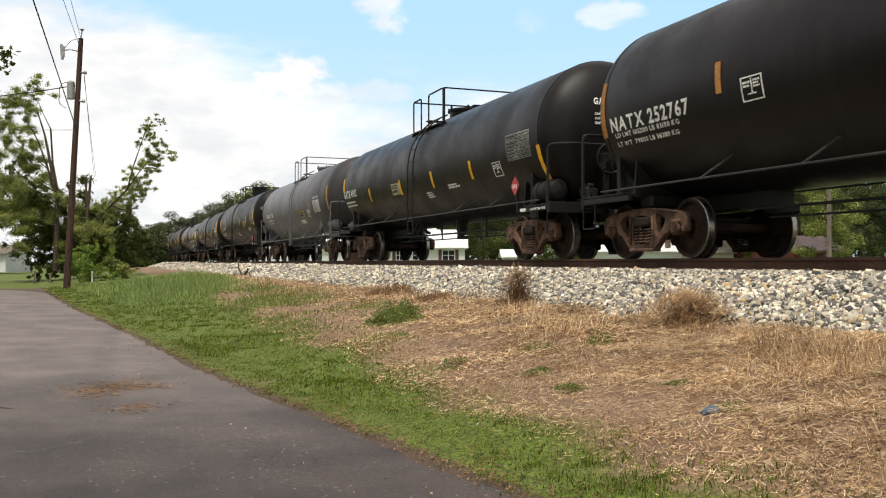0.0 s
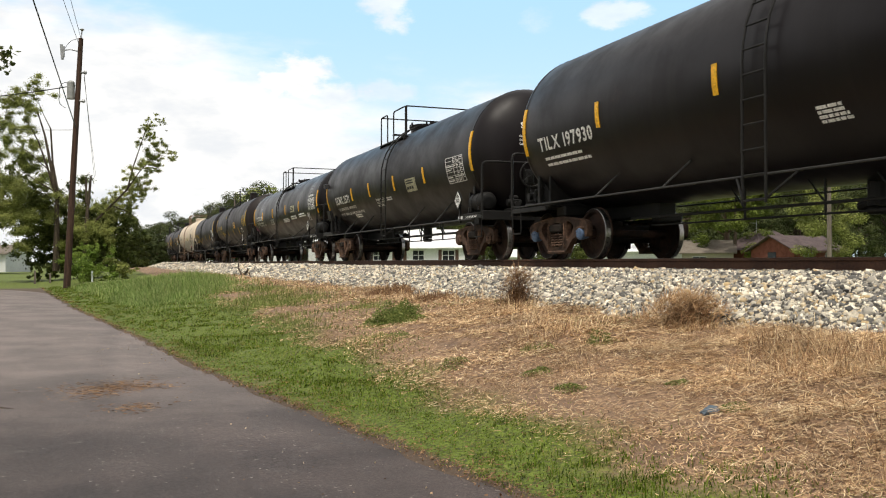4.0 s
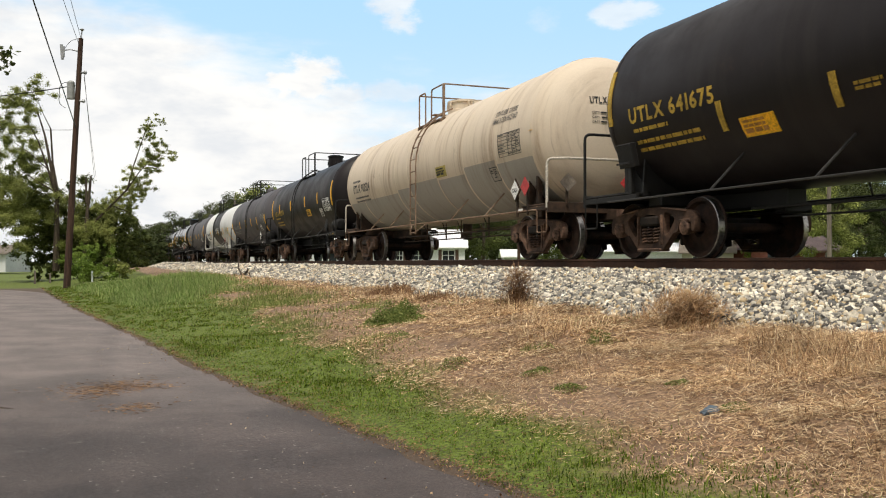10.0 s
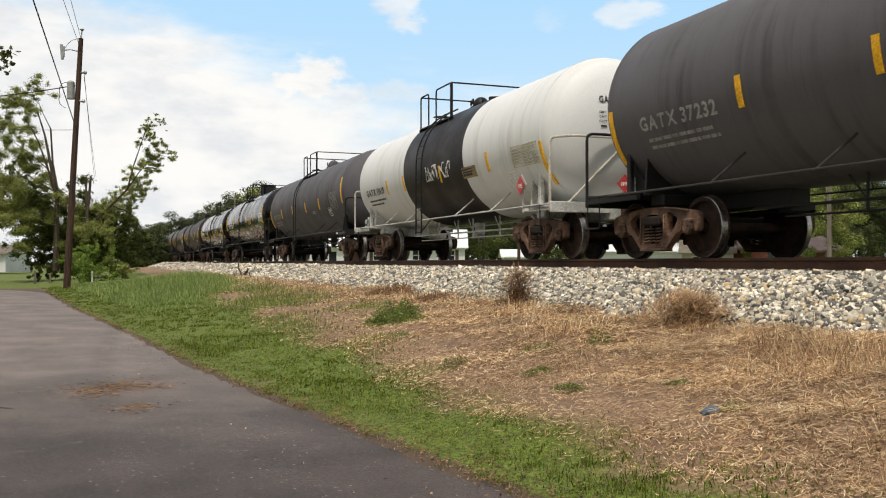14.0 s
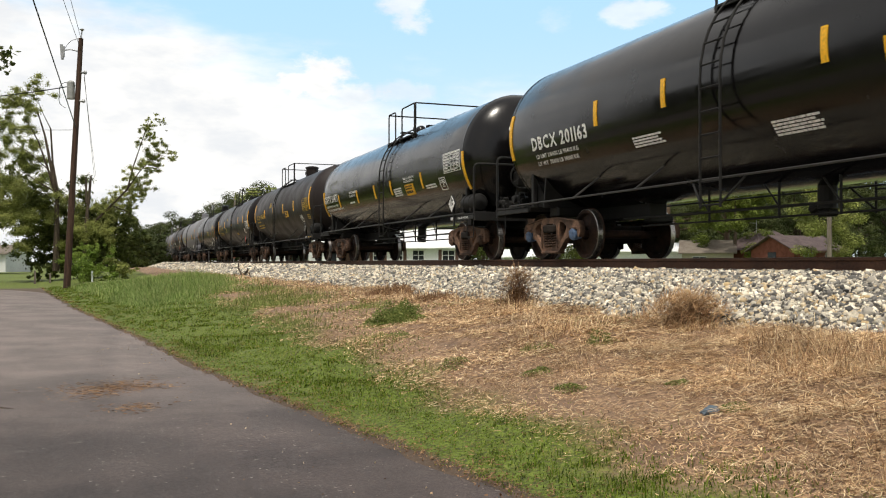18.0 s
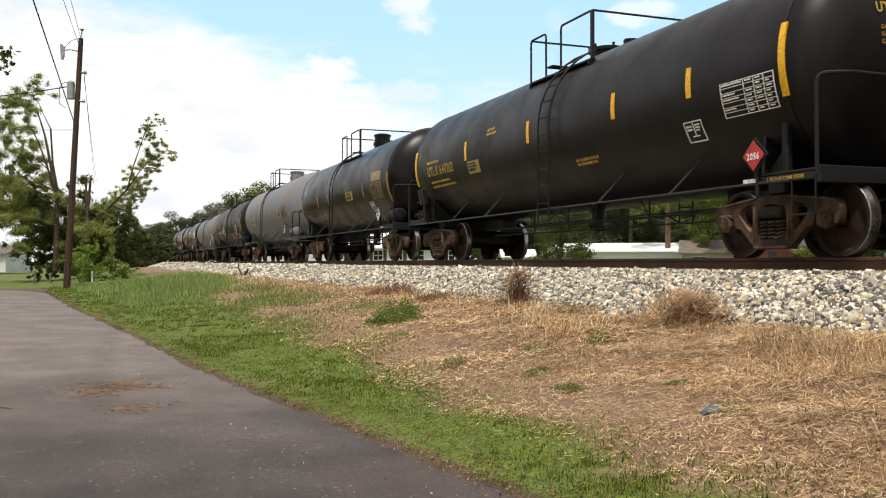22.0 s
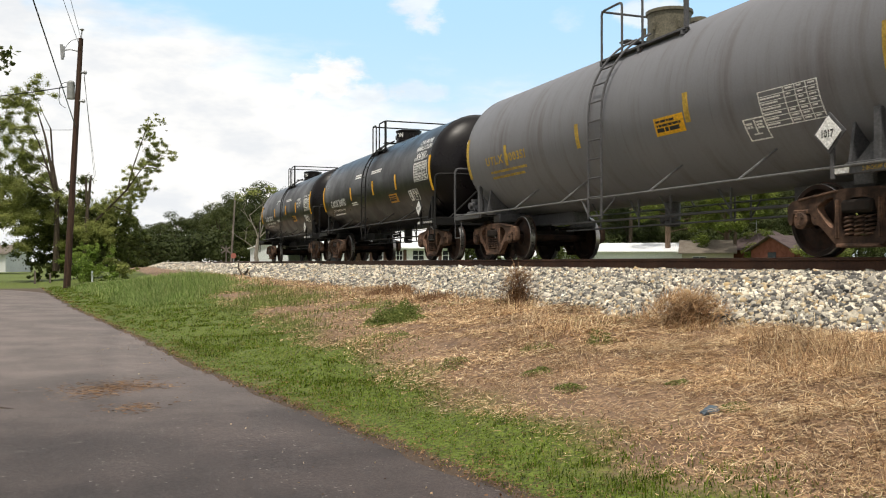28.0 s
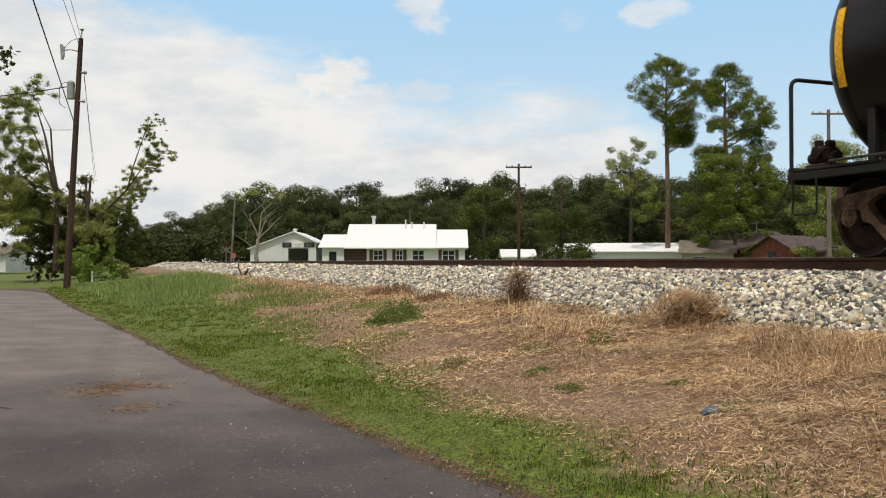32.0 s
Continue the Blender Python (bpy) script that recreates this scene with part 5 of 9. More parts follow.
    for key, name, m, label in (("g", "grass", GREEN_BLADE, "short green roadside grass"), ("s", "dry_grass", STRAW, "dry straw-coloured grass on the bank"), ("w", "weeds", WEED, "green weeds among the dry grass"), ("d", "dead_leaves", BROWN_STALK, "brown withered leaves along the road's edge"), ("t", "tall_grass", TALL, "tall pale green grass beside the track")):
        thing(name, tri_mesh(name, np.concatenate(V[key]), np.concatenate(T[key]), m), pose(0, 0, 0), label, "grass", kind="stuff")
    # single clumps
    def clump(name, x, y, r, n, h, m, label, w=0.006, lean=0.9, cat="bush"):
        a, q = rng.uniform(0, 6.28, n), r * np.sqrt(rng.random(n))
        fx, fy = q * np.cos(a), q * np.sin(a)
        fz = ground_height(x + fx, y + fy) - float(ground_height(x, y))
        if x > 5.3:
            fz = bed_height(x + fx) - float(bed_height(x))
        hh = h * rng.uniform(0.5, 1.1, n) * (1 - 0.55 * (q / r) ** 2)
        v, t = blades(rng, fx, fy, fz, hh, lean, np.full(n, w))
        z = float(max(bed_height(x), ground_height(x, y)))
        thing(name, tri_mesh(name, v, t, m), pose(x, y, z), label, cat)

    def tangle(x, y, r, n, h, m, label, w):
        """A dry domed bush of stalks that cross in all directions."""
        a, q = rng.uniform(0, 6.28, n), r * np.sqrt(rng.random(n)) * rng.uniform(0.4, 1.0, n)
        fx, fy = q * np.cos(a), q * np.sin(a)
        top = h * np.sqrt(np.clip(1 - (q / r) ** 2, 0.05, 1))
        v, t = lying(rng, fx, fy, top * rng.random(n) ** 0.6, rng.uniform(0.06, 0.24, n), np.full(n, w), 0.9)
        k = n // 2
        v2, t2 = blades(rng, fx[:k] * 0.6, fy[:k] * 0.6, np.zeros(k), top[:k] * rng.uniform(0.7, 1.2, k), 1.5, np.full(k, w))
        z = float(max(bed_height(x), ground_height(x, y)))
        thing("dry_bush", tri_mesh("dry_bush", np.concatenate([v, v2]), np.concatenate([t, t2 + len(v)]), m), pose(x, y, z - 0.02), label, "bush", kind="stuff")

    tangle(5.36, 7.32, 0.46, 1500, 0.34, DRY_STALK, "dead tan grass bush at the ballast's foot", 0.006)
    tangle(5.36, 7.27, 0.28, 300, 0.24, BROWN_STALK, "dead brown stalks within the tan bush", 0.006)
    tangle(5.49, 11.45, 0.27, 900, 0.50, BROWN_STALK, "dark brown dead weed bush on the ballast", 0.006)
    clump("dry_bush", 5.30, 7.15, 0.30, 700, 0.22, STRAW, "dead straw-coloured grass bush at the ballast's foot", 0.006, 1.3)
    clump("dry_bush", 5.25, 16.5, 0.5, 900, 0.35, BROWN_STALK, "brown dead weeds on the bank", 0.01, 1.0)
    clump("dry_bush", 5.3, 14.2, 0.35, 600, 0.25, BROWN_STALK, "low brown dead weeds on the bank", 0.008, 1.0)

    def weed_clump(x, y, r, h, n, size, label):
        """Feathery leaves on thin stems, domed and ragged."""
        a, q = rng.uniform(0, 6.28, n), r * np.sqrt(rng.random(n)) * rng.uniform(0.6, 1.15, n)
        fx, fy = q * np.cos(a), q * np.sin(a)
        z0 = ground_height(x + fx, y + fy) - float(ground_height(x, y))
        top = h * np.clip(1 - (q / r) ** 2, 0.12, 1) * (0.75 + 0.5 * np.sin(fx * 17 + x * 9) * np.sin(fy * 15))
        v, t = leaflets(rng, fx, fy, z0 + top * rng.random(n) ** 0.45, size * rng.uniform(0.5, 1.4, n))
        m = n // 6
        v2, t2 = blades(rng, fx[:m], fy[:m], z0[:m], np.maximum(top[:m], 0.02), 0.8, np.full(m, size * 0.35))
        me = tri_mesh("weed_clump", np.concatenate([v, v2]), np.concatenate([t, t2 + len(v)]), WEED)
        thing("weed_clump", me, pose(x, y, float(ground_height(x, y))), label, "weed", kind="stuff")

    weed_clump(3.75, 11.7, 0.46, 0.30, 3400, 0.016, "bright green feathery weed clump")
    weed_clump(4.15, 12.6, 0.36, 0.20, 1300, 0.016, "green feathery weed clump")
    for x, y, r, h in ((3.88, 7.61, 0.21, 0.12), (4.40, 7.36, 0.17, 0.17), (3.07, 7.75, 0.17, 0.09), (3.40, 6.70, 0.14, 0.08), (3.31, 5.98, 0.13, 0.06), (3.72, 4.60, 0.12, 0.05), (3.90, 5.44, 0.10, 0.05), (3.3, 10.1, 0.18, 0.11)):
        weed_clump(x, y, r, h, 520, 0.009, "small green weed clump in the straw")


def small_finds():
    rng = np.random.default_rng(17)
    # crumpled plastic bag
    s = Shape().lathe([(-0.06, 0.005)] + [(-0.055 + 0.11 * k / 8, 0.10 * math.sin(math.pi * (k + 0.6) / 9.4) ** 0.6) for k in range(9)] + [(0.06, 0.005)], "z", 16)
    s.v = [(x * 1.25 * (1 + 0.18 * math.sin(9 * z * 8 + 5 * y * 14)), y * 0.8 * (1 + 0.2 * math.sin(x * 40)), z * (1 + 0.4 * math.sin(x * 33 + y * 21))) for x, y, z in s.v]
    thing("plastic_bag", s.mesh("plastic_bag", plain("blue_grey_plastic", (0.11, 0.145, 0.18), 0.5)), pose(3.57, 4.64, 0.262) @ Matrix.Scale(0.54, 4), "crumpled blue-grey plastic bag on the dry grass", "litter")
    s = limbs([[(0, 0, 0, 0.05), (0.1, -0.7, 0.22, 0.045), (0.0, -1.5, 0.3, 0.03)], [(0, 0, 0, 0.05), (-0.1, 0.5, 0.35, 0.035), (0, 0.9, 0.75, 0.02)], [(0.1, -0.7, 0.22, 0.03), (0.2, -1.0, 0.0, 0.02)]])
    thing("fallen_branch", s.mesh("fallen_branch", BARK), pose(5.6, 38.5, 0.62), "dark fallen branch on the ballast", "branch")
    for x, y, rx, ry, n in ((0.04, 8.8, 0.30, 0.62, 700), (-0.05, 8.95, 0.5, 0.4, 260), (0.40, 8.9, 0.30, 0.22, 240), (0.25, 7.62, 0.24, 0.30, 200)):
        fx, fy = rng.normal(0, rx * 0.5, n), rng.normal(0, ry * 0.5, n)
        c, s_ = math.cos(radians(-HEADING)), math.sin(radians(-HEADING))
        fx, fy = fx * c - fy * s_, fx * s_ + fy * c
        v, t = lying(rng, fx, fy, rng.uniform(0.0, 0.012, n), rng.uniform(0.02, 0.07, n), rng.uniform(0.004, 0.009, n), 0.06)
        thing("straw_litter", tri_mesh("straw_litter", v, t, BROWN_STALK), pose(x, y, 0.030), "scattered dry straw on the asphalt", "litter", kind="stuff")
    thing("twig", limbs([[(0, 0, 0, 0.012), (0.15, 0.02, 0.01, 0.010), (0.32, -0.02, 0, 0.005)]]).mesh("twig", BARK), pose(-0.95, 8.0, 0.03, 0, 0, -15), "dark twig on the asphalt", "twig")
    n = 420                                            # grit and leaves on the road
    x, y = rng.uniform(-3.5, 2.0, n), rng.uniform(3.5, 16, n)
    k = x < road_edge(y) - 0.05
    x, y = x[k], y[k]
    v, t = blades(rng, x, y, np.full(len(x), 0.022), rng.uniform(0.006, 0.02, len(x)), 1.3, rng.uniform(0.006, 0.02, len(x)))
    thing("road_litter", tri_mesh("road_litter", v, t, STRAW), pose(0, 0, 0), "bits of leaf and grit on the asphalt", "litter", kind="stuff")


# ---- beside the road: pole, broken trees, lawn ----
def aim(u, d, v):
    """d metres ahead, u and v the slopes sideways and up from the eye's level."""
    return site(u, d, EYE + v * d)


def roadside():
    rng = np.random.default_rng(31)
    foot, top = site(-0.4218, 40.3, 0.0), site(-0.4072, 40.3, 11.35)
    lean = top - foot
    pole = base("utility_pole", Matrix.Translation(foot), "tall brown leaning wooden utility pole", "utility pole")
    part("pole", Shape().cyl((0, 0, -0.3), lean, 0.160, 18, 0.105), POLE_WOOD, pole)
    at = lambda z: lean * (z / 11.35)
    right = Vector((ahead[1], -ahead[0], 0))
    part("pole_top_pin", Shape().cyl(lean, lean + right * 0.05 + Vector((0, 0, 0.35)), 0.03, 8).lathe([(0, 0.03), (0.05, 0.12), (0.1, 0.05)], "z", 10, tuple(lean + right * 0.05 + Vector((0, 0, 0.35)))), GALV, pole)
    a = at(10.75)
    part("cutout_bracket", Shape().pipe([a, a - right * 0.45 + Vector((0, 0, 0.10)), a - right * 0.85 + Vector((0, 0, 0.05))], 0.03, 7), GALV, pole)
    part("fuse_cutout", Shape().cyl(a - right * 0.85 + Vector((0, 0, 0.32)), a - right * 0.80 + Vector((0, 0, -0.35)), 0.07, 10).box(tuple(a - right * 0.75 + Vector((0, 0, 0.0))), (0.1, 0.1, 0.5), 0.02), GALV, pole)
    tz = at(9.0) - right * 0.32
    part("transformer", Shape().lathe([(-0.40, 0.05), (-0.40, 0.17), (0.34, 0.17), (0.40, 0.13), (0.44, 0.03)], "z", 20, tuple(tz)), plain("pale_grey_paint", (0.36, 0.37, 0.36), 0.5), pole)
    for k, z in enumerate((9.8, 8.5)):
        part("insulator", Shape().cyl(at(z) + right * 0.05, at(z) + right * 0.28, 0.05, 8).lathe([(-0.08, 0.05), (0, 0.09), (0.08, 0.05)], "z", 10, tuple(at(z) + right * 0.28)), GALV, pole)
    part("jumper_wire", Shape().pipe([a - right * 0.8, a - right * 0.45 + Vector((0, 0, 0.5)), lean - right * 0.1], 0.012, 5, 0.2).pipe([tz + Vector((0, 0, 0.4)), tz - right * 0.5 + Vector((0, 0, 0.3)), tz - right * 0.55 - Vector((0, 0, 0.6)), tz - right * 0.25 - Vector((0, 0, 0.8))], 0.014, 5, 0.25), WIRE, pole)

    def wire(p, q, sag, r, label):
        pts = [p.lerp(q, t) - Vector((0, 0, sag * 4 * t * (1 - t))) for t in np.linspace(0, 1, 19)]
        thing("power_line", Shape().pipe(pts, r, 5).mesh("power_line", WIRE, True), pose(0, 0, 0), label, "power line", "lines on the utility pole")
    wire(foot + lean, site(-0.42, 33, 10.95) * 1.0 + (site(-0.42, 33, 0) - site(-0.4055, 40.3, 0)) * 5, 0.0, 0.011, "thin black power line overhead")
    wire(foot + at(10.9), site(-0.4265, 33, 10.9) + (site(-0.4265, 33, 0) - site(-0.408, 40.3, 0)) * 5, 0.1, 0.011, "thin black power line overhead")
    wire(foot + at(7.3), aim(-0.461, 21.4, 0.2945) + (aim(-0.461, 21.4, 0.2945) - (foot + at(7.3))) * 1.2, 0.0, 0.020, "thick black cable overhead")
    wire(foot + at(9.25), aim(-0.56, 41, 0.182), 0.1, 0.022, "black service cable beside the pole")
    wire(foot + at(7.2), aim(-0.56, 50, 0.155), 0.1, 0.012, "thin black service wire on the pole")
    wire(foot + at(9.7) + right * 0.25, aim(-0.391, 75, 0.095), 0.2, 0.012, "thin power line leading away")
    wire(foot + at(9.6) + right * 0.25, aim(-0.389, 75, 0.095), 0.25, 0.012, "thin power line leading away")

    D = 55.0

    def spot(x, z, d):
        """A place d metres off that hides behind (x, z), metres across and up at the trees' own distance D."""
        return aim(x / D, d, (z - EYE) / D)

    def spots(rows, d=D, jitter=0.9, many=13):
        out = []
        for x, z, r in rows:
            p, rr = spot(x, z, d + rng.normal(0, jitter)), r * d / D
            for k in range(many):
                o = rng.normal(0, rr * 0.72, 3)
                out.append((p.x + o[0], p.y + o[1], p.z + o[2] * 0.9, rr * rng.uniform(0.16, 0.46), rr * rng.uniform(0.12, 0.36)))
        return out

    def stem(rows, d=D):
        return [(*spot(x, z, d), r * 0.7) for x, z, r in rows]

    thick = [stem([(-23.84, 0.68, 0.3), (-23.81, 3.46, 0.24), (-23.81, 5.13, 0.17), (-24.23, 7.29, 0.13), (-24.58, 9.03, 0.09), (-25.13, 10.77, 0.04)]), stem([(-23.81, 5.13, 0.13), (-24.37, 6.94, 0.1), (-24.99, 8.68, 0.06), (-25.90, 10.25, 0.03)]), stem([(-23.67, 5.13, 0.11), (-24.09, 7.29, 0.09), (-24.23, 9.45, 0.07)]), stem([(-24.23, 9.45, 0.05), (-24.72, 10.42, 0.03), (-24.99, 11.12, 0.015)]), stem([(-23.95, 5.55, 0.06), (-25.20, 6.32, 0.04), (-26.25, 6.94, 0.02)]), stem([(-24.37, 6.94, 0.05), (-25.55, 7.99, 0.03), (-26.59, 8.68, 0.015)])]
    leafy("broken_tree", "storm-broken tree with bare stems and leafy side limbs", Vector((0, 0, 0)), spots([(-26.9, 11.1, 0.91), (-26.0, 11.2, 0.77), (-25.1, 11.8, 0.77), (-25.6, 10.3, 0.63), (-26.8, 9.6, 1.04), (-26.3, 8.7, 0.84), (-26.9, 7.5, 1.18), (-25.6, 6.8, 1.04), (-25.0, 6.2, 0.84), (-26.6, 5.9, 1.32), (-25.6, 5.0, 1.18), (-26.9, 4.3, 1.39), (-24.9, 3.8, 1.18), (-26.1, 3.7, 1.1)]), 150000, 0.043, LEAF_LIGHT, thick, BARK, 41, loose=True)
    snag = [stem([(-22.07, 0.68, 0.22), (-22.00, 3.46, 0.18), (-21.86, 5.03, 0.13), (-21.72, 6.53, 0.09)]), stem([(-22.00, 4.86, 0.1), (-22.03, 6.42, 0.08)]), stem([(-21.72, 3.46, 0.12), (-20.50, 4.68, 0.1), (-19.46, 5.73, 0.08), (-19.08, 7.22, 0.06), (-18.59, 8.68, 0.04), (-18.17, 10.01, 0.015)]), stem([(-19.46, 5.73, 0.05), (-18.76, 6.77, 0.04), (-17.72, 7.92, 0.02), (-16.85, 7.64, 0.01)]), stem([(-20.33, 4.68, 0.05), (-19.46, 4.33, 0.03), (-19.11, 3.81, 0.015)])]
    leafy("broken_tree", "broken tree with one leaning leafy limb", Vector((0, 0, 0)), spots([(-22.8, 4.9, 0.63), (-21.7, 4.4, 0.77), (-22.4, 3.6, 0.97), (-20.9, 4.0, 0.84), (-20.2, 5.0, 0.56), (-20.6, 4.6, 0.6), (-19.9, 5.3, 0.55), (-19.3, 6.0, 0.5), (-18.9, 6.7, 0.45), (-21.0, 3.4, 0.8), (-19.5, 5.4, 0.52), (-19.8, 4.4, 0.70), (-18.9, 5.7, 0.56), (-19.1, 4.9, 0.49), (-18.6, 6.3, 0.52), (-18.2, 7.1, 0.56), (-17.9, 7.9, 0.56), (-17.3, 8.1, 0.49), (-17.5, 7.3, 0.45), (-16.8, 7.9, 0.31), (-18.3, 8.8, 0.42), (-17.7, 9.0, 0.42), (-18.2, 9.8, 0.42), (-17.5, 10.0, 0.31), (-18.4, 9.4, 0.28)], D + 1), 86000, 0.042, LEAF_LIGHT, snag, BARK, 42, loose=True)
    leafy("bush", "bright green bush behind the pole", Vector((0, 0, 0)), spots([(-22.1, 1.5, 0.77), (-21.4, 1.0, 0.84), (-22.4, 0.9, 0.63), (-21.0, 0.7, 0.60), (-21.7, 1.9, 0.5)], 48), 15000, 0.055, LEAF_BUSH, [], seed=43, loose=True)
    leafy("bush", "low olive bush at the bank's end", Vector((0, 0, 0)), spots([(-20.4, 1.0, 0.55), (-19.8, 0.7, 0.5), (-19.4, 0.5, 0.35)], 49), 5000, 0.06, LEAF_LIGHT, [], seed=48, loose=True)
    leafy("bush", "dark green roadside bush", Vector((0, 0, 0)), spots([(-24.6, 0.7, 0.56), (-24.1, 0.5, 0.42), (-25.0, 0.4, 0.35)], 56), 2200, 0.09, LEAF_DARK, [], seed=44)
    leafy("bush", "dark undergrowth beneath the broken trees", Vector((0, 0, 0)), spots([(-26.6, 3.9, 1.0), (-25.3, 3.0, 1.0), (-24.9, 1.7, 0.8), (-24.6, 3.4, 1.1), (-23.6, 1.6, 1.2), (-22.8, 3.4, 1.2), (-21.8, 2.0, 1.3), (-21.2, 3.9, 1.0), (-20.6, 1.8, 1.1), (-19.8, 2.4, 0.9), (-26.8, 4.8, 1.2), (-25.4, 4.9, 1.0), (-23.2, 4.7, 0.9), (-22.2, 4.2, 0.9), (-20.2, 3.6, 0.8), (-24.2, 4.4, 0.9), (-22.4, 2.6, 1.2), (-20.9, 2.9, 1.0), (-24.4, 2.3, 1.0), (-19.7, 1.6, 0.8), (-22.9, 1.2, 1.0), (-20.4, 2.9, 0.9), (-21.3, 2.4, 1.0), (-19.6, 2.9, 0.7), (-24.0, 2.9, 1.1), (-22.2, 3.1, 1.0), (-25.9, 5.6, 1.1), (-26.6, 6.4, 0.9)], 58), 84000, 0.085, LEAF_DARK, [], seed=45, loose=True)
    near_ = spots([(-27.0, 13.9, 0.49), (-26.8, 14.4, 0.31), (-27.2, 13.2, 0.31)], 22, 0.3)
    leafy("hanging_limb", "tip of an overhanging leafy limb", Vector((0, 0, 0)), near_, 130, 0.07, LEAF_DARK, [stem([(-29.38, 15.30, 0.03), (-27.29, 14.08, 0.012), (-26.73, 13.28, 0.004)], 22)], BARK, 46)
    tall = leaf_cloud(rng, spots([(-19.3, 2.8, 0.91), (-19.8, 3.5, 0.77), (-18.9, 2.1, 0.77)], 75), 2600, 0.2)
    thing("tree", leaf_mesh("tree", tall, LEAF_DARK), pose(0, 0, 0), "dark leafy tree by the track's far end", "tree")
    for u, d, h, m in ((-0.393, 47.5, 0.62, WHITE_SIDING), (-0.44, 50, 0.55, OLD_POLE), (-0.457, 50, 0.75, OLD_POLE)):
        thing("marker_post", Shape().box((0, 0, h / 2), (0.10, 0.10, h), 0.015).mesh("marker_post", m), Matrix.Translation(site(u, d, float(ground_height(*site(u, d).xy)))), "short post at the edge of the lawn", "post")
    s = shed("house", -0.5175, 95, 5.2, 6, 2.0, 2.9, WHITE_SIDING, ROOF_TAN, "white house beyond the lawn", 0, [(0.4, 1.1, 0.6, 1.9)])
    # crossing signs down the line
    sg = base("crossing_sign", turned(-0.243, 82), "railway crossbuck sign on a white post", "sign")
    part("post", Shape().box((0, 0, 1.3), (0.10, 0.10, 2.6), 0.01), OLD_POLE, sg)
    for a in (35, -35):
        part("blade", Shape().box((0, -0.06, 2.2), (1.0, 0.03, 0.13), 0.004, Matrix.Rotation(radians(a), 4, "Y")), OLD_POLE, sg)
    st = base("round_sign", turned(-0.2345, 80), "weathered round red sign on a post", "sign")
    part("post", Shape().box((0, 0, 0.9), (0.07, 0.07, 1.8), 0.008), GALV, st)
    part("disc", Shape().cyl((0, -0.05, 1.65), (0, -0.07, 1.65), 0.24, 20), plain("faded_red", (0.45, 0.16, 0.12), 0.6), st)


build_stones()
build_grass()
small_finds()
roadside()


# ---- the train: tank cars, in running order ----
WHEEL = 0.457


GREASE = mat("greasy_iron", (0.010, 0.009, 0.008), (0.030, 0.021, 0.016), 3.5, 0.8, 0.0, 26, 0.3, 0.01)


def rounded(pts):
    """Corners cut twice, so that a casting's outline runs smooth."""
    for _ in range(2):
        out = []
        for (a, b), (c, d) in zip(pts, pts[1:] + pts[:1]):
            out += [(a * 0.78 + c * 0.22, b * 0.78 + d * 0.22), (a * 0.22 + c * 0.78, b * 0.22 + d * 0.78)]
        pts = out
    return pts


def plate(loops, x0, x1):
    """A thick plate in the (y, z) plane, its first loop the outline, the others holes."""
    s = Shape()
    flat = [p for lp in loops for p in lp]
    n = len(flat)
    tris = tessellate_polygon([[Vector((a, b, 0)) for a, b in lp] for lp in loops])
    faces = [tuple(t) for t in tris] + [tuple(i + n for i in t[::-1]) for t in tris]
    o = 0
    for lp in loops:
        m = len(lp)
        faces += [(o + k, o + (k + 1) % m, n + o + (k + 1) % m, n + o + k) for k in range(m)]
        o += m
    return s.add([(x0, a, b) for a, b in flat] + [(x1, a, b) for a, b in flat], faces)


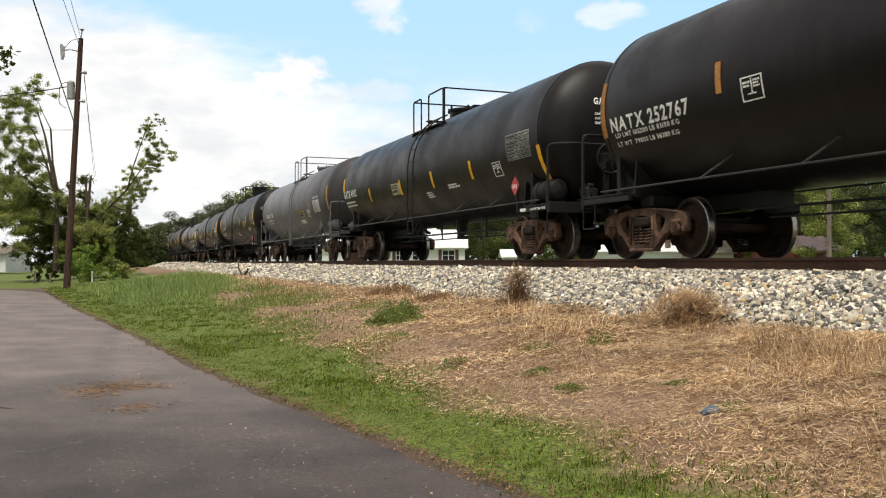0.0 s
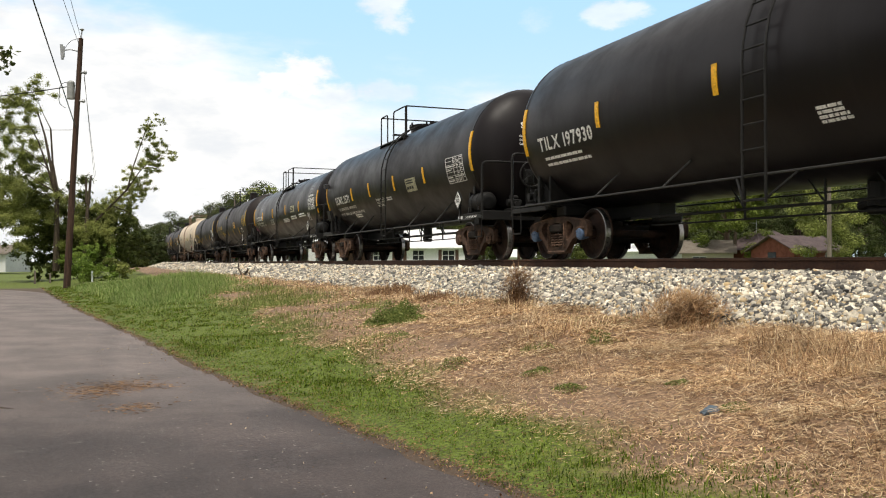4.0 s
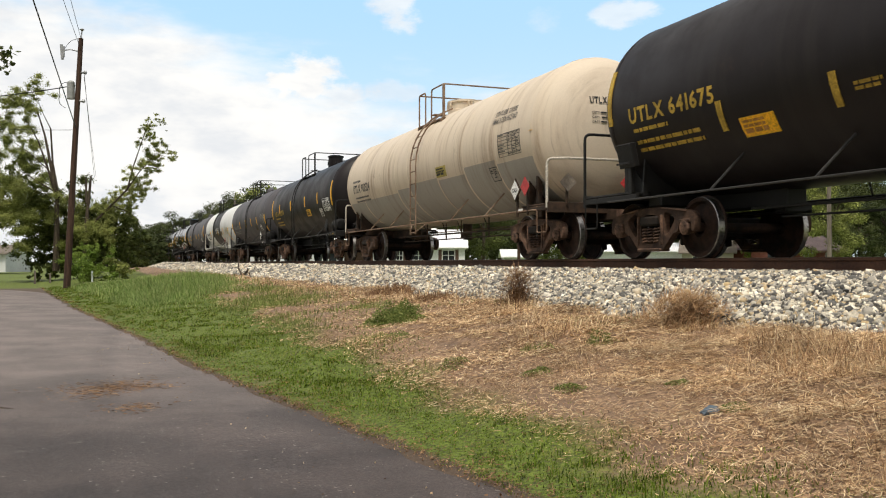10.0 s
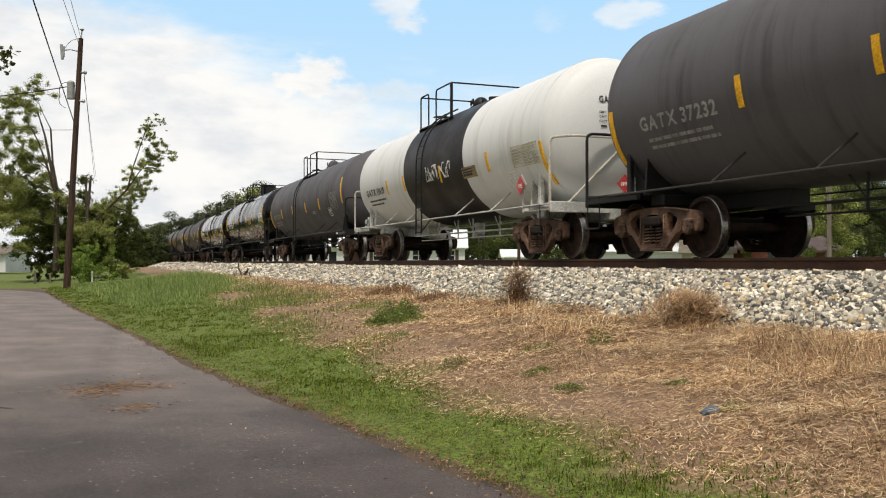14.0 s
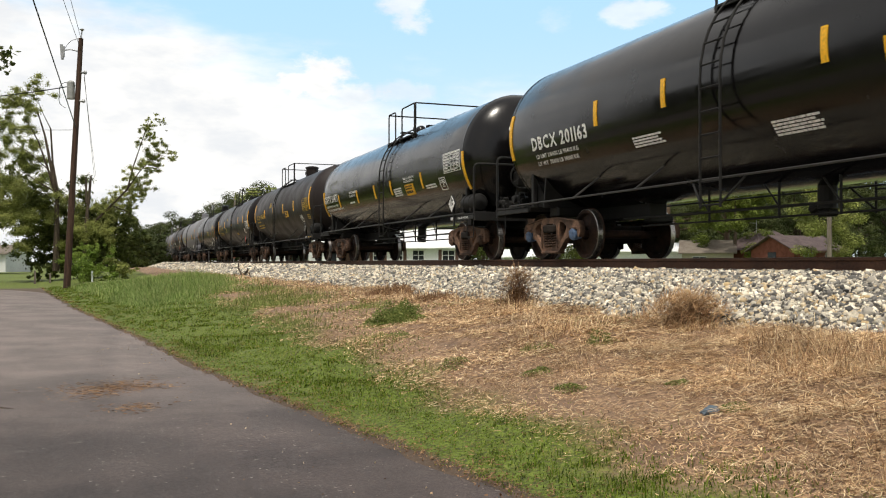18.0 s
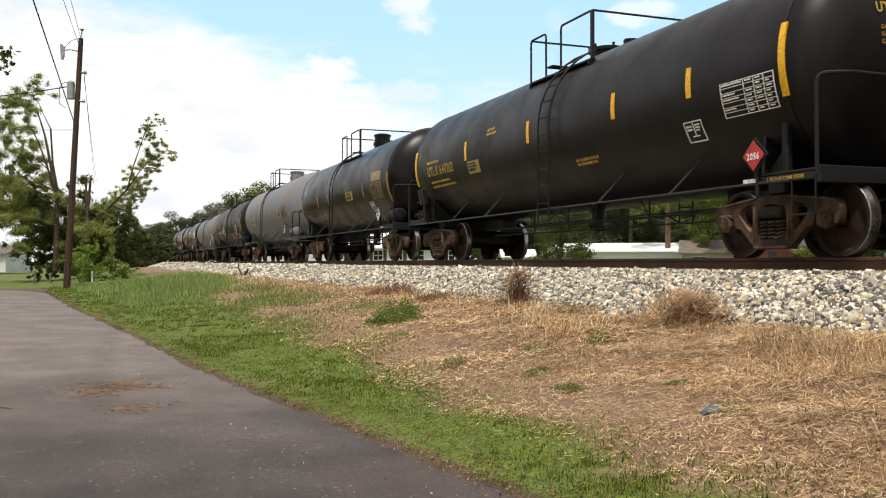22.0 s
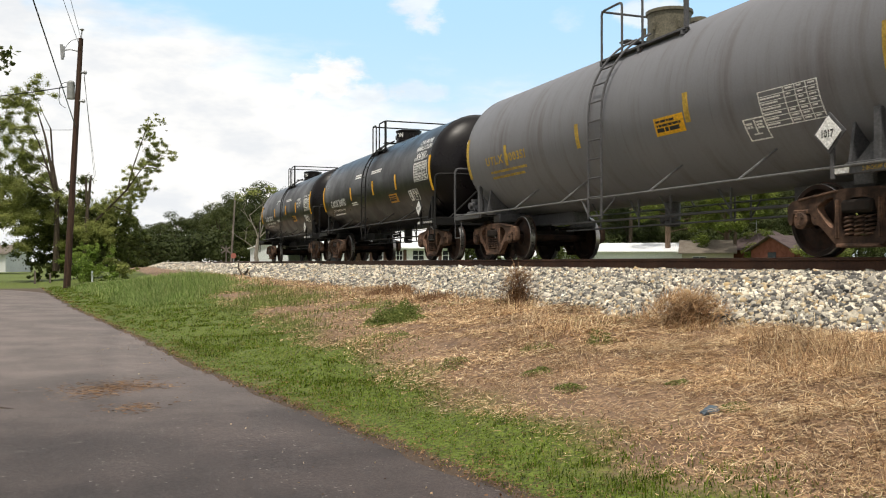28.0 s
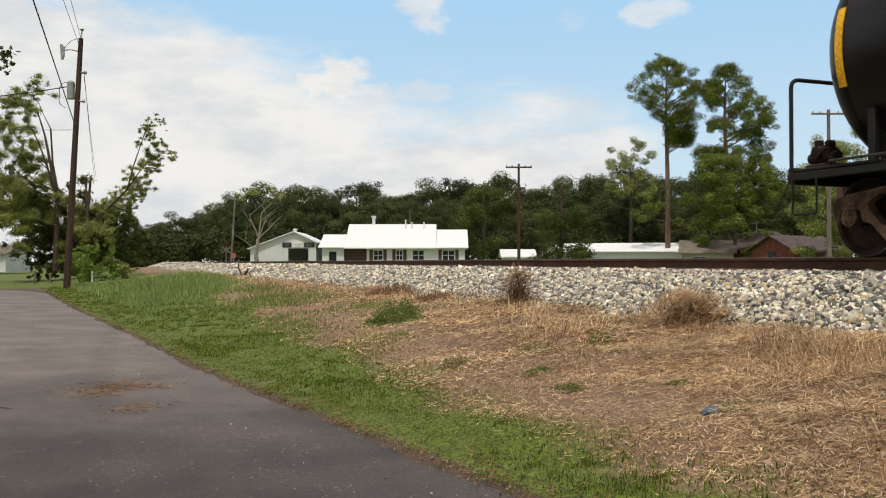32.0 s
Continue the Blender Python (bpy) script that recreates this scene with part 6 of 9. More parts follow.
def truck_meshes():
    g = {}
    s = Shape()                                     # wheelset: two wheels on their axle
    for side in (-1, 1):
        prof = [(0.0, 0.09), (-0.05, 0.11), (-0.062, 0.15), (-0.02, 0.20), (0.0, 0.36), (-0.03, 0.385), (-0.065, 0.392), (-0.068, 0.445)]
        tread = [(-0.068, 0.445), (-0.060, 0.4545), (0.035, 0.459)]
        flange = [(0.035, 0.459), (0.050, 0.482), (0.066, 0.478), (0.07, 0.44), (0.07, 0.385), (0.035, 0.36), (0.03, 0.20), (0.06, 0.14), (0.07, 0.09)]
        for slot, pr in ((0, prof), (1, tread), (0, flange)):
            s.slot = slot
            n, f0, v0 = 40, len(s.f), len(s.v)
            pts = [(side * (TRACK_HALF - a), r) for a, r in pr]
            verts = [(a, r * math.cos(2 * math.pi * k / n), r * math.sin(2 * math.pi * k / n)) for a, r in pts for k in range(n)]
            s.add(verts, [(i * n + k, i * n + (k + 1) % n, (i + 1) * n + (k + 1) % n, (i + 1) * n + k) for i in range(len(pts) - 1) for k in range(n)])
    s.slot = 0
    s.cyl((-0.98, 0, 0), (0.98, 0, 0), 0.075, 14)
    g["wheelset"] = s.mesh("wheelset", [WHEEL_RUST, TREAD], "sharp")
    half = [(0.24, 0.11), (0.33, 0.13), (0.44, 0.23), (0.60, 0.38), (0.66, 0.385), (0.715, 0.40), (0.74, 0.55), (1.03, 0.56), (1.04, 0.40), (1.09, 0.395), (1.125, 0.47), (1.125, 0.60), (1.08, 0.68), (0.96, 0.705), (0.70, 0.725), (0.40, 0.79)]
    rim = [rounded([(a, b) for a, b in half] + [(-a, b) for a, b in half[::-1]])]
    for k in (-1, 1):
        rim.append(rounded([(k * a, b) for a, b in ((0.365, 0.70), (0.355, 0.42), (0.39, 0.33), (0.46, 0.37), (0.61, 0.53), (0.635, 0.60), (0.57, 0.65), (0.44, 0.70))]))
    rim.append(rounded([(-0.25, 0.68), (-0.265, 0.23), (0.265, 0.23), (0.25, 0.68)]))
    s = plate(rim, -0.055, 0.055)
    for k in (-1, 1):
        s.box((0, k * 0.31, 0.44), (0.17, 0.035, 0.46), 0.012).box((0, k * 0.889, 0.555), (0.16, 0.24, 0.05), 0.012)
        s.box((0, k * 0.62, 0.735), (0.15, 0.62, 0.03), 0.010, Matrix.Rotation(radians(-k * 6.5), 4, "X"))
    s.box((0, 0, 0.13), (0.20, 0.62, 0.05), 0.015)
    g["side_frame"] = s.mesh("side_frame", TRUCK_RUST, "sharp")
    s = Shape()                                     # spring coil
    for y in (0.0,):
        pts = [(0.055 * math.cos(a), y + 0.055 * math.sin(a), 0.235 + 0.24 * a / (10 * math.pi)) for a in np.linspace(0, 10 * math.pi, 56)]
        s.pipe(pts, 0.014, 5)
    g["spring"] = s.mesh("spring", TRUCK_RUST, True)
    s = Shape().box((0, 0, 0.57), (1.86, 0.40, 0.17), 0.03).box((0, 0, 0.68), (0.5, 0.45, 0.1), 0.03)
    for k in (-1, 1):
        s.box((k * 1.02, 0, 0.58), (0.22, 0.46, 0.15), 0.03)
    g["bolster"] = s.mesh("bolster", GREASE)
    s = Shape().lathe([(0, 0.085), (0.10, 0.115), (0.16, 0.115), (0.17, 0.10), (0.185, 0.09), (0.19, 0.035)], "x", 18)
    for k in range(3):
        a = 2 * math.pi * k / 3 + 0.4
        s.cyl((0.18, 0.06 * math.cos(a), 0.06 * math.sin(a)), (0.205, 0.06 * math.cos(a), 0.06 * math.sin(a)), 0.016, 6)
    g["bearing_cap"] = s
    s = Shape().box((0, 0, 0), (1.7, 0.08, 0.10), 0.02)
    for k in (-1, 1):
        s.box((k * 0.755, 0.06, 0.0), (0.11, 0.07, 0.32), 0.02)
    g["brake_beam"] = s.mesh("brake_beam", GREASE)
    return g


TRACK_HALF = 0.755
TRUCK = truck_meshes()
CAPS = {}


def cap_mesh(m):
    if m.name not in CAPS:
        CAPS[m.name] = TRUCK["bearing_cap"].mesh("bearing_cap", m, "sharp")
    return CAPS[m.name]


BLUE_CAP = plain("blue_cap", (0.10, 0.16, 0.28), 0.5)
WHEELSETS = []


def add_truck(car, y, caps):
    bol = place("truck", TRUCK["bolster"], car, pose(0, y, 0), "rusty cast-steel freight truck")
    for side in (-1, 1):
        place("side_frame", TRUCK["side_frame"], bol, pose(side * 1.02, 0, 0))
        for k in (-1, 0, 1):
            place("spring", TRUCK["spring"], bol, pose(side * 1.05, 0.15 * k, 0))
        for k in (-1, 1):
            place("bearing_cap", cap_mesh(caps), bol, pose(side * 0.93, k * 0.889, WHEEL, 0, 0, 0 if side > 0 else 180))
    for k in (-1, 1):
        ws = place("wheelset", TRUCK["wheelset"], bol, pose(0, k * 0.889, WHEEL))
        WHEELSETS.append((ws, k))
        place("brake_beam", TRUCK["brake_beam"], bol, pose(0, k * 0.36, 0.36, 0, 0, 0 if k > 0 else 180))
    return bol


def on_tank(car, u, v, lift):
    """The place on the near side of the tank: u metres along from its middle (towards the rear is +), v metres up the skin from its widest line."""
    r = car["R"] + lift
    a = v / car["R"]
    return (-r * math.cos(a), u, car["zc"] + r * math.sin(a))


def skin(car, rects, lift=0.006):
    """Thin plates (u0, u1, v0, v1) bent to the tank."""
    s = Shape()
    for u0, u1, v0, v1 in rects:
        n = max(1, math.ceil(abs(v1 - v0) / 0.15))
        v = []
        for k in range(n + 1):
            w = v0 + (v1 - v0) * k / n
            v += [on_tank(car, u0, w, lift), on_tank(car, u1, w, lift), on_tank(car, u0, w, -0.01), on_tank(car, u1, w, -0.01)]
        f = [(4 * k, 4 * k + 1, 4 * k + 5, 4 * k + 4) for k in range(n)]
        f += [(4 * k, 4 * k + 4, 4 * k + 6, 4 * k + 2) for k in range(n)] + [(4 * k + 1, 4 * k + 3, 4 * k + 7, 4 * k + 5) for k in range(n)]
        f += [(0, 2, 3, 1), (4 * n, 4 * n + 1, 4 * n + 3, 4 * n + 2)]
        s.add(v, f)
    return s


GLYPHS = {}


def glyph(ch):
    """One character of the built-in font: corners, faces and advance, for a cap height of 1."""
    if ch not in GLYPHS:
        cu = bpy.data.curves.new("glyph", "FONT")
        cu.body, cu.size, cu.resolution_u, cu.offset = ch, 1 / 0.72, 2, 0.022 if ch in "MW" else 0.042
        ob = bpy.data.objects.new("glyph", cu)
        me = bpy.data.meshes.new_from_object(ob)
        left = min((p.co.x for p in me.vertices), default=0.0)
        v = [(p.co.x - left, p.co.y) for p in me.vertices]
        GLYPHS[ch] = (v, [tuple(f.vertices) for f in me.polygons], max(p[0] for p in v) + 0.13 if v else 0.42)
        if ch in "1I":
            w, f, step = GLYPHS[ch]
            GLYPHS[ch] = ([(a + 0.08, b) for a, b in w], f, step + 0.16)
        bpy.data.objects.remove(ob)
        bpy.data.meshes.remove(me)
    return GLYPHS[ch]


def words_shape(words, height, width=None):
    """A line of characters in the plane, begun at the origin."""
    s, x = Shape(), 0.0
    for ch in words:
        v, f, step = glyph(ch) if ch != " " else ([], [], 0.42)
        s.add([(x + p[0], p[1], 0) for p in v], f)
        x += step
    k = width / x if width else height * 0.85
    s.v = [(p[0] * k, p[1] * height, 0) for p in s.v]
    return s, x * k


def lettering(car, words, u, v, height, width=None, lift=0.006):
    """Words laid on the tank's near side; u is where they begin, nearest the rear."""
    s, w = words_shape(words, height, width)
    s.v = [on_tank(car, u - x, v + y, lift) for x, y, z in s.v]
    return s


def print_words(car, words, u, v, height, width, material, parent, name):
    """A line of print, each of its words a part of its own."""
    at, full = 0.0, words_shape(words, height)[1]
    k = width / full
    for w in words.split():
        start = words.index(w, int(at))
        x = words_shape(words[:start], height)[1] if start else 0.0
        part(name, lettering(car, w, u - x * k, v, height, words_shape(w, height)[1] * k), material, parent)
        at = start + len(w)


def bars(u, v, width, rows, h, seed, gap=0.55):
    """Rows of small unreadable print, as short bars."""
    rng = random.Random(seed)
    out = []
    for k in range(rows):
        x, end = 0.0, width * rng.uniform(0.75, 1.0)
        while x < end:
            w = min(h * rng.uniform(1.2, 4.0), end - x)
            if w > h * 0.5:
                out.append((u - x, u - x - w, v - k * h * (1 + gap), v - k * h * (1 + gap) - h))
            x += w + h * 0.55
    return out


def table(u, v, w, h, seed):
    """A stencilled table: frame, rules and print."""
    t = 0.012
    out = [(u, u - w, v, v - t), (u, u - w, v - h, v - h - t), (u, u - t, v, v - h), (u - w, u - w - t, v, v - h - t)]
    for k in range(1, 7):
        out.append((u, u - w, v - h * k / 7, v - h * k / 7 - t * 0.8))
    for k in (0.45, 0.64, 0.82):
        out.append((u - w * k, u - w * k - t * 0.8, v, v - h))
    rng = random.Random(seed)
    for r in range(7):
        for a, b in ((0.03, 0.42), (0.49, 0.62), (0.68, 0.80), (0.86, 0.97)):
            if rng.random() < 0.8:
                b2 = a + (b - a) * rng.uniform(0.5, 1.0)
                y = v - h * (r + 0.32) / 7
                out.append((u - w * a, u - w * b2, y, y - h / 22))
    return out


def diamond(c, size, axis="x"):
    s = Shape()
    r = size / 2 * 1.414
    pts = [(0, r), (r, 0), (0, -r), (-r, 0)]
    for lo, hi in ((0.0, 0.006),):
        v = [(c[0] - d, c[1] + a, c[2] + b) if axis == "x" else (c[0] + a, c[1] - d, c[2] + b) for d in (lo, hi) for a, b in pts]
        s.add(v, [(3, 2, 1, 0), (4, 5, 6, 7)] + [(k, (k + 1) % 4, 4 + (k + 1) % 4, 4 + k) for k in range(4)])
    return s


def flat_text(words, height, m):
    """Words centred on an upright plate; m puts them in the thing's space."""
    s, w = words_shape(words, height)
    s.v = [tuple(m @ Vector((x - w / 2, y, z))) for x, y, z in s.v]
    return s


def build_car(spec):
    """One tank car; x across (the camera's side is -x), y along (rear is +), z up from the rail."""
    qf, qr, R = spec["front"], spec["rear"], spec.get("R", 1.46)
    L, zc = qr - qf, spec.get("zc", 2.42)
    paint, frame_paint = spec["paint"], spec.get("frame", FRAME_BLACK)
    rail_paint = spec.get("rails", FRAME_BLACK)
    hd = R * 0.46
    car = base("tank_car", pose(TRACK, (qf + qr) / 2, RAIL), spec["label"], "tank car", "tank cars of the freight train")
    info = {"R": R, "zc": zc}
    front = spec["pull_front"]                    # coupler faces, along y
    rear = spec["pull_rear"]
    # tank shell with its dished heads
    prof = [(-L / 2 - hd * math.cos(a), R * math.sin(a)) for a in np.linspace(0.02, math.pi / 2, 12)]
    prof += [(y, R) for y in np.linspace(-L / 2, L / 2, 14)[1:-1]]
    prof += [(L / 2 + hd * math.sin(a), R * math.cos(a)) for a in np.linspace(0, math.pi / 2 - 0.02, 12)]
    tank = part("tank", Shape().lathe(prof, "y", 64, (0, 0, zc)), paint, car, "", None, "sharp")
    for d in spec.get("seams", (0.0, L)):
        y = L / 2 - d
        part("seam", Shape().lathe([(y - 0.03, R - 0.02), (y - 0.028, R + 0.005), (y + 0.028, R + 0.005), (y + 0.03, R - 0.02)], "y", 64, (0, 0, zc)), paint, tank, "", None, "sharp")
    for f0, f1, bm_, lab in spec.get("bands", ()):
        y0, y1 = L / 2 - f1, L / 2 - f0
        part("painted_band", Shape().lathe([(y0, R - 0.02), (y0, R + 0.007), (y1, R + 0.007), (y1, R - 0.02)], "y", 64, (0, 0, zc)), bm_, tank, lab, None, "sharp")
    if spec.get("skirt"):
        for a, b, top in zip(spec["seams"], spec["seams"][1:], spec["skirt_tops"]):
            part("lower_shell", skin(info, [(L / 2 - a - 0.04, L / 2 - b + 0.04, -1.75, top)], 0.004), spec["skirt"], tank, "dirty grey lower half of the jacket", None, "sharp")
    # underframe: stub sills, saddles, end decks, couplers
    truck_y = {1: L / 2 - spec["trucks"][0], -1: L / 2 - spec["trucks"][1]}
    zb = zc - R
    for k, end in ((-1, front), (1, rear)):
        e, ty = k * (abs(end) - 0.42), truck_y[k]
        part("stub_sill", Shape().box((0, (e + k * (ty - 2.0)) / 2, 0.90), (0.36, abs(e - k * (ty - 2.0)), 0.34), 0.02), frame_paint, car)
        s = Shape()
        arc = [(-R * 0.985 * math.sin(a), zc - R * 0.985 * math.cos(a)) for a in np.linspace(-0.95, 0.95, 13)]
        outl = [(1.22, 0.98), (-1.22, 0.98)] + [(-x, z) for x, z in arc][::1]
        n = len(outl)
        s.add([(x, k * ty + d, z) for d in (-0.02, 0.02) for x, z in outl], [tuple(range(n)), tuple(range(n, 2 * n))[::-1]] + [(i, (i + 1) % n, n + (i + 1) % n, n + i) for i in range(n)])
        part("saddle", s, frame_paint, car)
        part("body_bolster", Shape().box((0, k * ty, 0.90), (2.0, 0.34, 0.20), 0.03), frame_paint, car)
        out = spec["ends"][0 if k < 0 else 1]         # how far the deck reaches past the tank's seam
        h = k * (L / 2 + out)
        deck = Shape().box((0, k * (L / 2 + (out - 0.49) / 2), 1.02), (2.85, out + 0.61, 0.035), 0.008).box((0, h + k * 0.01, 0.96), (2.85, 0.10, 0.20), 0.01)
        for sx in (-1, 1):
            deck.box((sx * 1.40, k * (L / 2 + (out - 0.70) / 2), 0.95), (0.06, out + 0.70, 0.09), 0.01)
        part("end_deck", deck, frame_paint, car)
        c = Shape().box((0, e + k * 0.10, 0.86), (0.42, 0.28, 0.30), 0.03).box((0, e + k * 0.28, 0.86), (0.14, 0.35, 0.16), 0.03)
        c.box((0.03, e + k * 0.46, 0.86), (0.26, 0.20, 0.28), 0.05)
        part("coupler", c, TRUCK_RUST, car)
        part("air_hose", Shape().pipe([(0.3, e, 0.80), (0.34, e + k * 0.2, 0.62), (0.30, e + k * 0.38, 0.45)], 0.025, 7, 0.1), RUBBER_BLACK, car)
        for sx in (-1, 1):
            x = sx * 1.42
            st = Shape().pipe([(x, h - k * 0.02, 1.0), (x, h - k * 0.02, 0.50), (x, h - k * 0.40, 0.50), (x, h - k * 0.40, 1.0)], 0.013, 6, 0.04)
            part("sill_step", st, rail_paint, car)
            brace = Shape().box((sx * 1.20, k * (ty + 0.42), (1.0 + zc - 0.72) / 2), (0.09, 0.10, zc - 0.72 - 1.0), 0.012).prism([(k * (ty + 0.40), 1.02), (k * (ty - 0.05), 1.02), (k * (ty + 0.40), zc - 0.95)], sx * 1.12 - 0.01, sx * 1.12 + 0.01)
            part("head_brace", brace, frame_paint, car)
        # tall grab rail across the deck's end
        zh, hc = spec.get("hoop", 2.12), k * (L / 2 + max(out, 0.71))
        part("end_handrail", Shape().pipe([(-1.42, h, 0.95), (-1.42, h, zh), (-1.12, hc, zh), (1.12, hc, zh), (1.42, h, zh), (1.42, h, 0.95)], 0.026, 8, 0.12), spec.get("end_rails", rail_paint), car)
        if k < 0 and spec["end_stay"]:
            part("end_stay", Shape().pipe([(-1.05, h, 1.03), (0.05, hc, zh - 0.02)], 0.021, 7), spec.get("end_rails", rail_paint), car)
        part("brake_rigging", Shape().pipe([(0.35, k * (ty + 0.2), 0.72), (0.35, k * (ty - 1.9), 0.66)], 0.02, 6).box((0.2, k * (ty - 1.7), 0.72), (0.5, 0.25, 0.16), 0.03), frame_paint, car)
        add_truck(car, k * ty, spec.get("caps", TRUCK_RUST))
    # running rails with their braces along both sides
    rz = spec["rail_z"]
    for sx in (-1, 1):
        part("side_rail", Shape().pipe([(sx * 1.44, -L / 2 - 0.1, rz), (sx * 1.44, L / 2 + 0.1, rz)], 0.017, 8), spec.get("side_rail", PIPE_DARK), car)
        for d in (2.5, 4.4, L - 4.3, L - 2.3):
            y = L / 2 - d
            part("rail_brace", Shape().pipe([(sx * 1.44, y, rz), (sx * (R * 0.72), y - 0.22, zc - R * 0.69)], 0.018, 6), spec.get("side_rail", PIPE_DARK), car)
    # belly: outlet, rods
    part("outlet_valve", Shape().cyl((0, 0, zb + 0.05), (0, 0, zb - 0.30), 0.13, 14).cyl((0, 0, zb - 0.22), (0, 0.28, zb - 0.30), 0.07, 10).box((0, 0, zb - 0.36), (0.22, 0.22, 0.10), 0.03), frame_paint, car)
    rod = Shape().pipe([(-0.45, -ty + 1.6, 0.70), (-0.45, ty - 1.6, 0.70)], 0.022, 6).pipe([(-0.45, -ty + 1.7, 0.56), (-0.45, ty - 2.2, 0.56)], 0.015, 6)
    part("brake_rod", rod, frame_paint, car)
    for fr in (0.36, 0.47, 0.55, 0.68):
        y = L / 2 - fr * L
        part("rod_hanger", Shape().pipe([(-0.45, y, zb + 0.12), (-0.45, y, 0.54)], 0.02, 6).pipe([(-0.45, y, 0.70), (-0.45, y + 0.3, zb + 0.08)], 0.014, 5), frame_paint, car)
    # tag and brake-shoe stencil on the deck's edge
    part("sill_tag", Shape().box((-1.436, -L / 2 + 0.60, 0.955), (0.012, 0.24, 0.065), 0.003), WHITE_INK, car)
    part("sill_lettering", flat_text("2 INCH HF COMP SHOES", 0.045, Matrix.Translation((-1.434, -L / 2 - 0.02, 0.932)) @ Matrix(((0, 0, -1, 0), (-1, 0, 0, 0), (0, 1, 0, 0), (0, 0, 0, 1)))), spec.get("ink", WHITE_INK), car)
    # air reservoir and valve at the front, hand brake on the head
    yf = -(L / 2 + 0.05)
    if not spec["reversed"]:
        lay = [(-0.42, 0.05), (-0.38, 0.17), (-0.30, 0.215), (0.30, 0.215), (0.38, 0.17), (0.42, 0.05)]
        res = Shape().lathe(lay, "y", 20, (-1.12, yf + 0.12, 1.29))
        part("air_reservoir", res, spec.get("reservoir_paint", frame_paint), car, "", None, "sharp")
        part("reservoir_strap", Shape().lathe([(-0.16, 0.21), (-0.16, 0.224), (-0.12, 0.224), (-0.12, 0.21)], "y", 20, (-1.12, yf + 0.12, 1.29)).lathe([(0.12, 0.21), (0.12, 0.224), (0.16, 0.224), (0.16, 0.21)], "y", 20, (-1.12, yf + 0.12, 1.29)), FRAME_BLACK, car)
        part("reservoir_bracket", Shape().box((-1.12, yf - 0.10, 1.13), (0.40, 0.06, 0.10), 0.01).box((-1.12, yf + 0.34, 1.13), (0.40, 0.06, 0.10), 0.01), frame_paint, car)
    # control valve beside the reservoir, or on the rear deck of a car that runs the other way round
    vx, vy = (-0.90, L / 2 + min(0.74, spec["ends"][1])) if spec["reversed"] else (-0.60, yf - 0.42)
    valve = Shape().box((vx, vy, 1.24), (0.20, 0.26, 0.22), 0.04).cyl((vx - 0.16, vy, 1.26), (vx + 0.16, vy, 1.26), 0.075, 14)
    valve.cyl((vx, vy - 0.21, 1.21), (vx, vy + 0.23, 1.21), 0.065, 14).cyl((vx - 0.02, vy + 0.08, 1.33), (vx - 0.02, vy + 0.08, 1.42), 0.055, 12).box((vx, vy - 0.08, 1.37), (0.12, 0.10, 0.08), 0.025)
    valve.box((vx, vy, 1.08), (0.30, 0.38, 0.10), 0.02).pipe([(vx - 0.1, vy - 0.16, 1.2), (vx - 0.14, vy - 0.28, 1.14), (vx - 0.13, vy - 0.30, 1.02)], 0.016, 6, 0.05)
    part("control_valve", valve, spec.get("valve_paint", frame_paint), car)
    if not spec["reversed"]:
        hub = Vector((-0.33, -(L / 2 + 0.80), 1.86))
        ring = [hub + Vector((0.27 * math.cos(a), 0, 0.27 * math.sin(a))) for a in np.linspace(0, 2 * math.pi, 25)]
        bw = Shape().pipe(ring, 0.018, 6)
        for a in np.linspace(0, 2 * math.pi, 6)[:-1]:
            bw.pipe([hub, hub + Vector((0.27 * math.cos(a), 0, 0.27 * math.sin(a)))], 0.012, 5)
        brake = part("hand_brake", Shape().box(hub + Vector((0, 0.14, -0.05)), (0.22, 0.2, 0.34), 0.04).box(hub + Vector((0, 0.16, -0.5)), (0.10, 0.08, 0.8), 0.01), rail_paint, car)
        part("brake_wheel", bw, rail_paint, brake)
    # ladder up the near and the far side, to the top platform
    yl = L / 2 - spec.get("ladder", L * 0.455)
    for sx in (-1, 1):
        lad = []
        for dy in (-0.21, 0.21):
            pts = [(sx * (R + 0.10) * math.cos(a), yl + dy, zc + (R + 0.10) * math.sin(a)) for a in np.linspace(1.2, 0.0, 9)]
            pts += [(sx * (R + 0.10), yl + dy, z) for z in np.linspace(zc - 0.4, 0.66, 4)]
            lad.append(part("ladder_rail", Shape().pipe(pts, 0.020, 6), rail_paint, car))
        for k in range(11):
            z = 0.70 + k * 0.315
            if z < zc:
                x = R + 0.10
            else:
                a = (z - zc) / (R + 0.1)
                if a > 1.15:
                    continue
                x, z = (R + 0.10) * math.cos(a), zc + (R + 0.10) * math.sin(a)
            part("rung", Shape().pipe([(sx * x, yl - 0.21, z), (sx * x, yl + 0.21, z)], 0.014, 6), rail_paint, lad[0])
        for dy in (-0.22, 0.22):
            part("ladder_brace", Shape().pipe([(sx * (R + 0.09), yl + dy, 0.72), (sx * 1.42, yl + dy * 2.6, rz + 0.01)], 0.016, 6), rail_paint, car)
    # top platform with its rails, manway and fittings
    span = spec.get("platform_len", 2.4)
    yp, zt = L / 2 - spec.get("platform", L * 0.455 - 0.1) - span / 2, zc + R
    zp = zt - 0.34
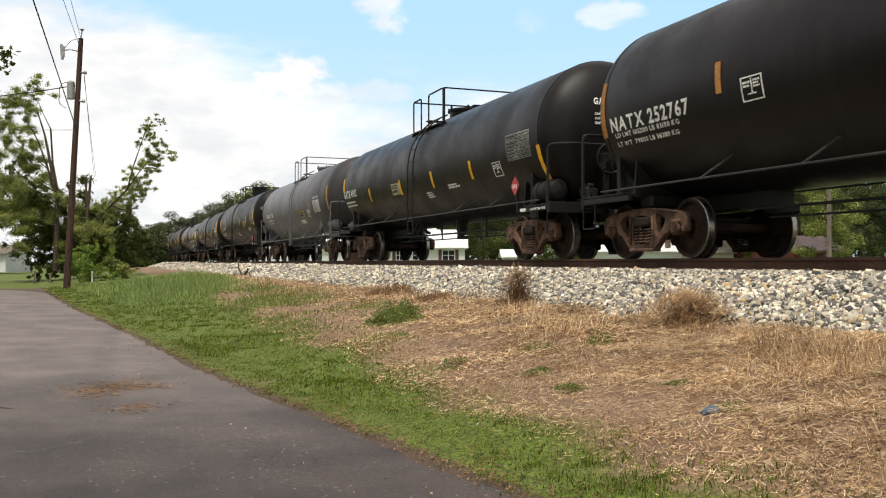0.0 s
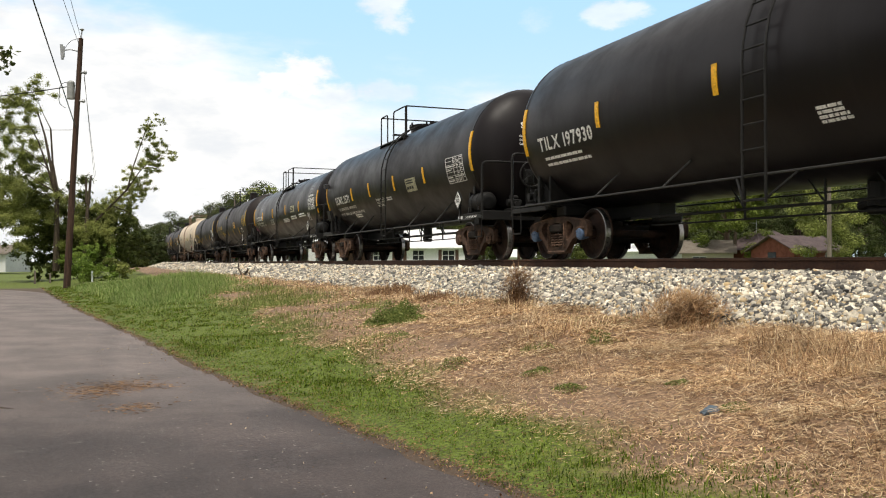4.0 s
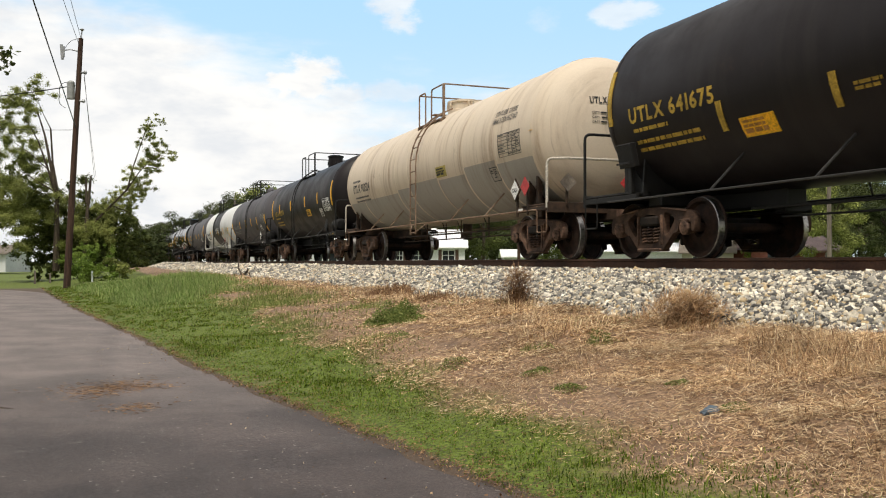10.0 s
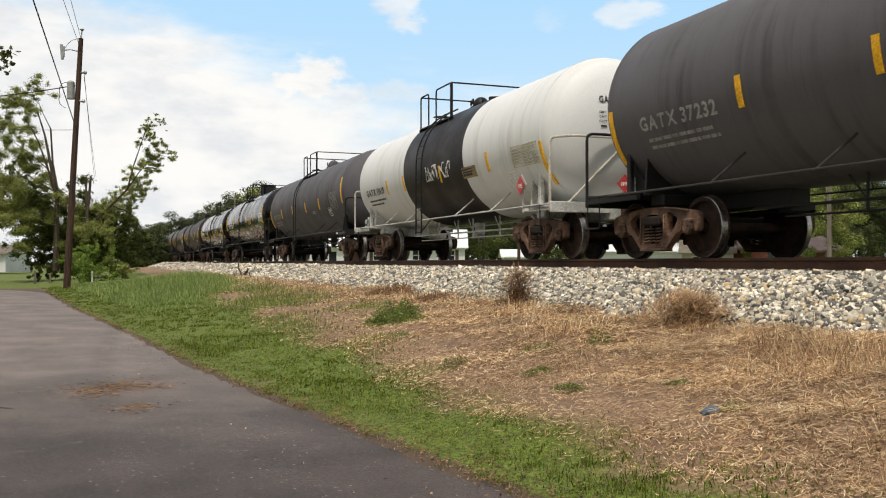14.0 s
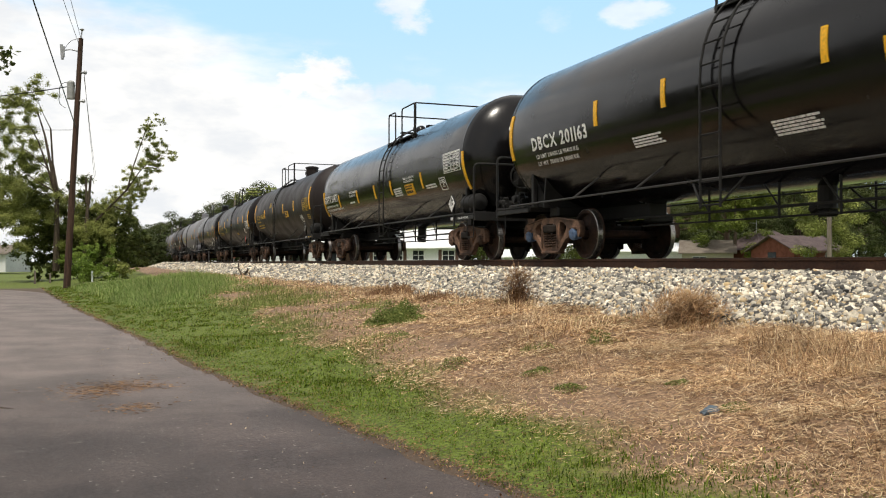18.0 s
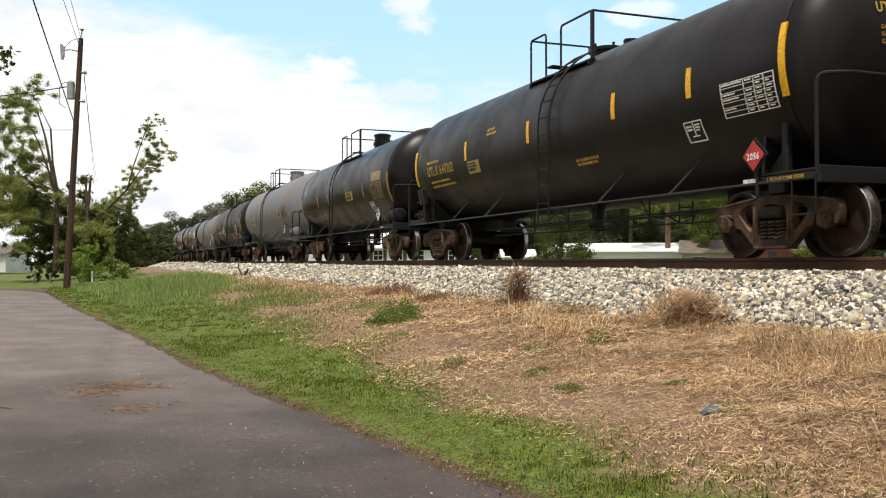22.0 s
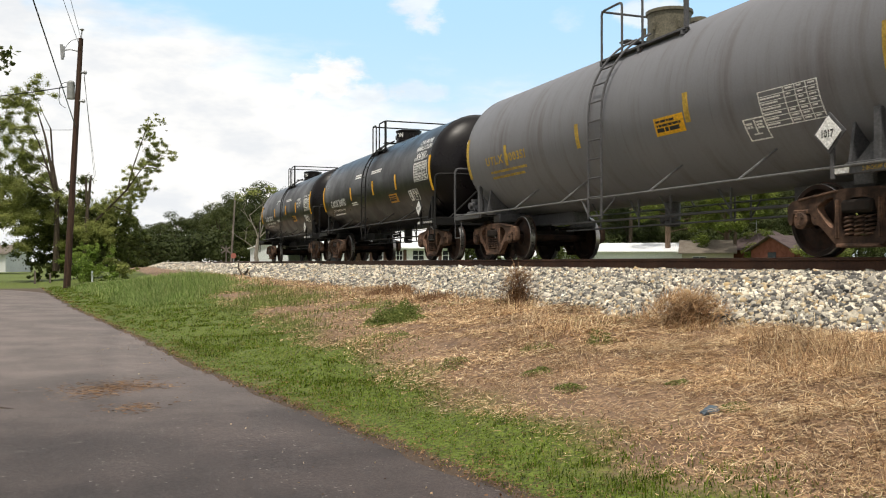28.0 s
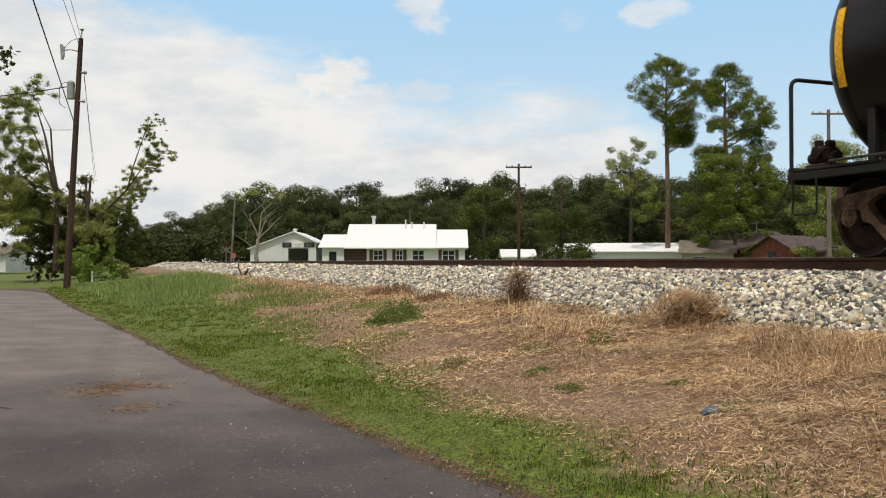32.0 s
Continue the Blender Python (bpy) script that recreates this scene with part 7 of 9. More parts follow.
    for sx in (-1, 1):
        walkway = part("walkway", Shape().box((sx * 0.84, yp, zp - 0.015), (0.42, span, 0.012), 0.003), rail_paint, car, "steel grating walkway")
        for k in range(6):
            part("grating_bar", Shape().box((sx * (0.66 + k * 0.072), yp, zp + 0.005), (0.03, span, 0.03), 0.004), rail_paint, walkway)
        for k in (-1, 0, 1):
            part("walkway_bracket", Shape().box((sx * 0.84, yp + k * (span / 2 - 0.05), zp - 0.06), (0.44, 0.06, 0.07), 0.01), rail_paint, walkway)
    # railing: a short panel, a gap for the ladder, a longer panel; closed across at both ends
    hi, ya, yb = zp + 0.87, yp - span / 2, yp + span / 2
    for sx in (-1, 1):
        x = sx * 1.0
        for y0, y1 in ((yb, yb - 0.27 * span), (yb - 0.52 * span, ya)):
            part("platform_rail", Shape().pipe([(x, y0, zp - 0.05), (x, y0, hi), (x, y1, hi), (x, y1, zp - 0.05)], 0.021, 7, 0.09), rail_paint, car)
    part("platform_rail", Shape().pipe([(-1.0, ya, hi), (1.0, ya, hi)], 0.020, 7), rail_paint, car)
    part("platform_rail", Shape().pipe([(-1.0, yb, hi), (1.0, yb, hi)], 0.020, 7), rail_paint, car)
    part("platform_post", Shape().box((-1.0, ya, (zp + hi) / 2), (0.06, 0.07, hi - zp), 0.008), rail_paint, car)
    part("walkway_crossing", Shape().box((0, yb - 0.12, zt + 0.02), (1.3, 0.24, 0.03), 0.006), rail_paint, car)
    dr, dh = spec.get("dome", (0.42, 0.42))
    yd = L / 2 - spec["dome_at"] if "dome_at" in spec else yp
    dome_paint = spec.get("dome_paint", paint)
    if spec.get("dome_shape", "drum") == "drum":
        dp = [(zt - 0.12, dr + 0.02), (zt + 0.04, dr + 0.02), (zt + 0.05, dr), (zt + dh, dr), (zt + dh + 0.01, dr + 0.03), (zt + dh + 0.06, dr + 0.03), (zt + dh + 0.10, dr * 0.7), (zt + dh + 0.11, 0.02)]
    elif spec["dome_shape"] == "round":
        dp = [(zt - 0.12, dr + 0.06), (zt + 0.05, dr + 0.06), (zt + 0.06, dr)] + [(zt + 0.06 + dh * math.sin(a), dr * math.cos(a)) for a in np.linspace(0.1, 1.5, 8)]
    else:
        dp = [(zt - 0.12, dr), (zt + 0.10, dr), (zt + 0.11, dr + 0.05), (zt + 0.17, dr + 0.05), (zt + 0.2, dr * 0.8), (zt + 0.21, 0.02)]
    man = part("manway", Shape().lathe(dp, "z", 26, (0, yd, 0)), dome_paint, car, "", None, "sharp")
    for k in range(6):
        a = k * math.pi / 3 + 0.3
        part("eye_bolt", Shape().box(((dr + 0.05) * math.cos(a), yd + (dr + 0.05) * math.sin(a), zt + min(dh, 0.16) + 0.01), (0.05, 0.05, 0.14), 0.012), dome_paint, man)
    part("relief_valve", Shape().cyl((0, yd - 0.80, zt - 0.1), (0, yd - 0.80, zt + 0.10), 0.10, 14).cyl((0, yd - 0.80, zt + 0.10), (0, yd - 0.80, zt + 0.17), 0.13, 14), dome_paint, car)
    # markings
    ink = spec.get("ink", WHITE_INK)
    stripe = spec.get("stripe", YELLOW)
    sv = spec.get("strip_v", -0.05)
    long_h = spec.get("long_h", 0.90)
    for d, v, h in [(spec.get("rear_d", 0.0), spec.get("rear_v", 0.0), spec.get("rear_h", long_h))] * spec.get("rear_strip", 1) + [(d, sv, 0.42) for d in spec["strips"]] + [(L, spec.get("front_v", 0.0), long_h)]:
        u = L / 2 - d
        near = skin(info, [(u + 0.05, u - 0.05, v - h / 2, v + h / 2)], 0.014)
        part("reflective_strip", near, stripe, tank)
        near.v = [(-x, y, z) for x, y, z in near.v]
        part("reflective_strip", near, stripe, tank)
    md, mv, mw = spec.get("mark_at", (0.55, -0.30, 2.1))
    mh = spec.get("mark_h", 0.235)
    if spec.get("mark"):
        part("reporting_mark", lettering(info, spec["mark"], L / 2 - md, mv, mh, mw), ink, tank)
        if spec.get("owner_line"):
            part("owner_print", skin(info, bars(L / 2 - md, mv + mh + 0.13, mw * 0.5, 1, 0.06, spec["seed"] + 5)), spec.get("print_ink", ink), tank)
        la = spec.get("load_at", (0.17, 0.14, 0.075, 0.064))
        for k, words in enumerate(spec.get("load", ())):
            print_words(info, words, L / 2 - md - 0.08, mv - la[0] - la[1] * k, la[2], len(words) * la[3], spec.get("print_ink", ink), tank, "load_lettering")
        if spec.get("print_rows"):
            for dv, w_ in ((0.10, 0.55), (0.29, 0.80), (0.42, 0.82)):
                part("load_print", skin(info, bars(L / 2 - md - 0.06, mv - dv, mw * w_, 1, 0.058, spec["seed"] + int(dv * 100))), spec.get("print_ink", ink), tank)
        elif len(spec.get("load", ())) < 2:
            part("load_print", skin(info, bars(L / 2 - md - 0.12, mv - 0.14 - 0.125 * len(spec.get("load", ())), mw * 0.9, 2 - len(spec.get("load", ())), 0.052, spec["seed"], 1.3)), spec.get("print_ink", ink), tank)
        if spec.get("head_mark", True):
            s = flat_text(spec["mark"], 0.13, Matrix.Translation((-0.15, 0, zc + 0.48)) @ Matrix(((0.8, 0, 0, 0), (0, 0, -1, 0), (0, 1, 0, 0), (0, 0, 0, 1))))
            c, q = Shape(), Shape()
            for r_ in range(spec.get("head_rows", 3)):
                zr = zc + 0.30 - 0.088 * r_
                if r_ < 3:
                    word = flat_text("CAPY", 0.048, Matrix.Translation((-0.46, 0, zr - 0.024)) @ Matrix(((0.9, 0, 0, 0), (0, 0, -1, 0), (0, 1, 0, 0), (0, 0, 0, 1))))
                    c.add(word.v, word.f)
                for k in range(0 if r_ > 2 else 1, 4):
                    q.box((-0.47 + k * 0.165 + 0.02 * (r_ % 2), 0, zr), (0.12, 0.004, 0.030), 0.001)
            for name, w_ in (("end_lettering", s), ("end_lettering", c), ("end_print", q)):
                w_.v = [(x, -L / 2 - hd * math.sqrt(max(0.02, 1 - (x * x + (z - zc) ** 2) / R ** 2)) - 0.012 - (0.004 if y < 0 else 0), z) for x, y, z in w_.v]
                part(name, w_, ink, tank)
    for d, v, w, rows_, h in spec.get("prints", ()):
        part("small_print", skin(info, bars(L / 2 - d, v, w, rows_, h, spec["seed"] + int(d * 10))), spec.get("print_ink", ink), tank)
    tb = spec.get("table")
    if tb:
        d, v, w, h = tb
        u = L / 2 - d
        if spec.get("table_back"):
            part("data_panel", skin(info, [(u + 0.03, u - w - 0.03, v + 0.03, v - h - 0.03)], 0.004), spec["table_back"], tank)
        part("data_table", skin(info, table(u, v, w, h, spec["seed"]), 0.008), spec.get("table_ink", ink), tank)
        if spec.get("heading"):
            part("table_heading", lettering(info, spec["heading"], u, v + 0.06, 0.085, w, 0.008), spec.get("table_ink", ink), tank)
    bx = spec.get("box_at")
    if bx:
        u, v = L / 2 - bx[0], bx[1]
        t, q, r_ = 0.018, 0.38, 0.30
        rects = [(u, u - q, v, v - t), (u, u - q, v - r_, v - r_ - t), (u, u - t, v, v - r_), (u - q, u - q - t, v, v - r_ - t), (u - q / 2, u - q / 2 - t, v - 0.03, v - r_ * 0.72), (u - q * 0.3, u - q * 0.7, v - r_ * 0.72, v - r_ * 0.72 - t)]
        rects += bars(u - 0.04, v - 0.06, 0.13, 2, 0.03, spec["seed"] + 3) + bars(u - 0.23, v - 0.05, 0.12, 3, 0.025, spec["seed"] + 4)
        part("test_stencil", skin(info, rects), spec.get("box_ink", WHITE_INK), tank)
    for pn in spec.get("panels", ()):
        d, v, w, h, m_ = pn
        u = L / 2 - d
        sign = part("emergency_panel", skin(info, [(u, u - w, v, v - h)], 0.008), m_, tank)
        part("panel_print", skin(info, bars(u - 0.05, v - 0.04, w - 0.12, 2, 0.035, spec["seed"] + 7, 0.8) + bars(u - 0.05, v - h * 0.58, w - 0.14, 1, h * 0.22, spec["seed"] + 8), 0.012), spec.get("panel_ink", BLACK_INK), sign)
    if spec.get("top_panel"):
        d, v, w, h = spec["top_panel"]
        part("faded_panel", skin(info, [(L / 2 - d, L / 2 - d - w, v, v - h)], 0.008), TAN_PANEL, tank, "faded tan panel")
    pl = spec.get("placard")
    if pl:
        u = L / 2 - pl[3]
        c = (-1.50, u, spec.get("placard_z", 1.40))
        hold = part("placard_holder", Shape().box((c[0] + 0.02, u, c[2]), (0.012, 0.34, 0.34), 0.004, Matrix.Rotation(radians(45), 4, "X")).box((c[0] + 0.06, u, c[2] - 0.25), (0.04, 0.05, 0.55), 0.008), frame_paint, car)
        sign = part("placard", diamond(c, 0.27), pl[0], hold)
        if not pl[1] and pl[0] is WHITE_INK:
            part("placard_print", Shape().box((c[0] - 0.008, c[1], c[2] + 0.01), (0.006, 0.20, 0.07), 0.001), pl[2], hold)
        if pl[1]:
            part("placard_print", flat_text(pl[1], 0.085, Matrix.Translation((c[0] - 0.010, c[1], c[2] - 0.05)) @ Matrix(((0, 0, -1, 0), (-1, 0, 0, 0), (0, 1, 0, 0), (0, 0, 0, 1)))), pl[2], hold)
        for x, zs, face in spec["end_signs"]:
            y = -(L / 2 + 0.64)
            bracket = part("placard_bracket", Shape().box((x, y + 0.04, zs - 0.16), (0.05, 0.03, 0.48), 0.006), frame_paint, car)
            part("placard", diamond((x, y, zs), 0.25, "y"), face or pl[0], bracket)
            if pl[1] and not face:
                part("placard_print", flat_text(pl[1], 0.078, Matrix.Translation((x, y - 0.010, zs - 0.04)) @ Matrix(((1, 0, 0, 0), (0, 0, -1, 0), (0, 1, 0, 0), (0, 0, 0, 1)))), pl[2], bracket)
        if pl[1] in ("3082", "3257", "2734"):
            for q in range(-2, 3):
                part("placard_stripe", Shape().box((c[0] - 0.008, c[1] + q * 0.036, c[2] + 0.10 - abs(q) * 0.012), (0.005, 0.016, 0.10 - abs(q) * 0.024), 0.001), pl[2], hold)
    if spec.get("second_placard"):
        c = (-1.50, L / 2 - spec["second_placard"], spec["placard_z"] + 0.04)
        hold = part("placard_holder", Shape().box((c[0] + 0.06, c[1], c[2] - 0.25), (0.04, 0.05, 0.6), 0.008), frame_paint, car)
        part("placard", diamond(c, 0.27), RED_SIGN, hold)
    if spec.get("hazard"):
        d, v, lines, w, h, m_ = spec["hazard"]
        most = max(len(q) for q in lines)
        for k, words in enumerate(lines):
            wide = w * min(1, len(words) / most + 0.06)
            part("hazard_lettering", lettering(info, words, L / 2 - d - (w - wide) * 0.4, v - k * h * 1.35, h, wide, 0.008), m_, tank)
    for d, v, lines, h in spec.get("notes", ()):
        for k, words in enumerate(lines):
            print_words(info, words, L / 2 - d, v - k * h * 1.6, h, len(words) * h * 0.74, ink, tank, "instruction_lettering")
    if spec.get("board"):
        # placard board: a shallow tilted box on a stalk
        y, x, z = L / 2 - spec["board"], -1.44, 1.60
        bd = part("placard_board", Shape().box((x, y, z), (0.10, 0.42, 0.38), 0.012, Matrix.Rotation(radians(-12), 4, "Y")), frame_paint, car)
        part("board_stalk", Shape().box((x + 0.06, y - 0.02, 1.22), (0.09, 0.10, 0.46), 0.012), frame_paint, bd)
        part("board_frame", Shape().box((x - 0.055, y, z + 0.15), (0.02, 0.36, 0.03), 0.004).box((x - 0.085, y, z - 0.13), (0.02, 0.36, 0.03), 0.004), frame_paint, bd)
    if spec.get("hood"):
        c = on_tank(info, L / 2 - spec["hood"], 0.26, 0.02)
        part("marker_bracket", Shape().prism([(c[1] - 0.13, c[2] - 0.09), (c[1] + 0.13, c[2] - 0.05), (c[1] + 0.11, c[2] + 0.09), (c[1] - 0.08, c[2] + 0.06)], c[0] - 0.13, c[0] + 0.06), frame_paint, car)
    if spec.get("dome_words"):
        s = flat_text(spec["dome_words"], 0.14, Matrix.Identity(4))
        q = dr + 0.012
        s.v = [(-q * math.cos(x / q), yd - q * math.sin(x / q), zt + 0.14 + y) for x, y, z in s.v]
        part("dome_lettering", s, WHITE_INK, man)
    for k, (d, v, w, h, *spray) in enumerate(spec.get("scrawl", ())):
        rng = random.Random(spec["seed"] + k)
        rects = []
        for j in range(int(w / 0.11)):
            x, y = w * (j + 0.5) / int(w / 0.11), h * rng.random()
            for q in range(5):
                x2, y2 = x + rng.uniform(-0.10, 0.13), min(h, max(0, y + rng.uniform(-0.22, 0.22)))
                for t in np.linspace(0, 1, 6):
                    a, b = x + (x2 - x) * t, y + (y2 - y) * t
                    rects.append((L / 2 - d - a, L / 2 - d - a - 0.032, v + b, v + b + 0.032))
                x, y = x2, y2
        part("graffiti", skin(info, rects, 0.009), spray[0] if spray else WHITE_INK if not k % 2 else GREY_INK, tank, "pink spray-painted scrawl" if spray else "white spray-painted scrawl")
    return car


BLACK_DULL = tank_paint("black_dull", (0.0135, 0.0102, 0.0112), 0.46, (0.034, 0.030, 0.027), 0.40, 0.10, 0.0, 0.22)
BLACK_SHINY = tank_paint("black_shiny", (0.0030, 0.0026, 0.0028), 0.15, (0.012, 0.010, 0.009), 0.15, 0.0, 0.02, 0.40)
BLACK_MID = tank_paint("black_satin", (0.0082, 0.0060, 0.0070), 0.38, (0.026, 0.024, 0.022), 0.30, 0.06, 0.0, 0.22)
BLACK_BROWN = tank_paint("black_brownish", (0.0190, 0.0140, 0.0138), 0.45, (0.050, 0.040, 0.032), 0.50, 0.2, 0.0, 0.22)
BLACK_DUSTY = tank_paint("black_dusty", (0.0056, 0.0040, 0.0046), 0.32, (0.024, 0.019, 0.016), 0.35, 0.06, 0.0, 0.25)
GREY_DARK = tank_paint("dark_grey", (0.098, 0.094, 0.104), 0.6, (0.026, 0.024, 0.023), 0.5, 0.10, 0.0, 0.25)
GREY_MID = tank_paint("mid_grey", (0.188, 0.190, 0.206), 0.6, (0.09, 0.066, 0.06), 0.5, 0.2, 0.0, 0.3)
GREY_GRIMY = tank_paint("grimy_grey", (0.180, 0.180, 0.202), 0.5, (0.10, 0.090, 0.09), 0.4, 0.05, 0.0, 0.3, (1.2, 7.5))
GREY_LIGHT = tank_paint("light_grey", (0.215, 0.217, 0.236), 0.6, (0.11, 0.10, 0.09), 0.5, 0.15, 0.0, 0.3)
WHITE_PAINT = tank_paint("white_paint", (0.70, 0.71, 0.71), 0.55, (0.38, 0.34, 0.29), 0.4, 0.08)
CREAM_PAINT = tank_paint("cream_paint", (0.65, 0.55, 0.43), 0.6, (0.30, 0.20, 0.125), 0.75, 0.45)

CREAM_LOW = tank_paint("dirty_cream", (0.37, 0.345, 0.31), 0.65, (0.20, 0.15, 0.11), 0.7, 0.45)
RUSTY_FRAME = mat("rusty_frame", (0.030, 0.022, 0.017), (0.085, 0.050, 0.032), 3, 0.8, 0, 20, 0.3, 0.01)
RUSTY_RAIL = mat("rusty_rail", (0.16, 0.095, 0.06), (0.34, 0.24, 0.17), 3, 0.7, 0, 30, 0.2, 0.004)
FADED_ORANGE = plain("faded_orange", (0.45, 0.24, 0.07), 0.6, 0, 0.3)
DULL_YELLOW = plain("dull_yellow", (0.46, 0.38, 0.10), 0.6, 0, 0.25)
PALE_PANEL = plain("pale_yellow_panel", (0.52, 0.50, 0.34), 0.6, 0, 0.25)
ORANGE_PANEL = plain("orange_panel", (0.62, 0.30, 0.02), 0.5, 0, 0.2)
BROWN_PANEL = plain("brown_panel", (0.10, 0.07, 0.035), 0.7, 0, 0.3)
TAN_PANEL = plain("tan_panel", (0.34, 0.26, 0.14), 0.7, 0, 0.3)
WORN_INK = plain("worn_black_print", (0.16, 0.15, 0.14), 0.8, 0, 0.4)
KHAKI = plain("khaki_drum", (0.16, 0.145, 0.105), 0.6, 0, 0.25)
FRAME_GREY = plain("frame_grey", (0.10, 0.10, 0.105), 0.6)
RAIL_PALE = plain("pale_grey_pipe", (0.55, 0.55, 0.52), 0.55, 0, 0.25)

# seam-to-seam stretches of the tanks, metres along the track at the start
SPANS = ((-1.35, 12.65), (15.08, 29.38), (31.86, 45.50), (48.44, 62.34), (65.21, 78.67), (80.79, 95.85), (98.58, 111.80), (114.47, 127.60), (130.37, 143.86), (146.36, 158.01), (160.40, 172.03), (174.55, 186.91), (189.39, 202.88), (205.51, 219.17), (221.80, 235.32), (237.83, 251.19), (253.67, 267.04), (269.60, 281.22), (284.11, 296.16), (298.70, 310.77), (312.86, 324.34), (326.93, 338.36), (340.81, 352.00))

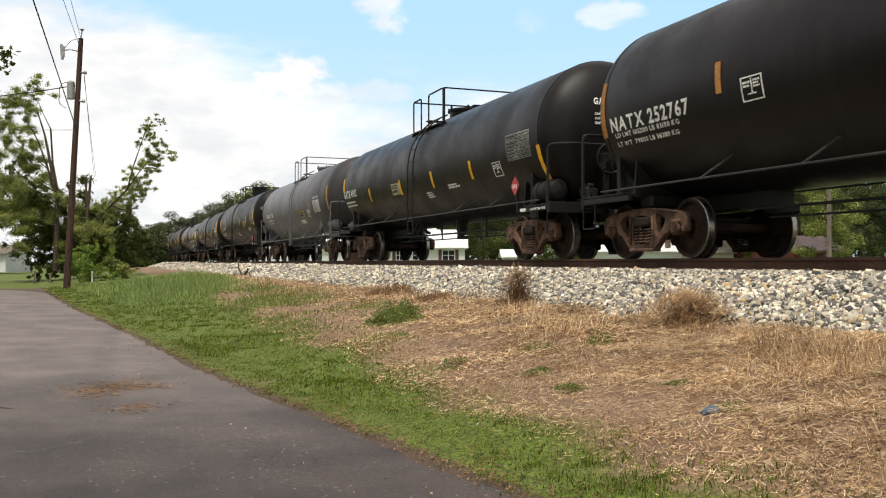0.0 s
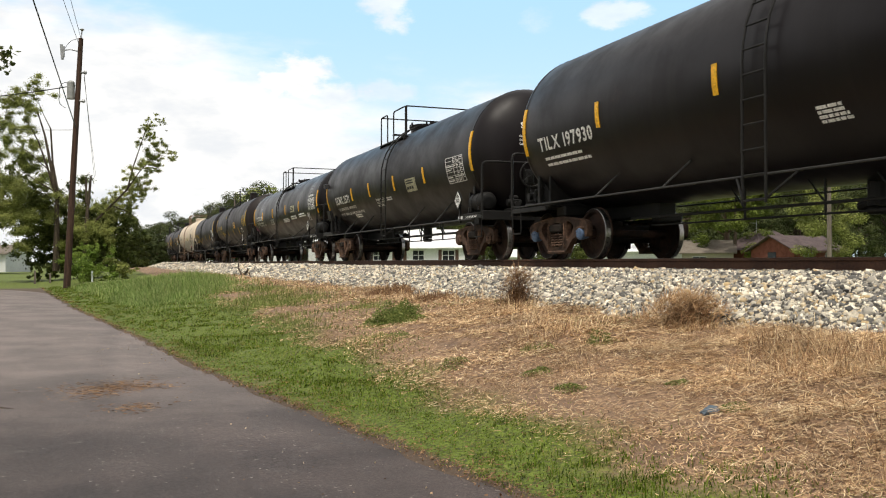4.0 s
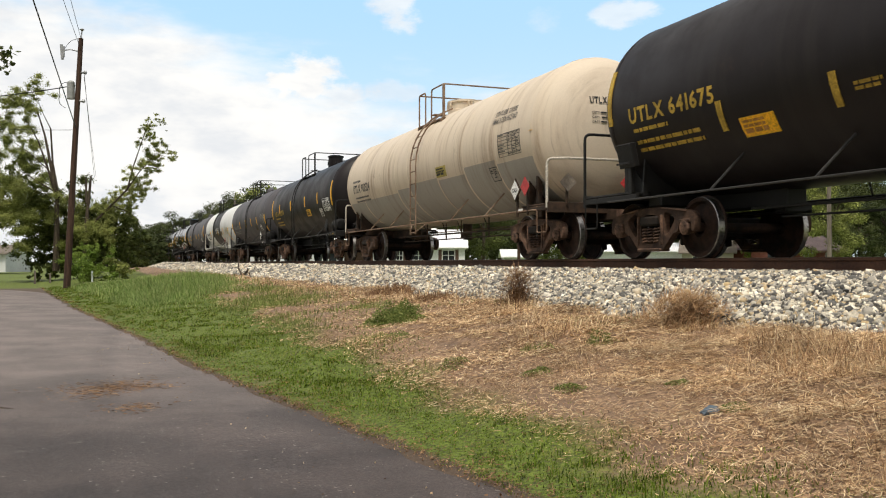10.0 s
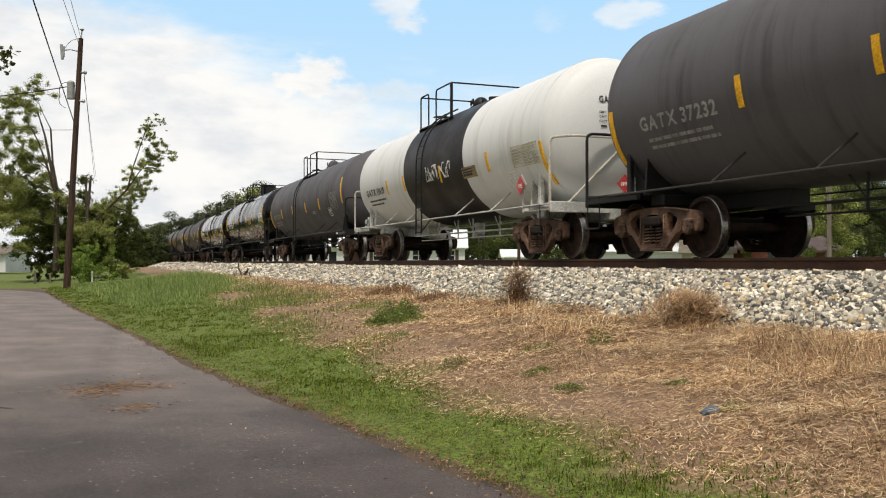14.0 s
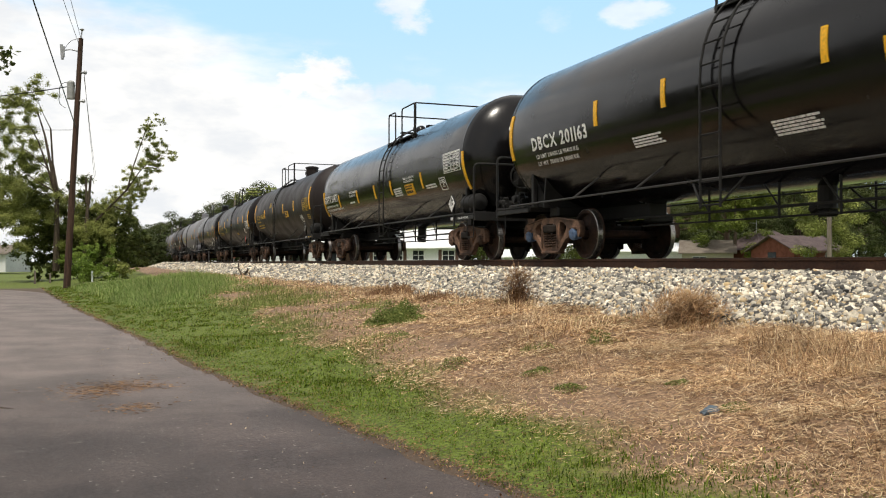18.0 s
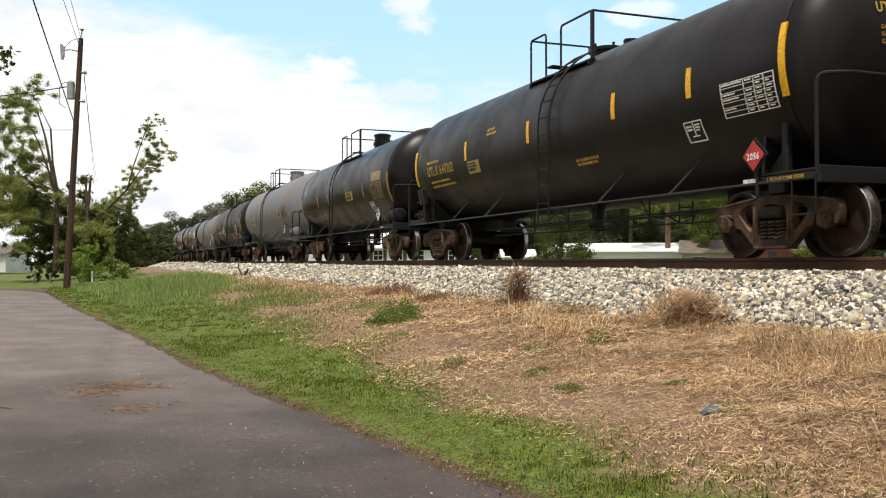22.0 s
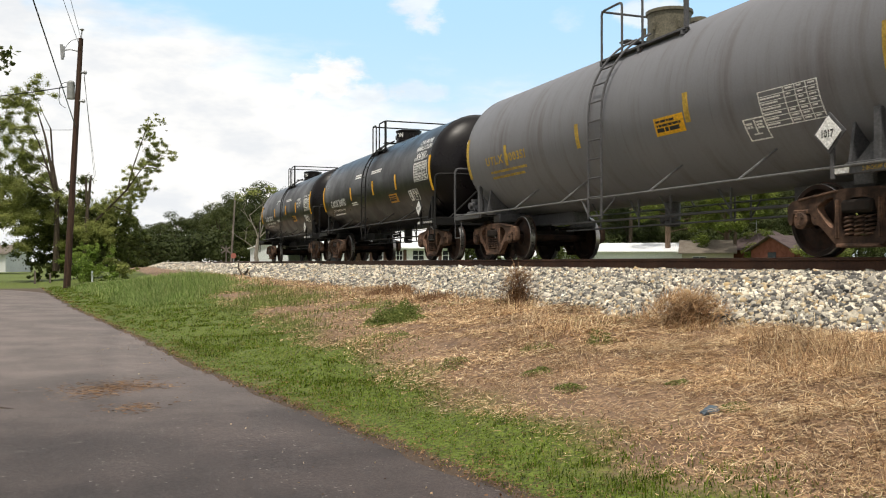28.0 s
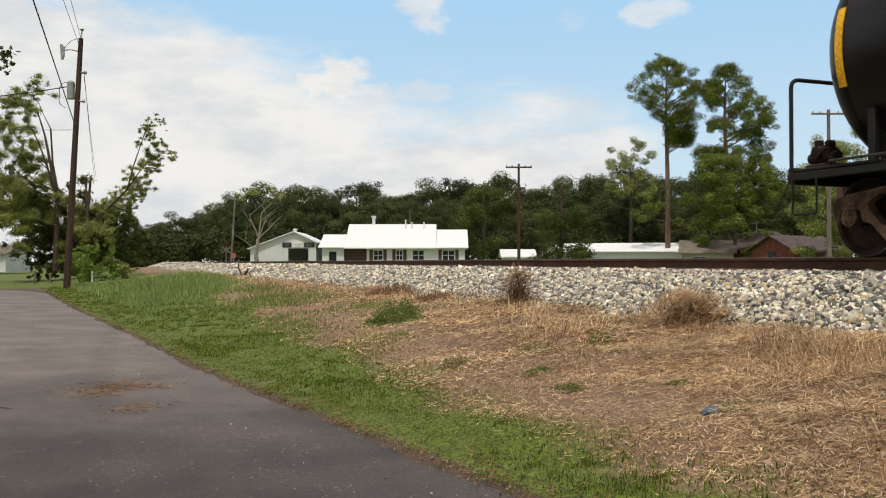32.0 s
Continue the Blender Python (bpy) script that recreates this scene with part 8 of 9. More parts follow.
# distances in metres from the rear seam, heights up the skin from the tank's widest line
CARS = [
    dict(trucks=(0.53, 0.55), label="black tank car with white lettering, coupled in the train", paint=BLACK_MID, mark="NATX 252767", load=("LD LMT 183200 LB 83100 KG", "LT WT  79800 LB 36200 KG"), load_at=(0.11, 0.145, 0.075, 0.068), mark_at=(0.19, -0.39, 2.07), strips=(2.91, 5.9, 8.6, 11.2), strip_v=-0.03, box_at=(3.34, -0.12), stripe=OLD_ORANGE, head_mark=False, rail_z=1.09, rear_v=-0.01, mark_h=0.22),
    dict(dome_at=7.27, trucks=(0.92, 1.02), label="black tank car with faded grey data panel", paint=BLACK_MID, mark="GATX 49812", platform_len=2.33, R=1.44, zc=2.41, mark_at=(-0.05, -0.33, 1.55), strips=(2.94, 5.91, 8.44, 10.94), strip_v=-0.41, ladder=7.21, platform=5.94, box_at=(12.12, -0.37), table=(12.94, 0.07, 1.0, 0.47), table_back=GREY_INK, table_ink=BLACK_INK, panels=((5.14, -0.26, 0.71, 0.32, PALE_PANEL),), placard=(RED_SIGN, "1993", WHITE_INK, 13.49), prints=((9.35, -0.62, 0.7, 2, 0.04), (7.75, -0.7, 0.5, 3, 0.04)), dome_shape="low", caps=TRUCK_RUST, rail_z=1.11, rear_v=0.11, front_v=-0.7, rear_h=0.45, mark_h=0.23, placard_z=1.44),
    dict(dome_at=7.54, trucks=(1.01, 0.79), label="weathered grey tank car with white lettering", paint=GREY_GRIMY, mark="SCMX 2565", platform_len=2.38, mark_at=(0.97, -0.34, 1.85), mark_h=0.19, strips=(5.44, 8.49, 10.65), strip_v=-0.32, stripe=FADED_ORANGE, ladder=7.48, platform=5.78, box_at=(10.06, -0.37), table=(11.32, -0.09, 1.0, 0.46), heading="DOT 111 A 100 W-3", panels=((8.75, -0.37, 0.7, 0.27, DULL_YELLOW),), placard=(FRAME_GREY, "", WHITE_INK, 12.91), rails=RAIL_GREY, frame=FRAME_GREY, side_rail=RAIL_GREY, dome=(0.35, 0.2), dome_shape="low", prints=((8.35, -0.75, 1.0, 3, 0.04),), seams=(0.15, 6.65, 13.48), load=("LD LMT 188700 LBS 85 600 KG", "LT WT  74300 LBS 33 700 KG"), board=0.48, hood=0.1, rail_z=0.94, front_v=-0.11, placard_z=1.27),
    dict(dome_at=6.95, trucks=(0.48, 0.25), label="black tank car with red placard and yellow panel", paint=BLACK_MID, mark="TILX 197930", platform_len=2.0, R=1.52, zc=2.47, mark_at=(0.53, -0.47, 1.97), strips=(2.69, 5.7, 8.84, 11.25), strip_v=-0.11, ladder=6.58, platform=5.87, dome=(0.44, 0.5), panels=((10.02, -0.18, 0.72, 0.29, YELLOW),), table=(12.73, 0.03, 1.0, 0.47), table_ink=GREY_INK, box_at=(12.99, -0.72), box_ink=GREY_INK, placard=(RED_SIGN, "3295", WHITE_INK, 13.68), prints=((11.5, -0.6, 0.9, 3, 0.04), (7.3, -0.75, 0.5, 4, 0.04)), caps=BLUE_CAP, rail_z=1.03, rear_v=-0.05, front_v=-0.09, mark_h=0.24, placard_z=1.25),
    dict(trucks=(0.78, 0.68), label="black tank car with bright white lettering and hooded head", paint=BLACK_MID, mark="SCMX 2571", mark_at=(1.17, -0.48, 1.81), strips=(3.32, 5.34, 7.82, 10.32), strip_v=-0.26, ladder=7.27, platform=5.25, table=(11.95, -0.02, 1.05, 0.6), panels=((8.85, -0.24, 0.8, 0.36, PALE_PANEL),), prints=((2.85, -0.95, 0.9, 2, 0.05), (6.85, -0.6, 0.5, 2, 0.04)), placard=(WHITE_INK, "3082", BLACK_INK, 12.86), dome_shape="low", caps=TRUCK_RUST, load=("LD LMT 189100 LBS 85800 KGS", "LT WT  73900 LBS 33500 KGS NEW 7-78"), load_at=(0.235, 0.2, 0.09, 0.082), board=0.48, hood=0.1, rail_z=0.9, rear_v=-0.27, mark_h=0.25, placard_z=1.36, notes=((5.81, -0.64, ("EXTERIOR COILED CAR", "NO INLET OR OUTLET", "CAPS REQUIRED"), 0.06),)),
    dict(dome_at=6.52, trucks=(0.87, 0.98), label="satin black tank car with white lettering", paint=BLACK_DUSTY, mark="SOEX 2802", board=0.62, scrawl=((0.10, -0.82, 0.28, 0.5, PINK_SPRAY),), platform_len=2.32, mark_at=(1.0, -0.23, 1.64), strips=(2.7, 5.48, 8.7, 11.62), strip_v=-0.03, ladder=7.34, platform=6.47, R=1.36, zc=2.34, dome=(0.24, 0.28), dome_shape="low", table=(13.54, 0.15, 1.05, 0.44), heading="DOT 111A100W-3", box_at=(13.13, -0.4), panels=((9.92, 0.06, 0.77, 0.27, PALE_PANEL),), placard=(WHITE_INK, "3082", BLACK_INK, 14.13), prints=((8.05, -0.42, 1.34, 3, 0.04), (9.8, -0.37, 1.18, 2, 0.06), (11.44, -0.35, 1.32, 2, 0.06)), load=("LD LMT 183000 LBS 84500 KGS", "LT WT  76700 LBS 34800 KGS NEW 09-78"), notes=((4.82, -0.38, ("EXTERIOR HEATER PIPES", "NO INLET OR OUTLET", "PIPE CAPS REQUIRED"), 0.06),), rail_z=1.0, rear_v=0.01, front_v=-0.05, mark_h=0.21, placard_z=1.39),
    dict(dome_at=7.34, trucks=(0.62, 0.55), label="brownish black tank car with yellow lettering", paint=BLACK_BROWN, mark="UTLX 667327", platform_len=2.85, mark_at=(0.83, -0.26, 2.04), ink=FADED_YELLOW, strips=(3.02, 5.34, 7.83, 10.16), strip_v=-0.59, stripe=FADED_YELLOW, ladder=6.25, platform=5.31, dome=(0.26, 0.42), panels=((8.26, -0.01, 0.63, 0.36, YELLOW),), table=(11.94, 0.11, 1.01, 0.48), heading="DOT-111A100W 1", box_at=(11.23, -0.38), placard=(WHITE_INK, "3082", BLACK_INK, 12.7), head_rows=7, prints=((4.36, 0.55, 0.5, 2, 0.05), (2.71, -0.5, 1.3, 3, 0.04)), load=("LD LMT 189 400 LB 85 900 KG", "LT WT  73 600 LB 33 400 KG"), rail_z=0.94, rear_v=0.09, front_v=0.08, mark_h=0.23, placard_z=1.35),
    dict(dome_at=7.14, trucks=(0.55, 0.62), label="dull black tank car with yellow lettering", paint=BLACK_DULL, mark="UTLX 641675", mark_at=(0.53, -0.33, 2.08), ink=FADED_YELLOW, print_rows=3, strips=(2.64, 4.63, 7.68, 10.49), strip_v=-0.54, stripe=FADED_YELLOW, ladder=6.0, platform=5.63, dome=(0.24, 0.4), panels=((2.95, -0.62, 0.64, 0.28, YELLOW),), table=(11.84, -0.08, 1.02, 0.47), table_ink=WHITE_INK, box_at=(10.96, -0.62), prints=((9.73, -0.58, 0.4, 3, 0.05), (4.9, -0.5, 0.4, 2, 0.04)), board=0.48, panel_ink=OLD_ORANGE, rail_z=0.91, rear_v=0.15, front_v=0.1, mark_h=0.23, placard=(FRAME_BLACK, "", BLACK_INK, 12.61), placard_z=1.25),
    dict(dome_at=6.61, trucks=(0.62, 0.65), label="rust-stained cream tank car with jacket rings", paint=CREAM_PAINT, mark="UTLX 902324", owner_line=True, platform_len=1.85, R=1.5, zc=2.45, mark_at=(0.72, -0.3, 1.84), ink=BLACK_INK, print_ink=WORN_INK, head_mark=True, strips=(), rear_strip=0, long_h=0.01, skirt=CREAM_LOW, ladder=6.93, platform=5.73, dome=(0.46, 0.22), dome_paint=CREAM_PAINT, rails=RUSTY_RAIL, end_rails=RAIL_WHITE, frame=RUSTY_FRAME, side_rail=RUSTY_RAIL, panels=((8.27, -0.2, 0.65, 0.26, DULL_YELLOW),), table=(11.98, 0.1, 1.01, 0.46), table_ink=WORN_INK, box_at=(11.34, -0.52), box_ink=BLACK_INK, placard=(WHITE_INK, "1040", BLACK_INK, 12.8), seams=(0.0, 1.68, 5.05, 6.1, 8.26, 10.0, 11.74, 13.45), skirt_tops=(-0.62, -0.60, -0.52, -0.45, -0.52, -0.38, -0.48), second_placard=13.25, hazard=(11.64, 0.52, ("ETHYLENE OXIDE", "INHALATION HAZARD"), 1.17, 0.12, WORN_INK), hoop=1.86, valve_paint=WHEEL_RUST, rail_z=0.93, mark_h=0.25, placard_z=1.36),
    dict(dome_at=6.56, trucks=(0.74, 0.56), label="dull black tank car with yellow lettering and yellow panel", paint=BLACK_DULL, mark="UTLX 642776", mark_at=(0.75, -0.34, 2.04), ink=FADED_YELLOW, print_rows=3, strips=(1.83, 4.36, 7.23, 9.47), strip_v=-0.04, ladder=5.41, platform=4.68, dome=(0.3, 0.42), panels=((7.33, -0.37, 0.69, 0.28, YELLOW),), table=(10.27, -0.12, 1.02, 0.47), table_ink=WHITE_INK, box_at=(9.58, -0.45), rail_z=0.96, rear_v=0.03, front_v=0.01, mark_h=0.21, placard=(FRAME_BLACK, "", BLACK_INK, 11.14), placard_z=1.28),
    dict(dome_at=5.44, trucks=(0.6, 0.85), label="dark grey weathered tank car with orange strips", paint=GREY_DARK, mark="GATX 37232", mark_at=(0.76, -0.49, 1.84), ink=GREY_INK, strips=(3.06, 5.26, 7.23, 9.14), strip_v=-0.28, ladder=6.37, platform=5.44, dome=(0.24, 0.3), dome_shape="round", panels=((8.26, -0.51, 0.64, 0.27, BROWN_PANEL),), table=(10.34, -0.0, 1.0, 0.46), table_ink=GREY_INK, box_at=(9.83, -0.52), placard=(WHITE_INK, "", BLACK_INK, 10.93), placard_z=1.3, head_rows=4, rail_z=1.01, rear_v=-0.52, front_v=-0.49, mark_h=0.21),
    dict(dome_at=6.26, trucks=(0.82, 0.84), label="white tank car with broad black middle band", paint=WHITE_PAINT, mark="GATX 13619", platform_len=2.26, mark_at=(0.6, -0.47, 1.82), ink=BLACK_INK, print_ink=WORN_INK, strips=(2.73, 4.23, 7.03, 9.86), strip_v=-0.34, hoop=2.24, rear_strip=0, ladder=5.86, platform=4.46, dome=(0.22, 0.25), dome_shape="round", dome_paint=BLACK_DULL, bands=((4.35, 8.55, BLACK_DULL, "black painted middle band"),), table=(11.07, -0.18, 1.12, 0.41), table_ink=PALE_PANEL, panels=((8.41, -0.33, 0.78, 0.26, TAN_PANEL),), placard=(RED_SIGN, "1993", WHITE_INK, 11.65), rails=FRAME_BLACK, end_rails=RAIL_WHITE, frame=RAIL_PALE, side_rail=RAIL_PALE, scrawl=((6.0, -0.45, 1.6, 0.35),), head_rows=4, rail_z=1.02, front_v=-0.66, mark_h=0.19, box_at=(10.62, -0.66), placard_z=1.43),
    dict(trucks=(0.71, 0.65), label="dark grey weathered tank car with grey lettering", paint=GREY_DARK, mark="GATX 37745", valve_paint=WHEEL_RUST, mark_at=(0.75, -0.49, 1.75), ink=GREY_INK, strips=(2.68, 5.08, 7.7, 10.07), strip_v=-0.28, ladder=6.14, platform=5.43, dome=(0.24, 0.3), dome_shape="round", table=(11.78, 0.02, 0.98, 0.6), table_ink=GREY_INK, box_at=(11.28, -0.5), prints=((8.68, -0.5, 0.7, 2, 0.04),), reservoir_paint=GREY_DARK, rail_z=1.04, rear_v=-0.48, mark_h=0.21),
    dict(dome_at=7.03, trucks=(0.94, 0.67), label="glossy black tank car with white lettering and red placard", paint=BLACK_SHINY, mark="DBCX 201163", platform_len=2.02, mark_at=(0.89, -0.36, 2.09), strips=(3.26, 5.17, 8.29, 10.71), strip_v=-0.01, ladder=6.38, platform=5.81, dome=(0.44, 0.5), panels=((9.11, -0.11, 0.7, 0.26, YELLOW),), table=(12.52, 0.08, 1.01, 0.45), box_at=(12.15, -0.6), placard=(RED_SIGN, "1993", WHITE_INK, 13.12), prints=((4.21, -0.55, 0.8, 4, 0.03), (7.21, -0.75, 0.9, 5, 0.03), (9.11, -0.6, 0.8, 2, 0.03), (11.11, -0.5, 0.9, 3, 0.03), (12.61, -0.65, 0.5, 2, 0.03)), caps=BLUE_CAP, load=("LD LMT 210400 LB 95400 KG", "LT WT  75600 LB 34300 KG"), rail_z=1.06, rear_v=-0.01, front_v=-0.01, mark_h=0.24, placard_z=1.33),
    dict(dome_at=6.66, trucks=(0.89, 0.67), label="glossy black insulated tank car with orange strips", paint=BLACK_SHINY, mark="GATX 56471", mark_at=(0.06, -0.33, 1.91), strips=(2.13, 4.44, 6.39, 8.02, 10.62), strip_v=-0.35, ladder=7.55, platform=6.58, R=1.44, zc=2.4, dome=(0.19, 0.22), dome_shape="round", panels=((9.24, -0.36, 0.69, 0.31, YELLOW),), table=(12.29, 0.14, 1.03, 0.46), box_at=(11.84, -0.4), placard=(WHITE_INK, "2734", BLACK_INK, 13.02), hazard=(9.2, -0.22, ("FIBERGLASS INSULATION", "DO NOT EXCEED 400 F"), 0.88, 0.06, WHITE_INK), prints=((3.46, -0.47, 0.7, 1, 0.05), (8.23, -0.4, 0.7, 4, 0.04), (10.83, -0.5, 0.8, 2, 0.04)), load=("LD LMT 191100 LBS 86700 KGS", "LT WT  71900 LBS 32600 KGS FRT 06-88"), notes=((3.5, -0.2, ("CONSULT OWNER BEFORE", "REPAIRING TANK"), 0.07),), rail_z=1.05, rear_v=-0.36, front_v=-0.38, mark_h=0.25, placard_z=1.3),
    dict(dome_at=7.42, trucks=(0.80, 0.57), label="brownish black tank car with yellow lettering and data table", paint=BLACK_BROWN, mark="UTLX 668655", rear_d=0.16, platform_len=2.85, mark_at=(0.86, -0.28, 2.06), ink=FADED_YELLOW, print_rows=3, strips=(3.12, 5.46, 7.93, 10.28), strip_v=-0.06, ladder=6.31, platform=5.41, dome=(0.28, 0.4), panels=((8.3, -0.2, 0.69, 0.28, YELLOW),), table=(12.04, 0.12, 1.02, 0.51), box_at=(11.24, -0.52), placard=(GREY_INK, "3257", BLACK_INK, 12.84), prints=((4.49, 0.38, 0.6, 4, 0.04), (12.54, -0.55, 0.6, 3, 0.05)), rail_z=0.91, rear_v=0.09, front_v=0.07, mark_h=0.23, placard_z=1.35),
    dict(dome_at=7.03, trucks=(0.6, 0.62), label="black tank car with bright yellow strips and red placard", paint=BLACK_MID, mark="UTLX 640262", owner_line=True, platform_len=2.41, mark_at=(0.85, -0.34, 1.73), ink=FADED_YELLOW, strips=(3.37, 6.51, 9.57, 11.54), strip_v=0.02, ladder=7.35, platform=5.75, dome=(0.3, 0.15), dome_shape="low", panels=((3.43, -0.23, 0.62, 0.28, DULL_YELLOW),), table=(12.21, -0.13, 1.0, 0.45), table_ink=WHITE_INK, box_at=(11.3, -0.51), placard=(RED_SIGN, "2056", WHITE_INK, 12.92), prints=((4.53, 0.36, 0.5, 2, 0.06), (8.08, -0.7, 0.8, 2, 0.05)), board=0.48, rail_z=0.92, rear_v=-0.07, front_v=-0.03, mark_h=0.23, placard_z=1.27),
    dict(dome_at=6.44, trucks=(0.75, 0.58), label="dull black tank car with brown and tan panels", paint=BLACK_DUSTY, mark="UTLX 665239", mark_h=0.23, print_ink=RUST_INK, mark_at=(0.72, -0.44, 1.95), ink=RUST_INK, strips=(2.8, 4.46, 6.97, 9.04), strip_v=-0.22, stripe=OLD_ORANGE, rear_strip=1, ladder=5.36, platform=4.78, dome=(0.27, 0.42), panels=((7.02, -0.15, 0.69, 0.29, DULL_YELLOW),), table=(9.95, -0.09, 1.02, 0.48), table_back=BROWN_PANEL, table_ink=TAN_PANEL, placard=(WHITE_INK, "3082", BLACK_INK, 10.91), placard_z=1.35, rail_z=0.94, rear_v=-0.4, front_v=-0.34, box_at=(9.43, -0.63), top_panel=(9.99, 0.24, 0.97, 0.27)),
    dict(dome_at=6.9, trucks=(1.1, 0.6), label="pale grey tank car with worn yellow lettering", paint=GREY_LIGHT, R=1.51, zc=2.46, mark="UTLX 660054", mark_at=(1.18, -0.31, 2.02), mark_h=0.22, ink=DULL_YELLOW, strips=(5.18, 7.33, 9.62), strip_v=-0.24, stripe=FADED_ORANGE, ladder=5.95, platform=5.18, dome=(0.32, 0.42), panels=((9.73, -0.18, 0.68, 0.27, DULL_YELLOW),), table=(10.61, -0.03, 0.99, 0.44), table_back=BLACK_INK, table_ink=GREY_INK, box_at=(10.59, -0.72), box_ink=BLACK_INK, placard=(WHITE_INK, "3082", BLACK_INK, 11.47), placard_z=1.39, rails=FRAME_BLACK, frame=FRAME_GREY, reservoir_paint=GREY_MID, seams=(0.0, 3.4, 6.0, 8.6, 11.98), rear_strip=0, rail_z=1.0, front_v=-0.02),
    dict(trucks=(1.05, 0.5), label="black tank car with white graffiti", paint=BLACK_BROWN, mark="SHPX 204615", mark_at=(1.25, -0.56, 2.3), strips=(2.29, 4.4, 9.05), strip_v=-0.04, stripe=OLD_ORANGE, ladder=6.91, platform=4.89, dome=(0.26, 0.28), dome_shape="round", panels=((7.3, -0.66, 0.61, 0.3, DULL_YELLOW),), table=(10.96, 0.14, 1.02, 0.51), table_ink=GREY_INK, placard=(RED_SIGN, "1993", WHITE_INK, 11.21), placard_z=1.44, scrawl=((3.7, -0.88, 0.95, 0.7), (6.75, -0.25, 0.8, 0.62), (9.1, -1.15, 1.3, 0.95), (11.2, -0.80, 0.75, 0.36)), load=("LD LMT 193600 LB", "LT WT  69400 LB"), mark_h=0.22, load_at=(0.22, 0.15, 0.085, 0.075), rail_z=0.98, front_v=-0.11),
    dict(dome_at=5.66, trucks=(0.65, 0.7), label="mid grey tank car with worn yellow lettering", paint=GREY_MID, mark="UTLX 900351", mark_at=(0.96, -0.36, 1.92), mark_h=0.17, ink=FADED_YELLOW, strips=(1.96, 4.9, 8.0), strip_v=-0.23, stripe=FADED_YELLOW, rear_strip=1, rear_v=-0.12, R=1.4, zc=2.36, ladder=5.7, platform=5.1, dome=(0.37, 0.42), dome_shape="drum", dome_paint=KHAKI, panels=((7.19, -0.28, 0.71, 0.27, YELLOW),), table=(9.46, -0.28, 0.99, 0.47), table_ink=WHITE_INK, box_at=(9.07, -0.58), placard=(WHITE_INK, "1017", BLACK_INK, 10.77), placard_z=1.39, frame=FRAME_GREY, side_rail=RAIL_GREY, rails=FRAME_GREY, rail_z=1.0, front_v=-0.32),
    dict(dome_at=5.74, trucks=(0.57, 0.62), label="black pressure tank car with hazard lettering and orange panel", mark="CAOX 200112", valve_paint=WHEEL_RUST, head_rows=3, paint=BLACK_DUSTY, R=1.39, zc=2.35, mark_at=(1.04, -0.46, 1.99), strips=(3.8, 6.36, 8.62), strip_v=-0.15, ladder=5.75, platform=5.13, platform_len=1.35, dome=(0.38, 0.3), panels=((7.81, -0.46, 0.72, 0.26, ORANGE_PANEL), (9.55, -0.47, 0.24, 0.3, WHITE_INK)), table=(10.23, 0.2, 1.02, 0.48), heading="DOT 105 J 500 W", box_at=(9.88, -0.46), placard=(WHITE_INK, "1017", BLACK_INK, 10.96), placard_z=1.33, hazard=(10.22, 0.71, ("CHLORINE", "INHALATION", "HAZARD"), 1.12, 0.14, WHITE_INK), dome_words="90 TON", prints=((4.32, 0.42, 0.85, 2, 0.05), (6.15, 0.39, 1.3, 2, 0.04), (3.75, -0.44, 0.8, 2, 0.04)), load=("LD LMT 180000 LB 81648 KG",), rail_z=1.08, rear_v=-0.1, front_v=-0.15, mark_h=0.24),
    dict(dome_at=5.59, trucks=(0.72, 0.46), label="last black pressure tank car with hazard lettering", mark="CAOX 200101", valve_paint=WHEEL_RUST, head_rows=3, paint=BLACK_DUSTY, R=1.39, zc=2.35, mark_at=(0.98, -0.39, 2.04), strips=(3.53, 6.25, 8.42), strip_v=-0.07, ladder=5.74, platform=5.03, platform_len=1.35, dome=(0.38, 0.3), panels=((7.44, -0.4, 0.7, 0.26, ORANGE_PANEL), (9.83, -0.47, 0.28, 0.26, WHITE_INK)), table=(10.13, 0.18, 1.01, 0.48), heading="DOT 105 J 500 W", box_at=(10.12, -0.49), placard=(WHITE_INK, "1017", BLACK_INK, 10.85), placard_z=1.34, hazard=(8.69, 0.17, ("CHLORINE", "INHALATION", "HAZARD"), 0.88, 0.1, WHITE_INK), dome_words="90 TON", prints=((6.3, 0.39, 1.25, 2, 0.04), (3.9, -0.42, 0.8, 2, 0.04)), load=("LD LMT 180000 LB 81648 KG   NEW 8-00", "LT WT  79500 LB 36050 KG"), notes=((3.86, 0.42, ("WATER WT. 145925 LBS", "66045 KGS"), 0.06),), rail_z=1.08, front_v=-0.04, mark_h=0.22),
]
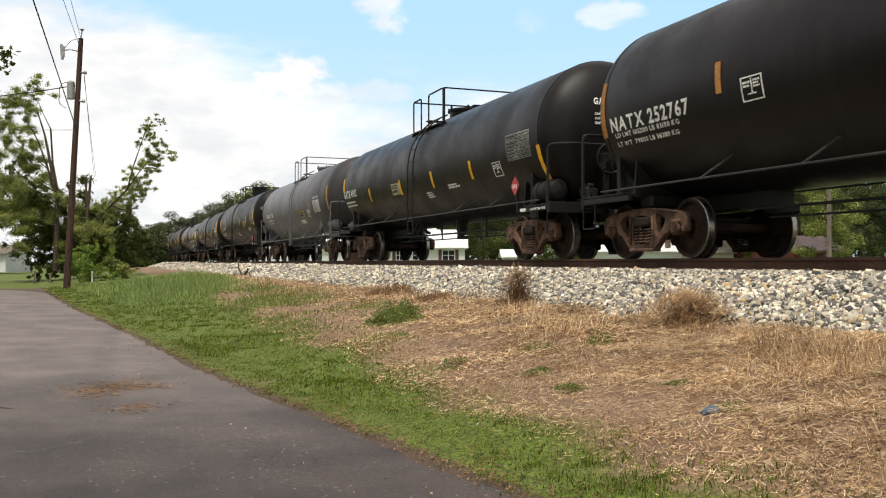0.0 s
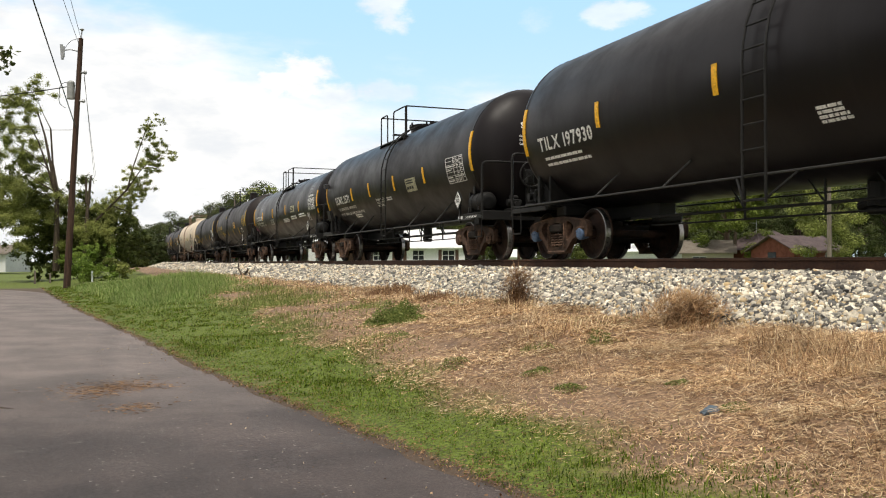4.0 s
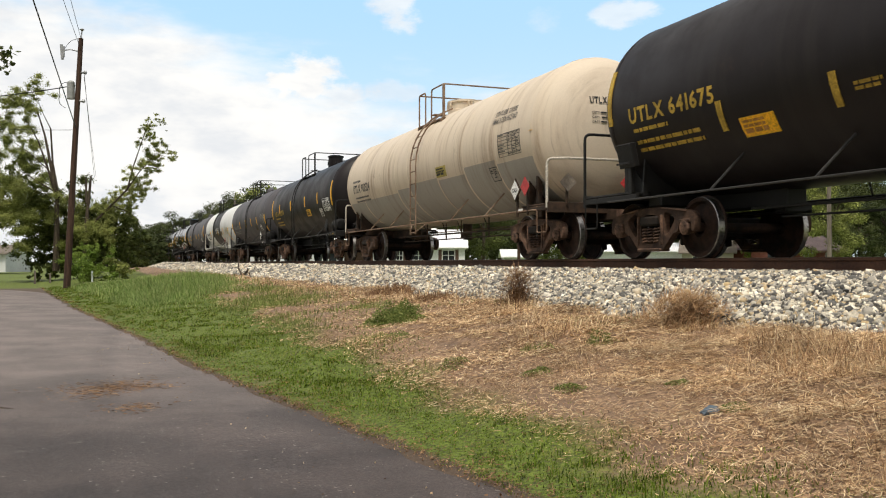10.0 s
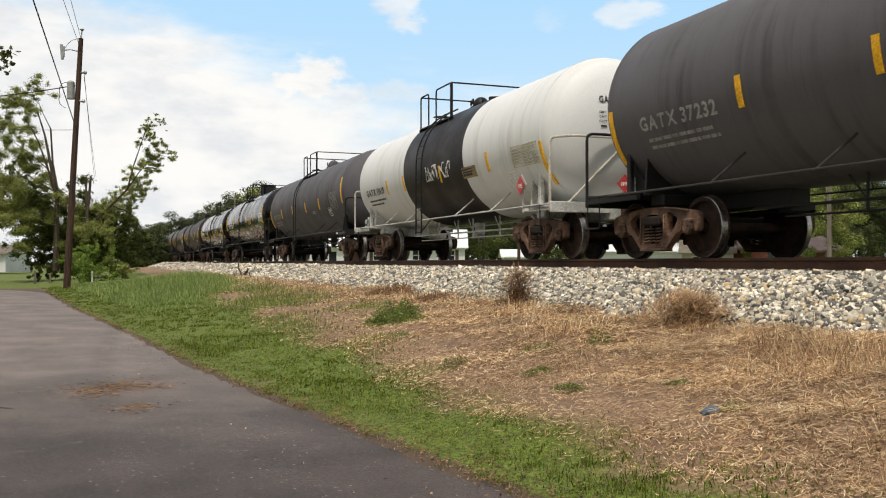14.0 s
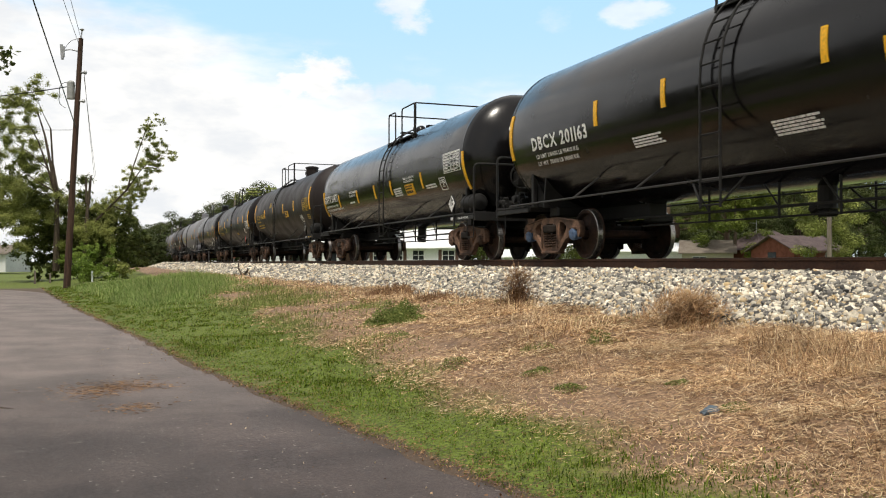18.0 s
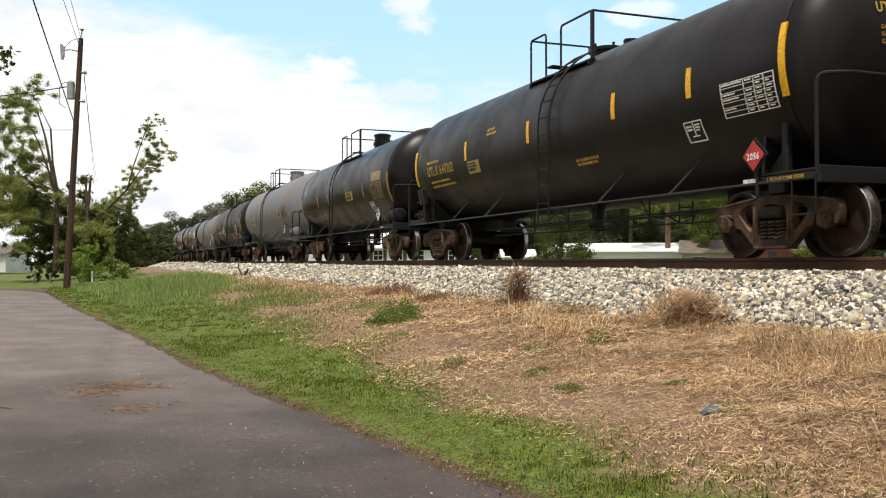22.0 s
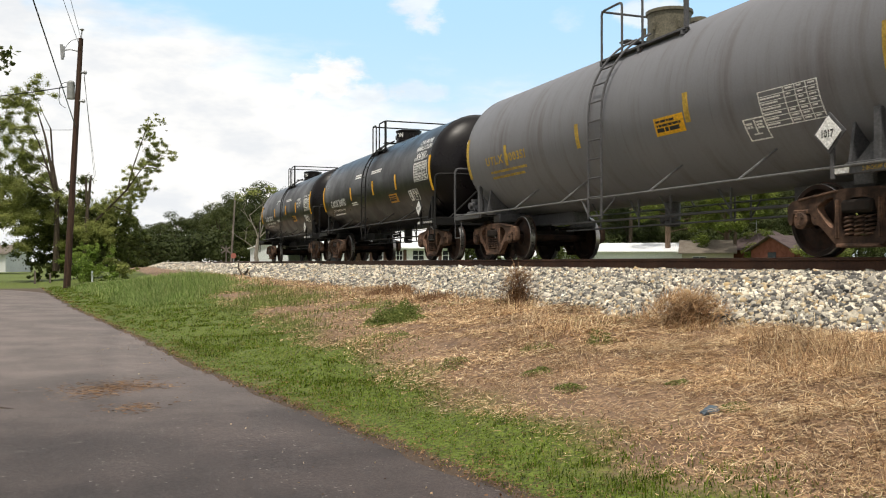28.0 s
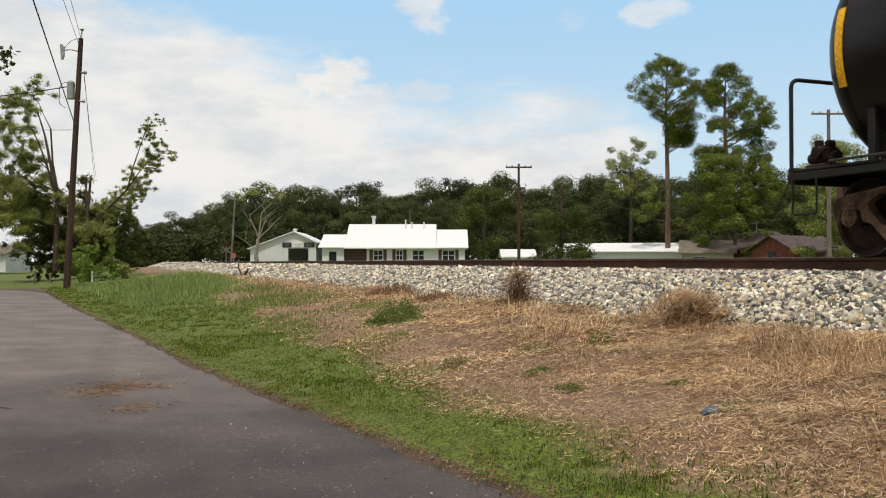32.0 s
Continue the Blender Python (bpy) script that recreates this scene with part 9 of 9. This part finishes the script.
# deck and rail past the tank's seam, front and rear
ENDS = ((0.50, 0.73), (0.42, 0.69), (0.46, 0.72), (0.90, 0.75), (0.60, 0.64), (0.34, 0.60), (0.64, 0.70), (0.57, 0.87), (0.51, 0.52), (0.58, 0.70), (0.44, 0.82), (0.36, 0.75), (0.50, 0.77), (0.57, 0.75), (0.64, 0.60), (0.63, 0.60), (0.52, 0.66), (0.53, 0.70), (0.82, 0.70), (0.60, 0.70), (0.60, 0.74), (0.52, 0.55), (0.71, 0.71))
# placards on the front ends: place across, height, own face where it differs
END_SIGNS = {3: ((0.40, 1.38, None),), 4: ((0.20, 1.38, None),), 5: ((-0.25, 1.32, None),), 6: ((0.38, 1.43, None),), 8: ((-1.05, 1.42, WORN_SIGN), (0.24, 1.44, RED_SIGN)), 10: ((-0.04, 1.37, None),), 11: ((0.0, 1.40, None),), 16: ((0.08, 1.32, None),), 18: ((0.28, 1.41, None),)}
TRAIN = []
for k, spec in enumerate(CARS):
    spec["ends"], spec["reversed"], spec["end_stay"] = ENDS[k], k in (3, 8, 11, 12, 13, 16, 20, 21, 22), k in (3, 11, 13, 21, 22)
    spec["end_signs"] = END_SIGNS.get(k, ())
    spec["front"], spec["rear"] = SPANS[k]
    mid = sum(SPANS[k]) / 2
    spec["pull_front"] = -((SPANS[k][0] + SPANS[k - 1][1]) / 2 - mid) if k else 8.4
    spec["pull_rear"] = (SPANS[k][1] + SPANS[k + 1][0]) / 2 - mid if k < len(CARS) - 1 else (SPANS[k][1] - mid) + 1.25
    spec["seed"] = 100 + 13 * k
    TRAIN.append((build_car(spec), mid))


# ---- movement ----
ROLL = (0.0000, 172.4180, -4.6974, -0.3041, -0.0761, 0.0371, 0.0294, -0.0164, 0.0668)


def rolled(t):
    """How far the train has rolled, in metres, after t seconds: it slows a little."""
    return float(np.polynomial.chebyshev.chebval(t / 16 - 1, ROLL) - np.polynomial.chebyshev.chebval(-1, ROLL))


def motions():
    times = [0.5 * k for k in range(65)]
    for car, mid in TRAIN:
        walk(car, [(t, pose(TRACK, mid - rolled(t), RAIL)) for t in times])
    steps = [k / FPS for k in range(32 * FPS + 1)]
    turns = {k: [(t, pose(0, k * 0.889, WHEEL, math.degrees(rolled(t) / WHEEL) % 360)) for t in steps] for k in (-1, 1)}
    for ws, k in WHEELSETS:
        walk(ws, turns[k])
    walk(SKY, [(t, pose(0, 0, EYE, 0, 0, -2.7 * t / 32)) for t in (0, 16, 32)])


motions()
